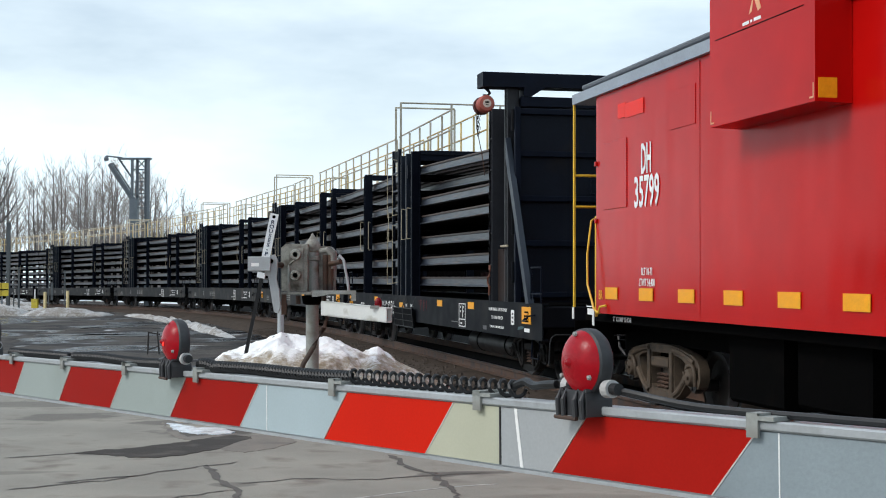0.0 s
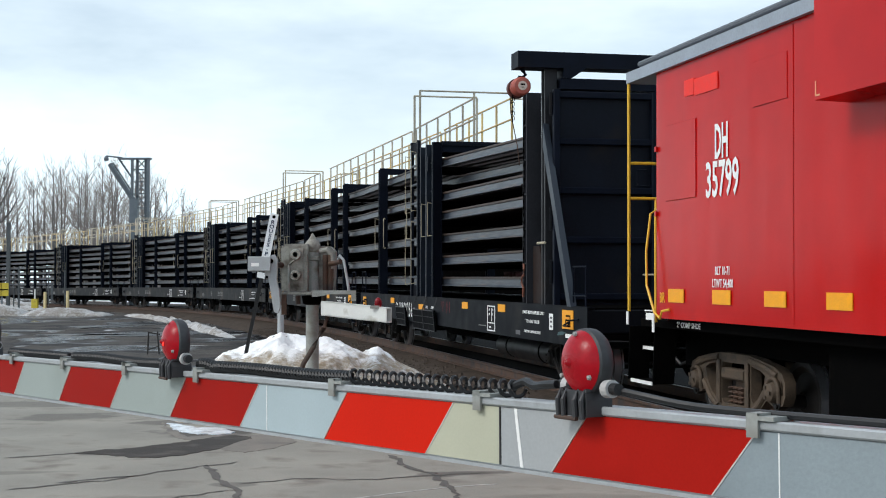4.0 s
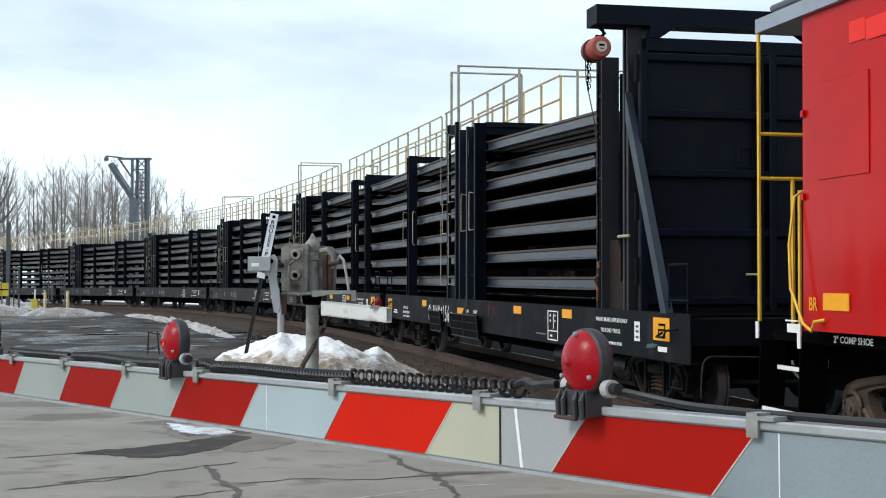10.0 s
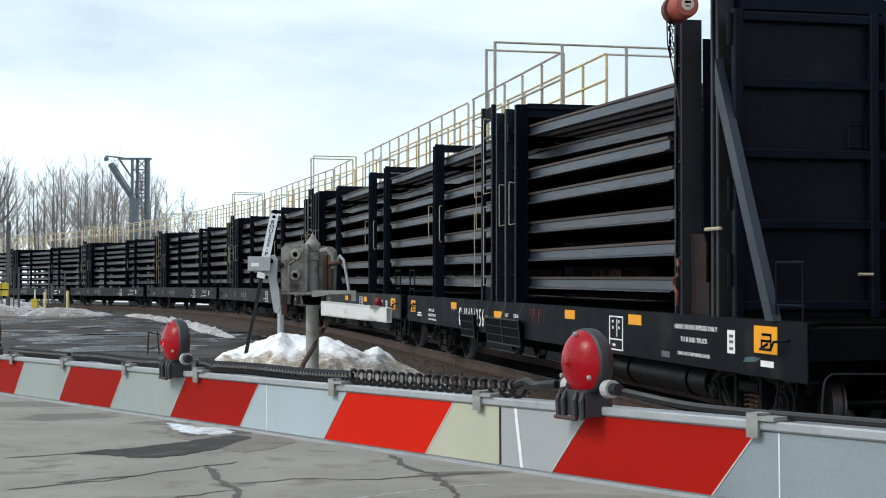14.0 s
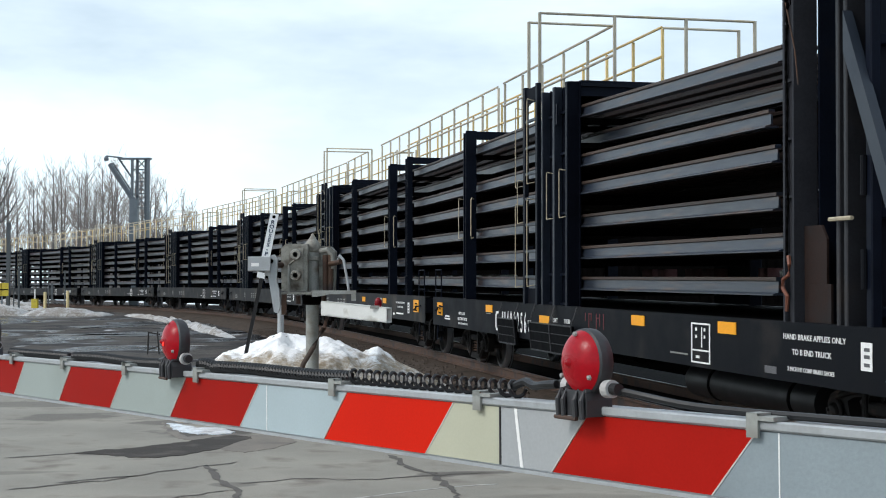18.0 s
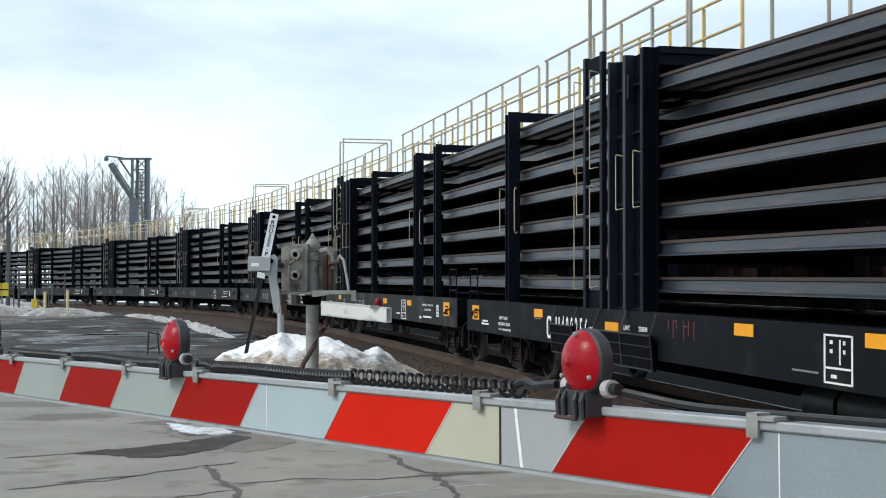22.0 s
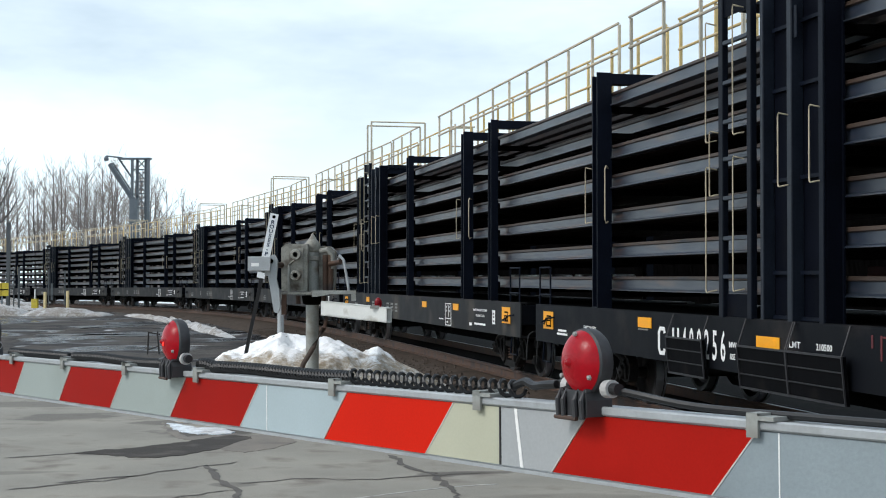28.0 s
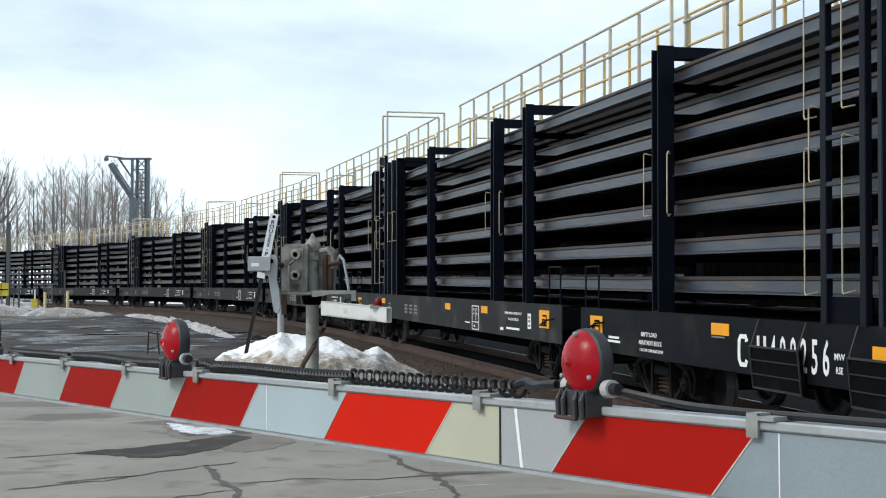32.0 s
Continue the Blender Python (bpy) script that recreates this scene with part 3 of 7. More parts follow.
def side_frame_mesh(material, name):
    """A cast truck side frame: arched top, windows either side of the spring pocket, journal boxes at its ends."""
    half = [(0.0, 0.735), (0.30, 0.735), (0.58, 0.70), (0.84, 0.655), (0.99, 0.60), (1.045, 0.52), (1.05, 0.40), (1.0, 0.31), (0.93, 0.285), (0.80, 0.29), (0.68, 0.33), (0.52, 0.20), (0.36, 0.13), (0.0, 0.12)]
    outline = half + [(-x, z) for x, z in reversed(half[1:-1])]
    window = [(0.37, 0.63), (0.56, 0.60), (0.66, 0.56), (0.62, 0.44), (0.50, 0.32), (0.41, 0.27), (0.37, 0.33)]
    pocket = [(-0.25, 0.64), (0.25, 0.64), (0.27, 0.60), (0.27, 0.27), (0.22, 0.23), (-0.22, 0.23), (-0.27, 0.27), (-0.27, 0.60)]
    slot = [(0.965, 0.55), (1.005, 0.50), (1.005, 0.41), (0.97, 0.39)]
    holes = [window, [(-x, z) for x, z in reversed(window)], pocket, slot, [(-x, z) for x, z in reversed(slot)]]
    me = pierced(outline, holes, -0.06, 0.06, name, material)
    g = Geo()
    for s in (-1, 1):
        # ribs round the windows, bolster guides, journal boxes
        g.box(s * 0.315 - 0.035, s * 0.315 + 0.035, -0.095, -0.061, 0.22, 0.66, 0.01)
        g.tube(flowing([(s * 0.34, -0.06, 0.685), (s * 0.62, -0.06, 0.645), (s * 0.90, -0.06, 0.575)]), 0.034, 8)
        g.tube(flowing([(s * 0.36, -0.06, 0.185), (s * 0.52, -0.06, 0.26), (s * 0.70, -0.06, 0.42)]), 0.032, 8)
        g.lathe([(0, -0.15), (0.055, -0.148), (0.085, -0.13), (0.095, -0.10), (0.11, -0.06), (0.11, 0.02), (0, 0.02)], 18, (s * 0.845, 0, 0.42), "y")
        for a in range(3):
            g.box(s * 0.845 + 0.055 * math.cos(a * 2.1) - 0.016, s * 0.845 + 0.055 * math.cos(a * 2.1) + 0.016, -0.162, -0.149, 0.42 + 0.055 * math.sin(a * 2.1) - 0.016, 0.42 + 0.055 * math.sin(a * 2.1) + 0.016)
        g.tube(flowing([(s * 0.74, -0.075, 0.33), (s * 0.735, -0.085, 0.47), (s * 0.80, -0.085, 0.54), (s * 0.90, -0.085, 0.54), (s * 0.955, -0.085, 0.47), (s * 0.95, -0.075, 0.33)]), 0.022, 8)
    g.box(-0.24, 0.24, -0.085, 0.05, 0.47, 0.585, 0.02)
    bm = bmesh.new()
    bm.from_mesh(me)
    extra = g.mesh("casting", material)
    bm.from_mesh(extra)
    bm.to_mesh(me)
    bm.free()
    bpy.data.meshes.remove(extra)
    me.polygons.foreach_set("use_smooth", [True] * len(me.polygons))
    me.set_sharp_from_angle(angle=radians(35))
    return me


def spring_mesh():
    g = Geo()
    for x in (-0.13, 0.0, 0.13):
        pts = [(x + 0.055 * math.cos(a), 0.055 * math.sin(a), 0.24 + 0.25 * a / (2 * math.pi * 5)) for a in np.linspace(0, 2 * math.pi * 5, 46)]
        g.tube(pts, 0.013, 5)
    return g.mesh("spring_nest", M_RUSTY)


WHEELSETS = []


def truck(parent, x, material, label="", big=0.0):
    g = Geo().box(-0.18, 0.18, -1.0, 1.0, 0.48, 0.66, 0.03).box(-0.3, 0.3, -0.35, 0.35, 0.6, 0.74)
    bol = part("truck", shared(("bolster", material.name), lambda: g.mesh("truck", material)), None, parent, label, at=pose(x, 0, 0))
    for y in (-1.04, 1.04):
        part("side_frame", shared(("frame", material.name), lambda: side_frame_mesh(material, "side_frame")), None, bol, at=pose(0, y, 0.05 * big, 0, 0, 0 if y < 0 else 180) @ Matrix.Diagonal((1 + 0.20 * big, 1, 1 + 0.10 * big, 1)))
        part("spring_nest", shared("spring", spring_mesh), None, bol, at=pose(0, y, 0))
    for a in (-0.89 - 0.18 * big, 0.89 + 0.18 * big):
        WHEELSETS.append(part("wheelset", shared("wheelset", wheelset_mesh), None, bol, at=pose(a, 0, 0.42)))


def coupler(parent, x, d):
    g = Geo().box(min(x, x + d * 0.45), max(x, x + d * 0.45), -0.07, 0.07, 0.80, 0.97, 0.02)
    g.prism([(x + d * 0.42, -0.10), (x + d * 0.66, -0.13), (x + d * 0.70, -0.02), (x + d * 0.60, 0.02), (x + d * 0.66, 0.13), (x + d * 0.50, 0.15), (x + d * 0.42, 0.10)], 0.76, 1.02, "z")
    part("coupler", g, M_RUSTY, parent)
    h = Geo().tube([(x, -0.28, 0.80), (x + d * 0.12, -0.3, 0.62), (x + d * 0.3, -0.26, 0.5), (x + d * 0.46, -0.2, 0.56)], 0.022)
    part("brake_hose", h, M_RUBBER, parent)
    lever = Geo().tube(flowing([(x + d * 0.16, -1.44, 0.36), (x + d * 0.16, -1.42, 0.70), (x + d * 0.16, -1.36, 0.80), (x + d * 0.16, -1.2, 0.815), (x + d * 0.16, -0.3, 0.80), (x + d * 0.3, -0.1, 0.86)]), 0.012, 7)
    part("uncoupling_lever", lever, M_TANK, parent)


def rail_mesh(x0, x1, drop, material):
    """One rail; drop: how steeply it sinks ahead of the stand."""
    g = Geo()
    k = len(PROFILE)
    at = (x0, x1) if not drop else (x0, -0.6, x1)
    g.add([(x, a, b - drop * max(0.0, x + 0.6)) for x in at for a, b in PROFILE], [tuple(range(k)), tuple(range(len(at) * k - 1, len(at) * k - k - 1, -1))] + [(i * k + j, i * k + (j + 1) % k, (i + 1) * k + (j + 1) % k, (i + 1) * k + j) for i in range(len(at) - 1) for j in range(k)])
    me = g.mesh("rail", material)
    if material is M_RAIL:
        # thin rust on the head, bluish mill scale on web and foot
        me.materials.append(M_RAIL_HEAD)
        level = max(b for a, b in PROFILE) - 0.045
        for f in me.polygons:
            if abs(f.normal.x) < 0.5 and f.center.z + drop * max(0.0, f.center.x + 0.6) > level:
                f.material_index = 1
    return me


RAIL_SIDES = [-1.24 + 0.165 * k for k in range(16)]


def load(parent, x0, x1, key, uneven=0.0, drops=(0,) * 7):
    """Layers of rails, side by side; one layer near the top lies further in."""
    rnd = random.Random(5)
    for k, z in enumerate(LAYERS):
        for j, y in enumerate(RAIL_SIDES):
            if k == 5 and j < 2 or k == 6 and j % 2:
                continue
            c = rnd.choice((0, 0, 1, 2)) if uneven else 0
            # rails further in get the darker colours that stand for shade
            steel = M_RAIL if j < 1 or k == 5 and j < 4 else M_RAIL_INNER if k > 4 else M_RAIL_SHADE
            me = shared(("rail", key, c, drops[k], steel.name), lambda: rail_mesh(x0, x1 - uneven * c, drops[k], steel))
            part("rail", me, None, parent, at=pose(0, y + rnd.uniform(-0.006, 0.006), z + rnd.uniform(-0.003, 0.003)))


def post_mesh(depth, top, s):
    """A rolled steel upright: two plates across the car, a web between them."""
    g = Geo()
    o, i = s * HALF, s * (HALF - depth)
    y0, y1 = min(o, i), max(o, i)
    g.box(0.085, 0.11, y0, y1, DECK, top)
    g.box(-0.11, -0.085, y0, y1, DECK, top - 0.03)
    m = (o + i) / 2
    g.box(-0.086, 0.086, m - 0.012, m + 0.012, DECK, top - 0.01)
    g.box(-0.10, 0.10, y0 + 0.004, y1 - 0.004, DECK - 0.002, DECK + 0.02)
    return g.mesh("post", M_BLACK)


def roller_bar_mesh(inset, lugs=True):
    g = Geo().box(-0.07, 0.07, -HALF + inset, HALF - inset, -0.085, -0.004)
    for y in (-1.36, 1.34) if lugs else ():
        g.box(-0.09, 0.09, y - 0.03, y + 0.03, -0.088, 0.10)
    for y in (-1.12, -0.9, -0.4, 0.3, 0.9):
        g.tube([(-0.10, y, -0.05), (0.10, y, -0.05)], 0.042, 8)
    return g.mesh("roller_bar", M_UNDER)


def rack(parent, x, depth, top=None, wide=False):
    """An upright frame of the rack: a beam over the load, a post on each side, a bar under each layer."""
    top = top or RACK_TOP
    beam = shared(("beam", depth, top), lambda: Geo().box(-0.09, 0.108, -HALF + depth + 0.002, HALF - depth - 0.002, top - 0.15, top - 0.012).mesh("rack_frame", M_BLACK))
    f = part("rack_frame", beam, None, parent, at=pose(x, 0, 0))
    for s in (-1, 1):
        part("post", shared(("post", depth, top, s), lambda: post_mesh(depth, top, s)), None, f)
    for z in LAYERS:
        part("roller_bar", shared("bar", lambda: roller_bar_mesh(0.13)), None, f, at=pose(0, 0, z))
    if wide:
        handhold(f, -0.19, 2.42, 3.18)
        part("handhold", shared("crosshold", lambda: Geo().tube([(0.11, 0.05, 0.74), (0.18, 0.0, 0.76), (0.19, -0.02, 0.72), (0.19, -0.02, 0.04), (0.18, 0.0, 0.0), (0.11, 0.05, 0.02)], 0.0105).mesh("handhold", M_HOLD)), None, f, at=pose(0, -HALF + 0.10, 2.42))
    return f


def block(parent, xe):
    """The broad stand in the rack: three uprights on each side, plate between them, a ladder behind, a platform on top; xe: its forward face."""
    def plate(s):
        y0, y1 = sorted((s * (HALF - 0.13), s * (HALF - 0.16)))
        return Geo().box(-1.40, -0.09, y0, y1, DECK + 0.02, BLOCK_TOP - 0.02).mesh("rack_stand", M_STAND)

    b = part("rack_stand", shared("plate", lambda: plate(-1)), None, parent, at=pose(xe, 0, 0))
    part("back_plate", shared("plate2", lambda: plate(1)), None, b)
    for s in (-1, 1):
        y0, y1 = sorted((s * HALF, s * (HALF - 0.13)))
        for a, w in ((-1.33, 0.07), (-0.74, 0.10)):
            part("upright", shared(("upright", w, s), lambda: Geo().box(0, w, y0, y1, DECK, BLOCK_TOP - 0.01, 0.008).mesh("upright", M_UPRIGHT)), None, b, at=pose(a, 0, 0))

        def corner():
            o, i = sorted((s * (HALF - 0.0225), s * (HALF - 0.20)))
            g = Geo().box(-0.025, 0.0, o, i, DECK, BLOCK_TOP - 0.008)
            k0, k1 = sorted((s * (HALF - 0.18), s * (HALF - 0.20)))
            return g.box(0.0005, 0.03, k0, k1, DECK, BLOCK_TOP - 0.01).mesh("corner_post", M_STAND)
        part("corner_post", shared(("corner", s), corner), None, b)
        # strip in a lighter black, painting the lit outer edge of the corner
        e0, e1 = sorted((s * (HALF + 0.003), s * (HALF - 0.022)))
        part("edge_strip", shared(("edge", s), lambda: Geo().box(-0.094, -0.004, e0, e1, DECK, BLOCK_TOP - 0.012, 0.006).mesh("edge_strip", M_LADDER)), None, b)
        y0, y1 = sorted((s * (HALF - 0.09), s * (HALF - 0.128)))
        for z in (DECK + 0.012, 1.72, 2.62, 3.50, 4.10):
            part("tie_bar", shared(("tie", s), lambda: Geo().box(-1.24, -0.10, y0, y1, 0, 0.035).mesh("tie_bar", M_BLACK)), None, b, at=pose(0, 0, z))
        y0, y1 = sorted((s * (HALF - 0.01), s * (HALF - 0.02)))
        part("clip_plate", shared(("clipplate", s), lambda: Geo().box(0, 0.06, y0, y1, 0, 0.30).mesh("clip_plate", M_BLACK)), None, b, at=pose(-0.60, 0, 3.95))
    for a in (-1.33, -0.16):
        part("top_beam", shared("topbeam", lambda: Geo().box(0.002, 0.13, -HALF + 0.21, HALF - 0.21, BLOCK_TOP - 0.21, BLOCK_TOP - 0.022).mesh("top_beam", M_BLACK)), None, b, at=pose(a, 0, 0))
    part("top_channel", shared("topchan", lambda: Geo().box(-0.024, 0.02, -HALF + 0.21, HALF - 0.21, BLOCK_TOP - 0.075, BLOCK_TOP - 0.024).mesh("top_channel", M_LADDER)), None, b)
    for z in LAYERS:
        for a in (-1.2, -0.12):
            part("roller_bar", shared("bar2", lambda: roller_bar_mesh(0.21, False)), None, b, at=pose(a, 0, z))
    for a in (-0.74, -0.10):
        handhold(b, a, 2.55, 3.25, -HALF, 0.09)
    # ladder
    def lad():
        return Geo().box(0.0, 0.11, -HALF - 0.02, -HALF + 0.05, DECK, 4.70, 0.008).mesh("ladder", M_LADDER)
    l = part("ladder", shared("ladder", lad), None, parent, at=pose(xe - 2.31, 0, 0))
    part("stringer", shared("stringer", lambda: Geo().box(0, 0.10, -HALF - 0.02, -HALF + 0.05, DECK, 4.69, 0.008).mesh("stringer", M_LADDER)), None, l, at=pose(0.71, 0, 0))
    part("stringer", shared("stringer2", lambda: Geo().box(0, 0.035, -HALF + 0.28, -HALF + 0.33, DECK, 4.60).mesh("stringer", M_LADDER)), None, l, at=pose(0.5, 0, 0))
    part("toe_plate", shared("toeplate", lambda: Geo().box(0.10, 0.72, -HALF + 0.03, -HALF + 0.045, DECK, 1.52).mesh("toe_plate", M_STAND)), None, l)
    part("cap_plate", shared("capplate", lambda: Geo().box(0.11, 0.71, -HALF + 0.0, -HALF + 0.015, 4.42, 4.66).mesh("cap_plate", M_STAND)), None, l)
    for z in (1.70, 2.10, 2.52, 2.93, 3.32, 3.73, 4.15):
        part("rung", shared("rung", lambda: Geo().box(0.10, 0.72, -HALF - 0.015, -HALF + 0.03, -0.022, 0.022, 0.006).mesh("rung", M_BRACE)), None, l, at=pose(0, 0, z))
    for z0, z1 in ((3.12, 4.40), (1.53, 2.86)):
        handhold(l, -0.12, z0, z1, -HALF - 0.05, 0.06)
        handhold(l, 0.60, z0 + 0.02, z1 + 0.06, -HALF - 0.06, 0.06)
    handhold(l, -0.07, 2.55, 3.24, -HALF - 0.01, 0.08)
    return b


CAT_Z, CAT_Y, CAT_TOP = 4.66, (0.0, 0.82), 5.76
CATWALK = {"paint": M_CATWALK}


def railing_post(parent, x, y, z1=CAT_TOP):
    z0 = RACK_TOP - 0.02
    me = shared(("post", round(z1 - z0, 2), CATWALK["paint"].name), lambda: Geo().box(-0.022, 0.022, -0.022, 0.022, 0, z1 - z0).mesh("railing_post", CATWALK["paint"]))
    part("railing_post", me, None, parent, at=pose(x, y, z0))


def railing(parent, x0, x1, y):
    CATWALK["paint"] = M_CATGREY if y < 0.4 and parent.name == "bulkhead_car" else M_CATWALK if y > 0.4 else M_CATPALE
    n = max(2, round((x1 - x0) / 1.37) + 1)
    for x in np.linspace(x0, x1, n):
        railing_post(parent, x, y, CAT_TOP - 0.02)
    g = Geo()
    for z in (CAT_TOP - 0.48, CAT_TOP):
        g.tube([(x0 - 0.02, y - 0.024, z), (x1 + 0.02, y - 0.024, z)], 0.022, 6)
    part("handrail", g, CATWALK["paint"], parent)


def cross_railing(parent, x, y0, y1, z):
    part("handrail", Geo().tube([(x, y0, z), (x, y1, z)], 0.022, 6), CATWALK["paint"], parent)


def catwalk(parent, x0, x1, xe, full=False):
    """The walkway over the load with its rails, broadened to a platform on the stand."""
    part("walkway", Geo().box(x0, x1, CAT_Y[0] - 0.05, CAT_Y[1] + 0.05, RACK_TOP - 0.01, RACK_TOP + 0.02), M_BLACK, parent, "dark grated walkway")
    h0, h1, reach = xe - 2.24, xe - 1.62, 2.14 if full else HALF - 0.06
    part("platform", Geo().box(h0 - 0.05, xe, -HALF + 0.21, reach + 0.04, BLOCK_TOP - 0.018, BLOCK_TOP + 0.012), M_BLACK, parent)
    for y in CAT_Y:
        railing(parent, x0 + 0.1, h0 - 0.02, y)
        if x1 - xe > 1.5:
            railing(parent, xe + 0.15, x1 - 0.1, y)
    CATWALK["paint"] = M_CATGREY if full else M_CATPALE
    for x, z in ((h0, 5.76), (h1, 5.80)):
        for y in (-HALF + 0.06, reach):
            railing_post(parent, x, y, z)
    cross_railing(parent, h0, -HALF + 0.06, CAT_Y[0], 5.75)
    cross_railing(parent, h0, CAT_Y[1], reach, 5.75)
    cross_railing(parent, h1, -HALF + 0.06, reach if full else CAT_Y[0], 5.79)
    for y in (-0.22, 0.97) if full else CAT_Y:
        railing_post(parent, h1, y, 5.79)
    if not full:
        for z in (5.22, 5.75):
            cross_railing(parent, h0 + 0.3, CAT_Y[1], reach, z)
    CATWALK["paint"] = M_CATWALK


def sticker(parent, x, z, w=0.46, h=0.125, label="amber reflector"):
    me = shared(("sticker", w, h), lambda: Geo().box(-w / 2, w / 2, -0.004, 0.004, -h / 2, h / 2).mesh("reflector", M_STICKER))
    part("reflector", me, None, parent, label, at=pose(x, -HALF - 0.006, z))


def stencil(parent, text, x, z, size, squeeze=1.6):
    me = shared(("text", text, size, squeeze), lambda: lettering(text, size, M_WHITE, "stencil", 0.001, squeeze))
    part("stencil", me, None, parent, "white stencilled lettering", at=pose(x, -HALF - 0.004, z))


def bars_of_writing(parent, x, z, lines, h=0.035, paint=None):
    for i, w in enumerate(lines):
        part("stencil", shared(("bars", w, h, paint is None), lambda: Geo().box(-w / 2, w / 2, -0.002, 0.002, -h / 2, h / 2).mesh("stencil", paint or M_WHITE)), None, parent, at=pose(x, -HALF - 0.004, z - i * h * 1.7))


M_PLATE = surface("black_bulkhead_paint", (0.0045, 0.0066, 0.0120), 0.5, 0.0, 0.4, 1.5, 30, 0.12, (0.014, 0.012, 0.012), 0.2, 1.0, shine=0.12)
M_LADDER = surface("black_ladder_paint", (0.0048, 0.0070, 0.0125), 0.5, 0.0, 0.3, 4, 40, 0.1, shine=0.10)
M_STAND = surface("blue_black_stand_paint", (0.0026, 0.0036, 0.0072), 0.6, 0.0, 0.4, 2, 40, 0.1, (0.006, 0.006, 0.007), 0.2, 1.2, shine=0.04)
M_STEP = surface("flat_black_step_paint", (0.0032, 0.0034, 0.0042), 0.7, 0.0, 0.4, 5, 50, 0.1, (0.010, 0.009, 0.009), 0.2, 3, shine=0.05)
# stand paint made lighter: the light along the upright edges is in the colour
M_UPRIGHT = surface("edge_lit_blue_black_paint", (0.0095, 0.0135, 0.022), 0.45, 0.0, 0.35, 3, 40, 0.1, (0.020, 0.022, 0.026), 0.25, 1.4, shine=0.2)
M_DULL = surface("dirty_faded_stencil", (0.20, 0.20, 0.19), 0.7, 0.0, 0.35, 14, 80, 0.05)
M_FADED = surface("faded_grey_plate", (0.10, 0.10, 0.105), 0.6, 0.0, 0.3, 20, 80, 0.05)
M_TANK = surface("dark_grey_tank_paint", (0.014, 0.014, 0.015), 0.5, 0.0, 0.3, 4, 40, 0.1, shine=0.25)
M_CATGREY = surface("weathered_grey_yellow_steel", (0.46, 0.42, 0.33), 0.6, 0.0, 0.3, 3, 50, 0.1, (0.46, 0.36, 0.18), 0.35, 1.5, spread=0.2)
M_CATPALE = surface("sun_bleached_yellow_paint", (0.62, 0.55, 0.42), 0.6, 0.0, 0.25, 3, 50, 0.1, (0.60, 0.45, 0.20), 0.40, 1.3, spread=0.2)
M_TRUCK = surface("grimy_truck_casting", (0.0075, 0.0068, 0.0065), 0.75, 0.0, 0.4, 6, 50, 0.3, (0.045, 0.030, 0.022), 0.3, 4, shine=0.2)


def panel_mark(parent, x, z):
    """The white-framed data panel."""
    def make():
        g = Geo()
        w, h = 0.53, 0.44
        for a in (-h / 2, -h * 0.2, h / 2 - 0.018):
            g.box(-w / 2, w / 2, -0.002, 0.002, a, a + 0.018)
        for a in (-w / 2, w / 2 - 0.03):
            g.box(a, a + 0.03, -0.002, 0.002, -h / 2, h / 2)
        g.box(0.02, 0.045, -0.002, 0.002, -h * 0.1, h * 0.4)
        for a in (0.30, 0.12):
            g.box(0.09, 0.13, -0.002, 0.002, h * a, h * a + 0.035).box(-0.15, -0.10, -0.002, 0.002, h * a, h * a + 0.035)
        g.box(-0.13, -0.03, -0.002, 0.002, -h * 0.38, -h * 0.31)
        return g.mesh("data_panel", M_WHITE)
    part("data_panel", shared("panelmark", make), None, parent, "white-framed data stencil", at=pose(x, -HALF - 0.004, z))


def end_ladder(parent, x):
    g = Geo()
    for a in (-0.28, 0.28):
        g.tube([(a, -HALF + 0.02, 0.98), (a, -HALF + 0.02, 1.85)], 0.014)
    for z in (1.43, 1.84):
        g.tube([(-0.30, -HALF + 0.02, z), (0.32, -HALF + 0.02, z)], 0.013)
    part("end_handrail", shared("endladder", lambda: g.mesh("end_handrail", M_BLACK)), None, parent, at=pose(x, 0, 0))


def grab(parent, x, z):
    g = Geo().tube([(-0.2, 0, 0.05), (-0.2, -0.08, 0), (0.02, -0.08, 0), (0.1, -0.08, 0.08), (0.25, 0, 0.1)], 0.014)
    part("grab_iron", shared("grab", lambda: g.mesh("grab_iron", M_BLACK)), None, parent, at=pose(x, -HALF - 0.008, z))


def sill_step(parent, x):
    g = Geo().tube([(-0.2, -HALF + 0.05, SILL), (-0.2, -HALF + 0.03, 0.42), (0.2, -HALF + 0.03, 0.42), (0.2, -HALF + 0.05, SILL)], 0.016)
    part("sill_step", shared("sillstep", lambda: g.mesh("sill_step", M_BLACK)), None, parent, at=pose(x, 0, 0))


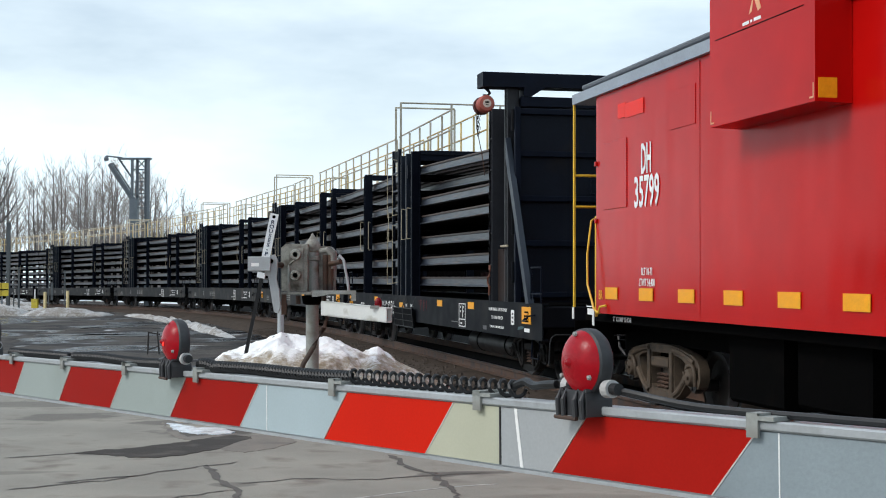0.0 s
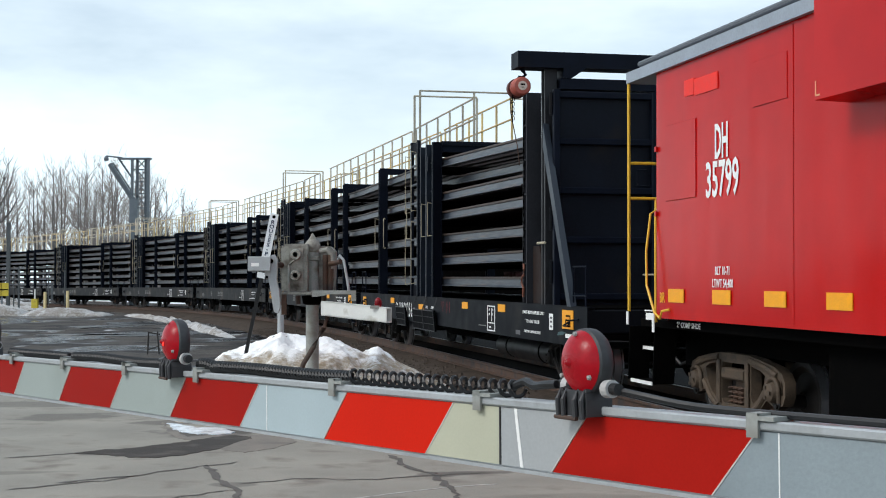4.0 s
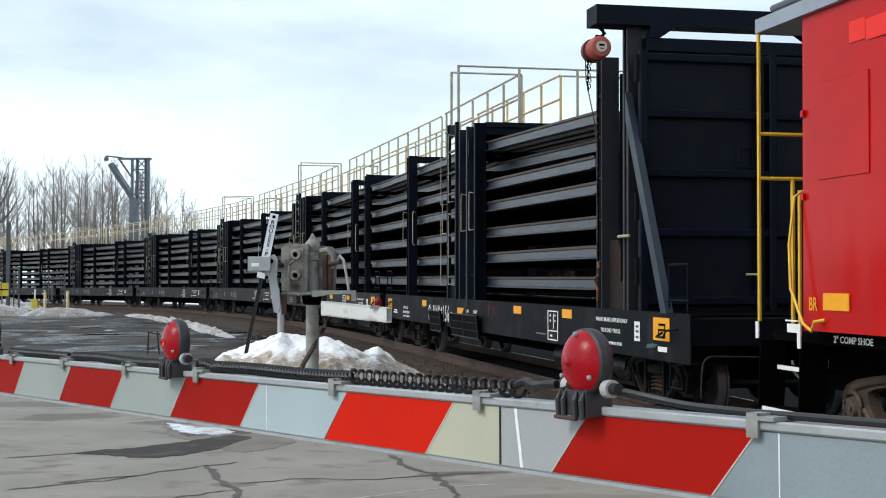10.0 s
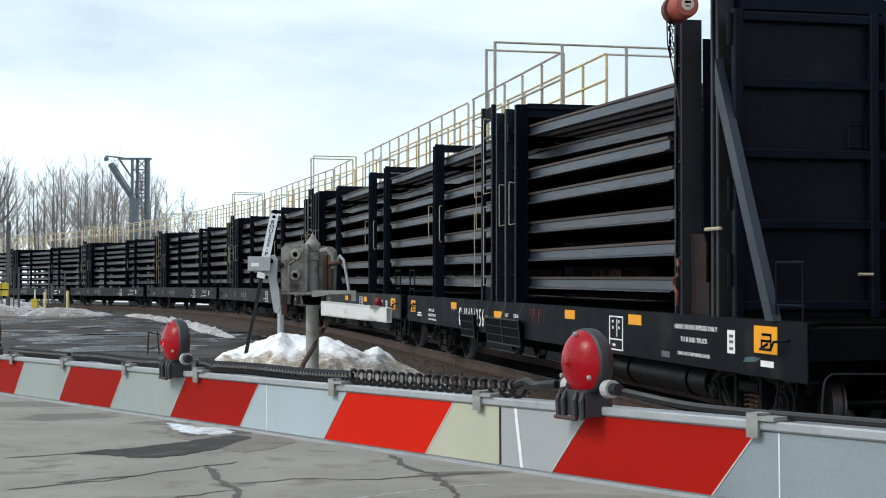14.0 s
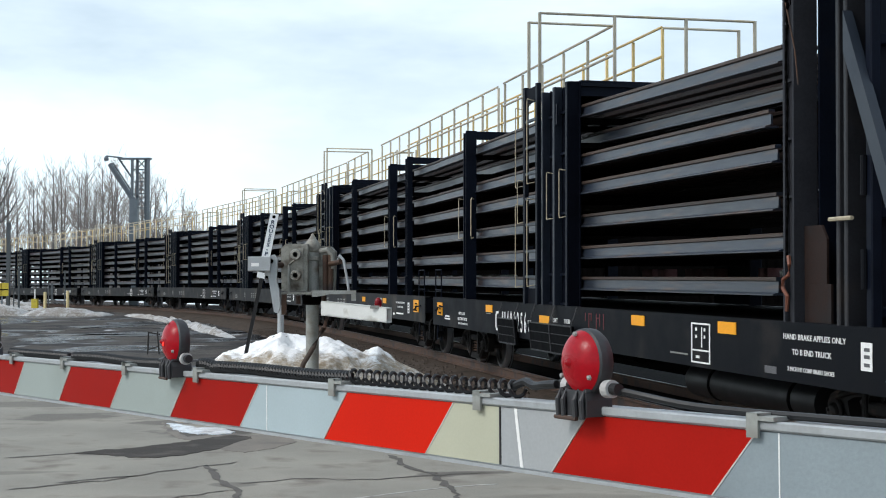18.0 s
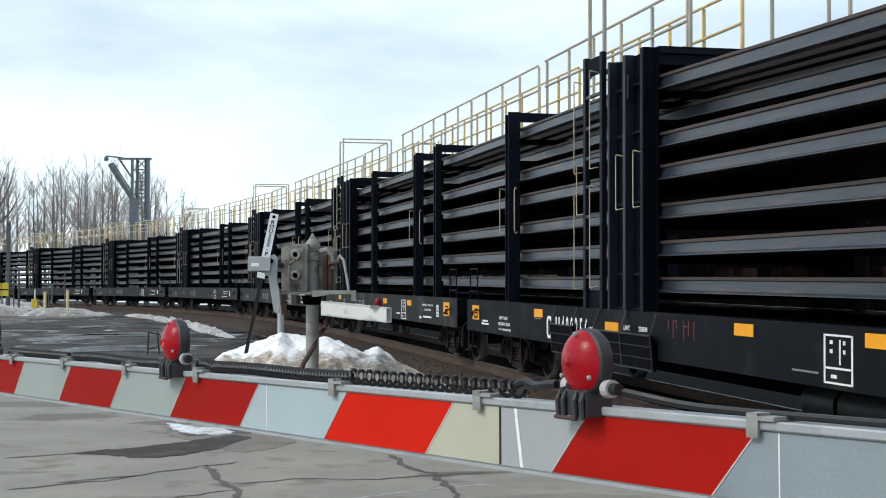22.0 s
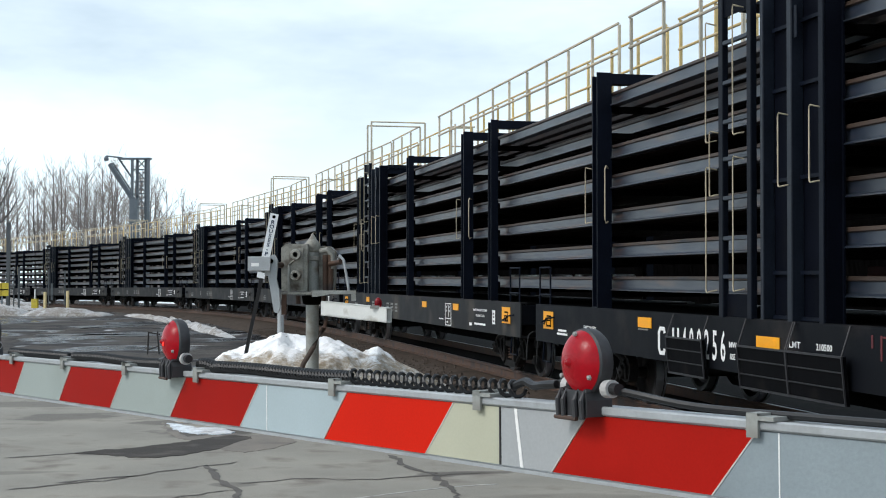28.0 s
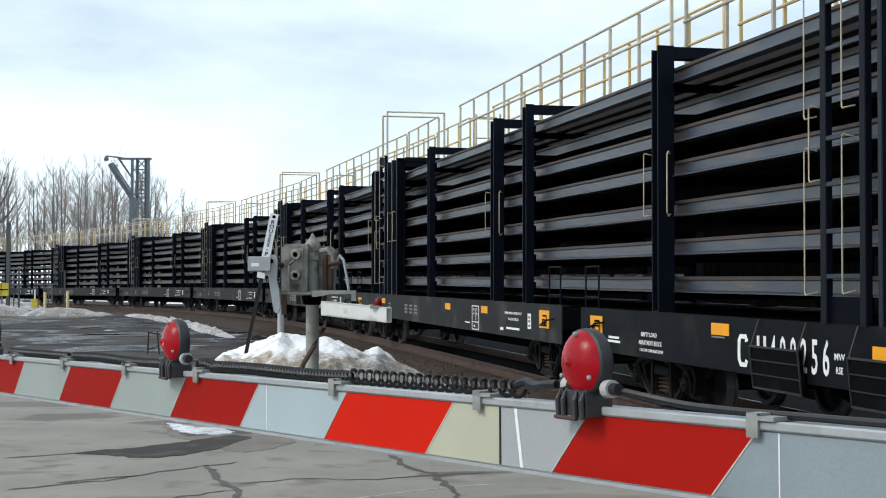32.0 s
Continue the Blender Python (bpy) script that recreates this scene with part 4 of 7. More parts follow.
def platform_box(parent, x0, x1, z0, z1, panels=1):
    """A folding work step hung under the deck edge, its panel sloping outwards."""
    w, h = (x1 - x0) / panels, z1 - z0

    def panel():
        return Geo().prism([(-0.10, h), (-0.06, h), (-0.02, 0), (-0.06, 0)], 0.015, w - 0.015, "x").mesh("work_step", M_STEP)

    def edge():
        g = Geo()
        for k in (0.0, 0.965):
            g.prism([(-0.075 - 0.04 * k, h * k), (-0.058 - 0.04 * k, h * k), (-0.058 - 0.04 * k, h * k + 0.02), (-0.075 - 0.04 * k, h * k + 0.02)], 0, w, "x")
        for x in (0.0, w - 0.015):
            g.prism([(-0.115, h), (-0.10, h), (-0.06, 0), (-0.075, 0)], x, x + 0.015, "x")
        return g.mesh("step_edge", M_HOLD2)

    for i in range(panels):
        st = part("work_step", shared(("wstep", round(w, 3), h), panel), None, parent, "folded black work step", at=pose(x0 + i * w, -HALF, z0))
        part("step_edge", shared(("wedge", round(w, 3), h), edge), None, st)
        for k in (0.33, 0.66):
            part("step_rib", shared(("wrib", round(w, 3)), lambda: Geo().box(0.02, w - 0.02, -0.012, 0.0, 0, 0.012).mesh("step_rib", M_RIB)), None, st, at=pose(0, -0.062 - 0.04 * k, h * k))
        for x in (0.01, w - 0.03):
            part("step_hanger", shared(("whang", h), lambda: Geo().tube([(0.01, -0.10, h), (0.01, -0.012, DECK - z0)], 0.009).mesh("step_hanger", M_HOLD2)), None, st, at=pose(x, 0, 0))


def flat_car(name, label, x0, x1, trucks, paint):
    car = thing(name, label, "rail car", group="cars of the rail train")
    for s in (-1, 1):
        o, i = s * HALF, s * (HALF - 0.12)
        g = Geo().prism([(o, SILL), (i, SILL), (i, SILL + 0.025), (o - s * 0.02, SILL + 0.025), (o - s * 0.02, DECK - 0.02), (i, DECK - 0.02), (i, DECK + 0.006), (o, DECK + 0.006)], x0, x1, "x")
        part("side_sill", g, paint, car)
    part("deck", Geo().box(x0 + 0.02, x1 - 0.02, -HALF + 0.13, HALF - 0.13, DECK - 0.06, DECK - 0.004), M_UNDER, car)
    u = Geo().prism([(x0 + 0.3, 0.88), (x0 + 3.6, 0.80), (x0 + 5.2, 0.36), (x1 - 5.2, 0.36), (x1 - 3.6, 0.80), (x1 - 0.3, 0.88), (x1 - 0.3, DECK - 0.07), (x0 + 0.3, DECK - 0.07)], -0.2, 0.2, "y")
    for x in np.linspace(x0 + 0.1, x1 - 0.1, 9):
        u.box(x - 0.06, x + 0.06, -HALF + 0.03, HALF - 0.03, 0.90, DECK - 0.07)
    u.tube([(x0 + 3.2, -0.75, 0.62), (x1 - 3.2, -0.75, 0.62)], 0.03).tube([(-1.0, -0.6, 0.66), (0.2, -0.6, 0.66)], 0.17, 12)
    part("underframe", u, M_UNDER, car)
    for x in (x0, x1):
        a, b = sorted((x, x + (0.12 if x < 0 else -0.12)))
        ends = Geo().box(a, b, -HALF + 0.025, HALF - 0.025, 0.91, DECK - 0.03, 0.02)
        d = 1 if x > 0 else -1
        for s in (-1, 1):
            ends.prism([(x - 0.13 * d, 0.905), (x - 0.75 * d, 0.905), (x - 0.75 * d, 0.66), (x - 0.45 * d, 0.70)], min(s * 1.36, s * 0.72), max(s * 1.36, s * 0.72), "y")
        part("end_sill", ends, M_SILL, car)
        coupler(car, x, -1 if x < 0 else 1)
    for x in trucks:
        truck(car, x, M_TRUCK)
    return car


def end_figure(car, x, z):
    """A black stroke figure on the amber end plate."""
    g = Geo()
    for a, c, d, e in ((-0.10, 0.11, 0.05, 0.075), (0.085, 0.11, -0.07, 0.05), (-0.10, 0.11, -0.095, -0.07), (-0.12, -0.095, -0.095, 0.0), (-0.12, 0.11, -0.012, 0.012)):
        g.box(a, c, -0.003, 0.003, d, e)
    part("plate_figure", shared("platefigure", lambda: g.mesh("plate_figure", M_UNDER)), None, car, at=pose(x, -HALF - 0.0125, z))


def markings(car, x1, up):
    sticker(car, x1 - 0.87, 1.085 + up, 0.52, 0.27, "amber end reflector plate")
    end_figure(car, x1 - 0.84, 1.075 + up)
    part("end_figure", Geo().box(x1 - 1.79, x1 - 1.60, -HALF - 0.006, -HALF - 0.002, 0.91 + up, 1.15 + up), M_WHITE, car)
    for z in (0.96, 1.03, 1.09):
        part("figure_mark", shared("figmark", lambda: Geo().box(-0.04, 0.05, -0.002, 0.002, -0.015, 0.015).mesh("figure_mark", M_FADED)), None, car, at=pose(x1 - 1.69, -HALF - 0.0085, z + up))
    grab(car, x1 - 0.62, 1.0 + up)
    end_ladder(car, x1 - 0.40)
    sill_step(car, x1 - 0.5)
    sticker(car, -x1 + 0.70, 1.05 + up, 0.5, 0.26, "amber end reflector plate")
    end_figure(car, -x1 + 0.74, 1.05 + up)
    end_ladder(car, -x1 + 0.45)
    grab(car, -x1 + 0.75, 1.0 + up)
    sill_step(car, -x1 + 0.5)


def regular_car():
    x0, x1 = -9.58, 9.58
    car = flat_car("rail_rack_car", "black flat car with steel racks carrying layers of new rail", x0, x1, (-7.5, 7.5), M_DUSTY)
    markings(car, x1, -0.03)
    for x in (2.05, 5.0, -5.2):
        sticker(car, x, 1.12)
    panel_mark(car, 4.33, 0.96)
    stencil(car, "HAND BRAKE APPLIES ONLY", 6.92, 1.10, 0.060, 1.35)
    stencil(car, "TO B END TRUCK", 6.92, 1.00, 0.060, 1.35)
    bars_of_writing(car, 6.9, 0.85, (0.8,), 0.035)
    bars_of_writing(car, 6.2, 0.83, (0.2,), 0.05)
    bars_of_writing(car, 3.7, 0.86, (0.4,), 0.025)
    bars_of_writing(car, -7.1, 0.98, (0.5, 0.7, 0.6), 0.04, M_DULL)
    for x in (-4.4, -2.3, -1.75, -1.2):
        bars_of_writing(car, x, 1.06, (0.32, 0.32, 0.32), 0.045, M_DULL)
    load(car, -10.07, 10.07, "regular")
    for x, w in ((7.9, 0.5), (7.1, 0.35), (6.2, 0.6), (4.4, 0.3), (3.2, 0.7), (1.5, 0.4), (-1.4, 0.6), (-6.0, 0.4), (-8.3, 0.5)):
        part("snow_crust", Geo().prism([(x - w / 2, 1.701), (x + w / 2, 1.701), (x + w * 0.3, 1.745), (x - w * 0.1, 1.735), (x - w * 0.35, 1.75)], 0.6, 1.0, "y"), M_SNOW_BIT, car, "crust of snow on the rails")
    rack(car, 7.58, 0.13)
    rack(car, 5.52, 0.19, wide=True)
    rack(car, 0.13, 0.13)
    block(car, -3.45)
    rack(car, -6.95, 0.19, wide=True)
    catwalk(car, -9.73, 10.2, -3.45)
    return car


def threader_car():
    """The car at the head of the load: a tall bulkhead and a gantry with a chain hoist."""
    x0, x1 = -9.80, 9.80
    car = flat_car("bulkhead_car", "black flat car with a tall steel bulkhead, gantry and rail racks", x0, x1, (-7.7, 7.68), M_SILL)
    markings(car, x1, 0.0)
    for x, z in ((2.54, 1.168), (5.22, 1.172), (-4.98, 1.145)):
        sticker(car, x, z)
    sticker(car, -1.55, 1.06, 0.52, 0.11)
    panel_mark(car, 4.51, 0.98)
    stencil(car, "HAND BRAKE APPLIES ONLY", 7.14, 1.14, 0.074, 1.28)
    stencil(car, "TO B END TRUCK", 7.10, 1.00, 0.074, 1.28)
    stencil(car, "2 INCH HF COMP BRAKE SHOES", 7.08, 0.84, 0.056, 1.15)
    part("faded_plate", Geo().box(6.12, 6.38, -HALF - 0.004, -HALF, 0.77, 0.84), M_FADED, car)
    bars_of_writing(car, 8.96, 0.85, (0.29,), 0.06)
    part("chalk_smear", Geo().prism([(8.40, 0.84), (8.70, 0.86), (8.82, 0.90), (8.62, 0.905), (8.45, 0.89)], -HALF - 0.003, -HALF, "y"), M_SMEAR, car, "faint blue-green smear")
    bars_of_writing(car, 3.88, 0.84, (0.52,), 0.018, M_DULL)
    bars_of_writing(car, -8.4, 0.92, (0.4, 0.5), 0.03)
    stencil(car, "EMPTY LOAD", -7.12, 1.00, 0.074, 1.2)
    stencil(car, "ADJUSTMENT BLOCK", -7.08, 0.90, 0.074, 1.1)
    stencil(car, "2 INCH HF COMP BRAKE SHOES", -7.04, 0.81, 0.05, 1.1)
    bars_of_writing(car, -5.04, 1.06, (0.34,), 0.016, M_DULL)
    # owner's mark and number, tall and narrow
    part("owner_mark", Geo().prism([(0.13, 0.10), (0.09, 0.165), (-0.06, 0.165), (-0.12, 0.10), (-0.12, -0.10), (-0.06, -0.165), (0.09, -0.165), (0.13, -0.10), (0.065, -0.085), (0.055, -0.12), (-0.035, -0.12), (-0.055, -0.08), (-0.055, 0.08), (-0.035, 0.12), (0.055, 0.12), (0.065, 0.085)], -0.003, 0.0, "y"), M_WHITE, car, at=pose(-4.42, -HALF - 0.001, 0.95))
    for x in (-4.08, -3.93):
        part("owner_mark", Geo().box(x, x + 0.055, -HALF - 0.004, -HALF, 0.79, 1.115), M_WHITE, car)
    for k, ch in enumerate("400256"):
        stencil(car, ch, -3.72 + 0.2165 * k, 0.95, 0.45, 0.62)
    stencil(car, "MW", -2.39, 0.99, 0.085, 1.25)
    stencil(car, "RSE", -2.39, 0.87, 0.085, 1.0)
    stencil(car, "LMT", -0.98, 1.06, 0.085, 1.5)
    stencil(car, "210500", -0.40, 1.06, 0.085, 1.2)
    platform_box(car, -4.03, -2.98, 0.60, 1.02)
    platform_box(car, -2.06, 0.12, 0.58, 1.01, 2)
    for x, h in ((0.45, 0.10), (0.60, 0.20), (0.70, 0.09), (0.92, 0.22), (1.06, 0.16), (1.22, 0.2)):
        part("chalk_mark", Geo().box(x - 0.014, x + 0.014, -HALF - 0.004, -HALF, 1.20 - h, 1.21), M_GRAFFITI, car)
    part("chalk_mark", Geo().box(0.59, 0.72, -HALF - 0.0045, -HALF, 1.19, 1.205).box(0.91, 1.03, -HALF - 0.0045, -HALF, 1.14, 1.155), M_GRAFFITI, car)
    load(car, -10.25, 6.05, "head", 0.15, (0.0, 0.0, 0.007, 0.006, 0.011, 0.02, 0.026))
    rack(car, -6.91, 0.205, wide=True)
    block(car, -0.40)
    catwalk(car, -9.73, -0.40, -0.40, True)
    # timber blocks standing on the far side of the bottom layer
    for x, w in ((-4.0, 0.5), (-3.35, 0.3), (-2.1, 0.35), (-1.35, 0.45), (0.6, 0.3)):
        part("packing_block", Geo().box(x - w / 2, x + w / 2, 1.05, 1.28, 1.702, 1.83, 0.01), M_PACKING, car, "dull red timber packing block")
    for x, w in ((1.35, 0.45), (2.2, 0.6)):
        part("packing_block", Geo().box(x - w / 2, x + w / 2, 1.05, 1.28, 1.702, 1.80, 0.01), M_WHITE, car, "whitewashed packing block")
    part("air_reservoir", Geo().tube([(2.6, -0.72, 0.44), (2.65, -0.72, 0.44), (5.95, -0.72, 0.44), (6.0, -0.72, 0.44)], 0.20, 20), M_TANK, car, "dark grey air reservoir below the deck", smooth=True)
    for x in (3.3, 5.4):
        part("reservoir_strap", Geo().tube([(x, -0.72, 0.44), (x + 0.06, -0.72, 0.44)], 0.208, 20).box(x + 0.01, x + 0.05, -0.75, -0.69, 0.6, 1.2), M_UNDER, car)
    # gantry posts, bulkhead and braces
    for s in (-1, 1):
        y0, y1 = sorted((s * HALF, s * (HALF - 0.20)))
        g = Geo().box(7.57, 7.63, y0, y1, DECK, 4.95, 0.01).box(7.71, 7.77, y0, y1, DECK, 4.95, 0.01)
        g.box(7.62, 7.72, min(s * (HALF - 0.05), s * (HALF - 0.08)), max(s * (HALF - 0.05), s * (HALF - 0.08)), DECK, 4.95)
        part("gantry_post", g, M_GANTRY, car, "worn grey-black gantry post")
    g = Geo().prism([(-1.96, 4.85), (-1.96, 5.09), (1.96, 5.09), (1.96, 4.85), (1.25, 4.85), (1.25, 4.70), (1.12, 4.70), (0.88, 4.86), (-0.88, 4.86), (-1.12, 4.70), (-1.25, 4.70), (-1.25, 4.85)], 7.52, 7.92, "x")
    part("gantry_beam", g, M_BLACK, car)
    part("lower_beam", Geo().box(7.56, 7.90, -1.29, 1.29, 4.54, 4.70), M_BLACK, car)
    for s in (-1, 1):
        foot = Geo().box(6.765, 7.28, s * (HALF - 0.115) - 0.012, s * (HALF - 0.115) + 0.012, DECK, 1.64)
        foot.prism([(6.765, 1.641), (7.20, 1.641), (7.20, 2.05), (7.10, 2.18), (6.765, 2.18)], s * (HALF - 0.115) - 0.012, s * (HALF - 0.115) + 0.012, "y")
        part("stop_foot", foot, M_RUSTFOOT, car, "rust-brown foot of the rail stop")
        if s < 0:
            part("grab_hook", Geo().tube([(6.66, -HALF - 0.03, 1.38), (6.68, -HALF - 0.03, 1.52), (6.60, -HALF - 0.04, 1.60), (6.61, -HALF - 0.04, 1.68), (6.72, -HALF - 0.04, 1.72), (6.74, -HALF - 0.04, 1.82), (6.70, -HALF - 0.03, 1.90)], 0.020), M_ORANGE, car, "rusty orange chain hook")
            for k in range(46):
                part("chain_link", shared(("link", k % 2), lambda: Geo().box(-0.012, 0.012, -0.006, 0.006, -0.032, 0.032, 0.004).mesh("chain_link", M_UNDER)), None, car, at=pose(6.66 + 0.012 * math.sin(k * 0.4), -HALF - 0.02, 4.42 - 0.056 * k, 0, 0, 90 * (k % 2)))
        stop = Geo()
        yo, yi, wa, wb = s * HALF, s * (HALF - 0.24), s * (HALF - 0.05), s * (HALF - 0.08)
        stop.prism([(6.53, yo), (6.57, yo), (6.57, wa), (6.72, wa), (6.72, yo), (6.76, yo), (6.76, yi), (6.72, yi), (6.72, wb), (6.57, wb), (6.57, yi), (6.53, yi)], DECK, 4.62, "z")
        st = part("rail_stop", stop, M_STOP, car, "rust-streaked dark steel rail stop")
        for z in np.arange(1.9, 4.5, 0.55):
            part("stiffener", shared(("stiff", s), lambda: Geo().box(6.572, 6.718, min(s * (HALF - 0.005), s * (HALF - 0.05)), max(s * (HALF - 0.005), s * (HALF - 0.05)), 0, 0.025).mesh("stiffener", M_STOP)), None, st, at=pose(0, 0, float(z)))
    part("stop_plate", Geo().box(6.77, 6.80, -HALF + 0.245, HALF - 0.245, DECK, 4.40), M_BLACK, car)
    bulk = part("bulkhead", Geo().box(7.98, 8.02, -1.43, 1.43, DECK, 4.48), M_PLATE, car, "ribbed black steel bulkhead")
    for z in (1.35, 2.20, 2.94, 3.68, 4.38):
        part("rib", Geo().box(8.02, 8.10, -1.36, 1.36, z, z + 0.10, 0.012), M_BLACK, bulk)
    for y in (-1.46, 0.09, 0.26, 1.36):
        part("stiffener", Geo().box(8.02, 8.12, y, y + 0.10, DECK, 4.50, 0.012), M_BLACK, bulk)
    for z in (1.60, 2.40, 4.12):
        part("hinge", Geo().tube([(8.02, -1.475, z), (8.02, -1.475, z + 0.34)], 0.03, 8), M_SILL, bulk)
    part("door_seam", Geo().box(8.022, 8.08, 0.20, 0.25, DECK, 4.47), M_UNDER, bulk)
    part("latch_plate", Geo().tube([(8.06, -0.14, 3.08), (8.06, -0.14, 3.32), (8.06, 0.06, 3.32), (8.06, 0.06, 3.08), (8.06, -0.14, 3.08)], 0.012), M_LADDER, bulk)
    part("latch_handle", Geo().tube([(8.10, -0.06, 1.73), (8.13, 0.10, 1.73)], 0.018), M_HOLD, bulk)
    for s in (-1, 1):
        b = Geo()
        y = s * HALF
        b.prism([(7.775, 4.02), (7.775, 3.66), (8.985, DECK), (9.16, DECK)], y - 0.035, y + 0.055, "y")
        part("brace", b, M_BRACE, car, "steel-blue diagonal brace")
    # chain hoist under the cantilever
    hx, hy, hz = 7.70, -1.87, 4.575
    h = Geo().lathe([(0, -0.15), (0.10, -0.15), (0.135, -0.11), (0.14, -0.02), (0.125, -0.01), (0.125, 0.01), (0.145, 0.02), (0.14, 0.11), (0.12, 0.14), (0, 0.15)], 24, (hx, hy, hz), "x")
    hoist = part("chain_hoist", h, M_HOIST, car, "faded red chain hoist", smooth=True)
    part("name_disc", Geo().lathe([(0, 0), (0.07, 0), (0.07, 0.006), (0, 0.006)], 20, (hx + 0.151, hy, hz), "x"), M_DISC, hoist, "pale round plate")
    part("disc_mark", Geo().box(hx + 0.157, hx + 0.161, hy - 0.035, hy + 0.035, hz + 0.005, hz + 0.03).box(hx + 0.157, hx + 0.161, hy - 0.025, hy + 0.025, hz - 0.03, hz - 0.02), M_UNDER, hoist)
    part("chain_guard", Geo().lathe([(0, -0.05), (0.15, -0.05), (0.155, 0.0), (0.15, 0.04), (0, 0.04)], 20, (hx - 0.16, hy - 0.01, hz - 0.01), "x"), M_GUARD, hoist, "dark rust-red chain wheel cover", smooth=True)
    part("hook", Geo().tube([(hx, hy, 4.86), (hx + 0.02, hy + 0.05, 4.81), (hx + 0.02, hy + 0.08, 4.76), (hx, hy + 0.04, 4.715), (hx, hy - 0.02, 4.72), (hx, hy - 0.02, 4.70)], 0.028, 8), M_BLACK, hoist, smooth=True)
    for k in range(11):
        part("chain_link", shared(("hlink", k % 2), lambda: Geo().tube([(0, 0, 0.03), (0.016, 0, 0.02), (0.016, 0, -0.02), (0, 0, -0.03), (-0.016, 0, -0.02), (-0.016, 0, 0.02), (0, 0, 0.03)], 0.007, 5).mesh("chain_link", M_UNDER)), None, hoist, at=pose(hx - 0.13 + 0.02 * math.sin(k * 2.1), hy - 0.09 + 0.02 * (k % 2), hz - 0.14 - 0.036 * k, 0, 0, 90 * (k % 2)))
    part("hand_chain", Geo().tube([(hx - 0.15, hy - 0.12, hz), (hx - 0.17, hy - 0.10, 4.2), (hx - 0.16, hy + 0.0, 3.7), (hx - 0.2, hy + 0.05, 3.4)], 0.008, 5), M_RUSTY, hoist)
    part("rope_cleat", Geo().tube([(7.55, -HALF - 0.05, 2.21), (7.95, -HALF - 0.05, 2.21)], 0.02), M_HOLD, car)
    return car


M_SNOW_BIT = surface("old_snow_crust", (0.80, 0.82, 0.84), 0.8, 0.0, 0.1, 10, 60, 0.3)
M_PACKING = surface("dull_red_timber", (0.10, 0.035, 0.035), 0.8, 0.0, 0.3, 8, 60, 0.2)
M_SMEAR = surface("blue_green_smear", (0.05, 0.10, 0.11), 0.7, 0.0, 0.4, 12, 60, 0.05)
M_DISC = surface("pale_worn_disc", (0.55, 0.45, 0.38), 0.5, 0.0, 0.2, 20, 80, 0.05)
M_GUARD = surface("dark_rust_red_cover", (0.10, 0.028, 0.022), 0.55, 0.0, 0.3, 10, 60, 0.1)
M_RIB = surface("scuffed_black_rib", (0.022, 0.022, 0.024), 0.55, 0.0, 0.3, 8, 60, 0.1, shine=0.2)
M_STOP = surface("rust_streaked_steel", (0.020, 0.021, 0.026), 0.6, 0.0, 0.35, 3, 40, 0.2, (0.026, 0.016, 0.013), 0.14, 2.0, shine=0.25)
M_GANTRY = surface("worn_grey_black_paint", (0.017, 0.0175, 0.021), 0.5, 0.0, 0.35, 3, 40, 0.15, (0.030, 0.024, 0.021), 0.25, 1.6, shine=0.3)
M_RUSTFOOT = surface("rust_brown_foot", (0.018, 0.0090, 0.0068), 0.7, 0.0, 0.5, 5, 40, 0.2, (0.015, 0.012, 0.012), 0.45, 3.0, shine=0.25)
M_ORANGE = surface("orange_rusty_hook", (0.15, 0.045, 0.022), 0.6, 0.0, 0.35, 20, 90, 0.2, (0.12, 0.05, 0.03), 0.4, 12)
M_GRAFFITI = surface("dull_red_chalk", (0.11, 0.018, 0.022), 0.8, 0.0, 0.4, 12, 60, 0.05)
M_BRACE = surface("blue_grey_steel_paint", (0.014, 0.021, 0.033), 0.45, 0.1, 0.2, 3, 40, 0.1)
M_HOIST = surface("faded_red_hoist_paint", (0.36, 0.075, 0.05), 0.5, 0.0, 0.2, 8, 60, 0.1, (0.16, 0.05, 0.04), 0.3, 6)

HEAD = threader_car()
CARS = [(HEAD, 0.0, 7.8)]
first = regular_car()
CARS.append((first, -20.32, 7.5))
made_sets = [w for w in WHEELSETS]
for k in range(1, 6):
    c = copy_thing(first, Matrix.Identity(4))
    CARS.append((c, -20.32 - 20.13 * k, 7.5))
    for o in list(c.children):
        if o.name.startswith("reflector"):
            bpy.data.objects.remove(o)
    WHEELSETS += [o for o in c.children_recursive if o.name.startswith("wheelset")]


# ---- the red caboose ----
M_WHITE_EDGE = surface("white_step_paint", (0.80, 0.80, 0.78), 0.5, 0.0, 0.1, 10, 60, 0.05)
M_DARKROOF = surface("dark_roof_skin", (0.10, 0.11, 0.125), 0.5, 0.1, 0.2, 3, 30, 0.1)
M_RED_DECAL = surface("bright_red_reflector", (0.80, 0.03, 0.02), 0.4, 0.0, 0.08, 8, 60, 0.02, shine=0.1)
M_PALE = surface("pale_peach_decal", (0.76, 0.38, 0.20), 0.5, 0.0, 0.1, 8, 60, 0.02)


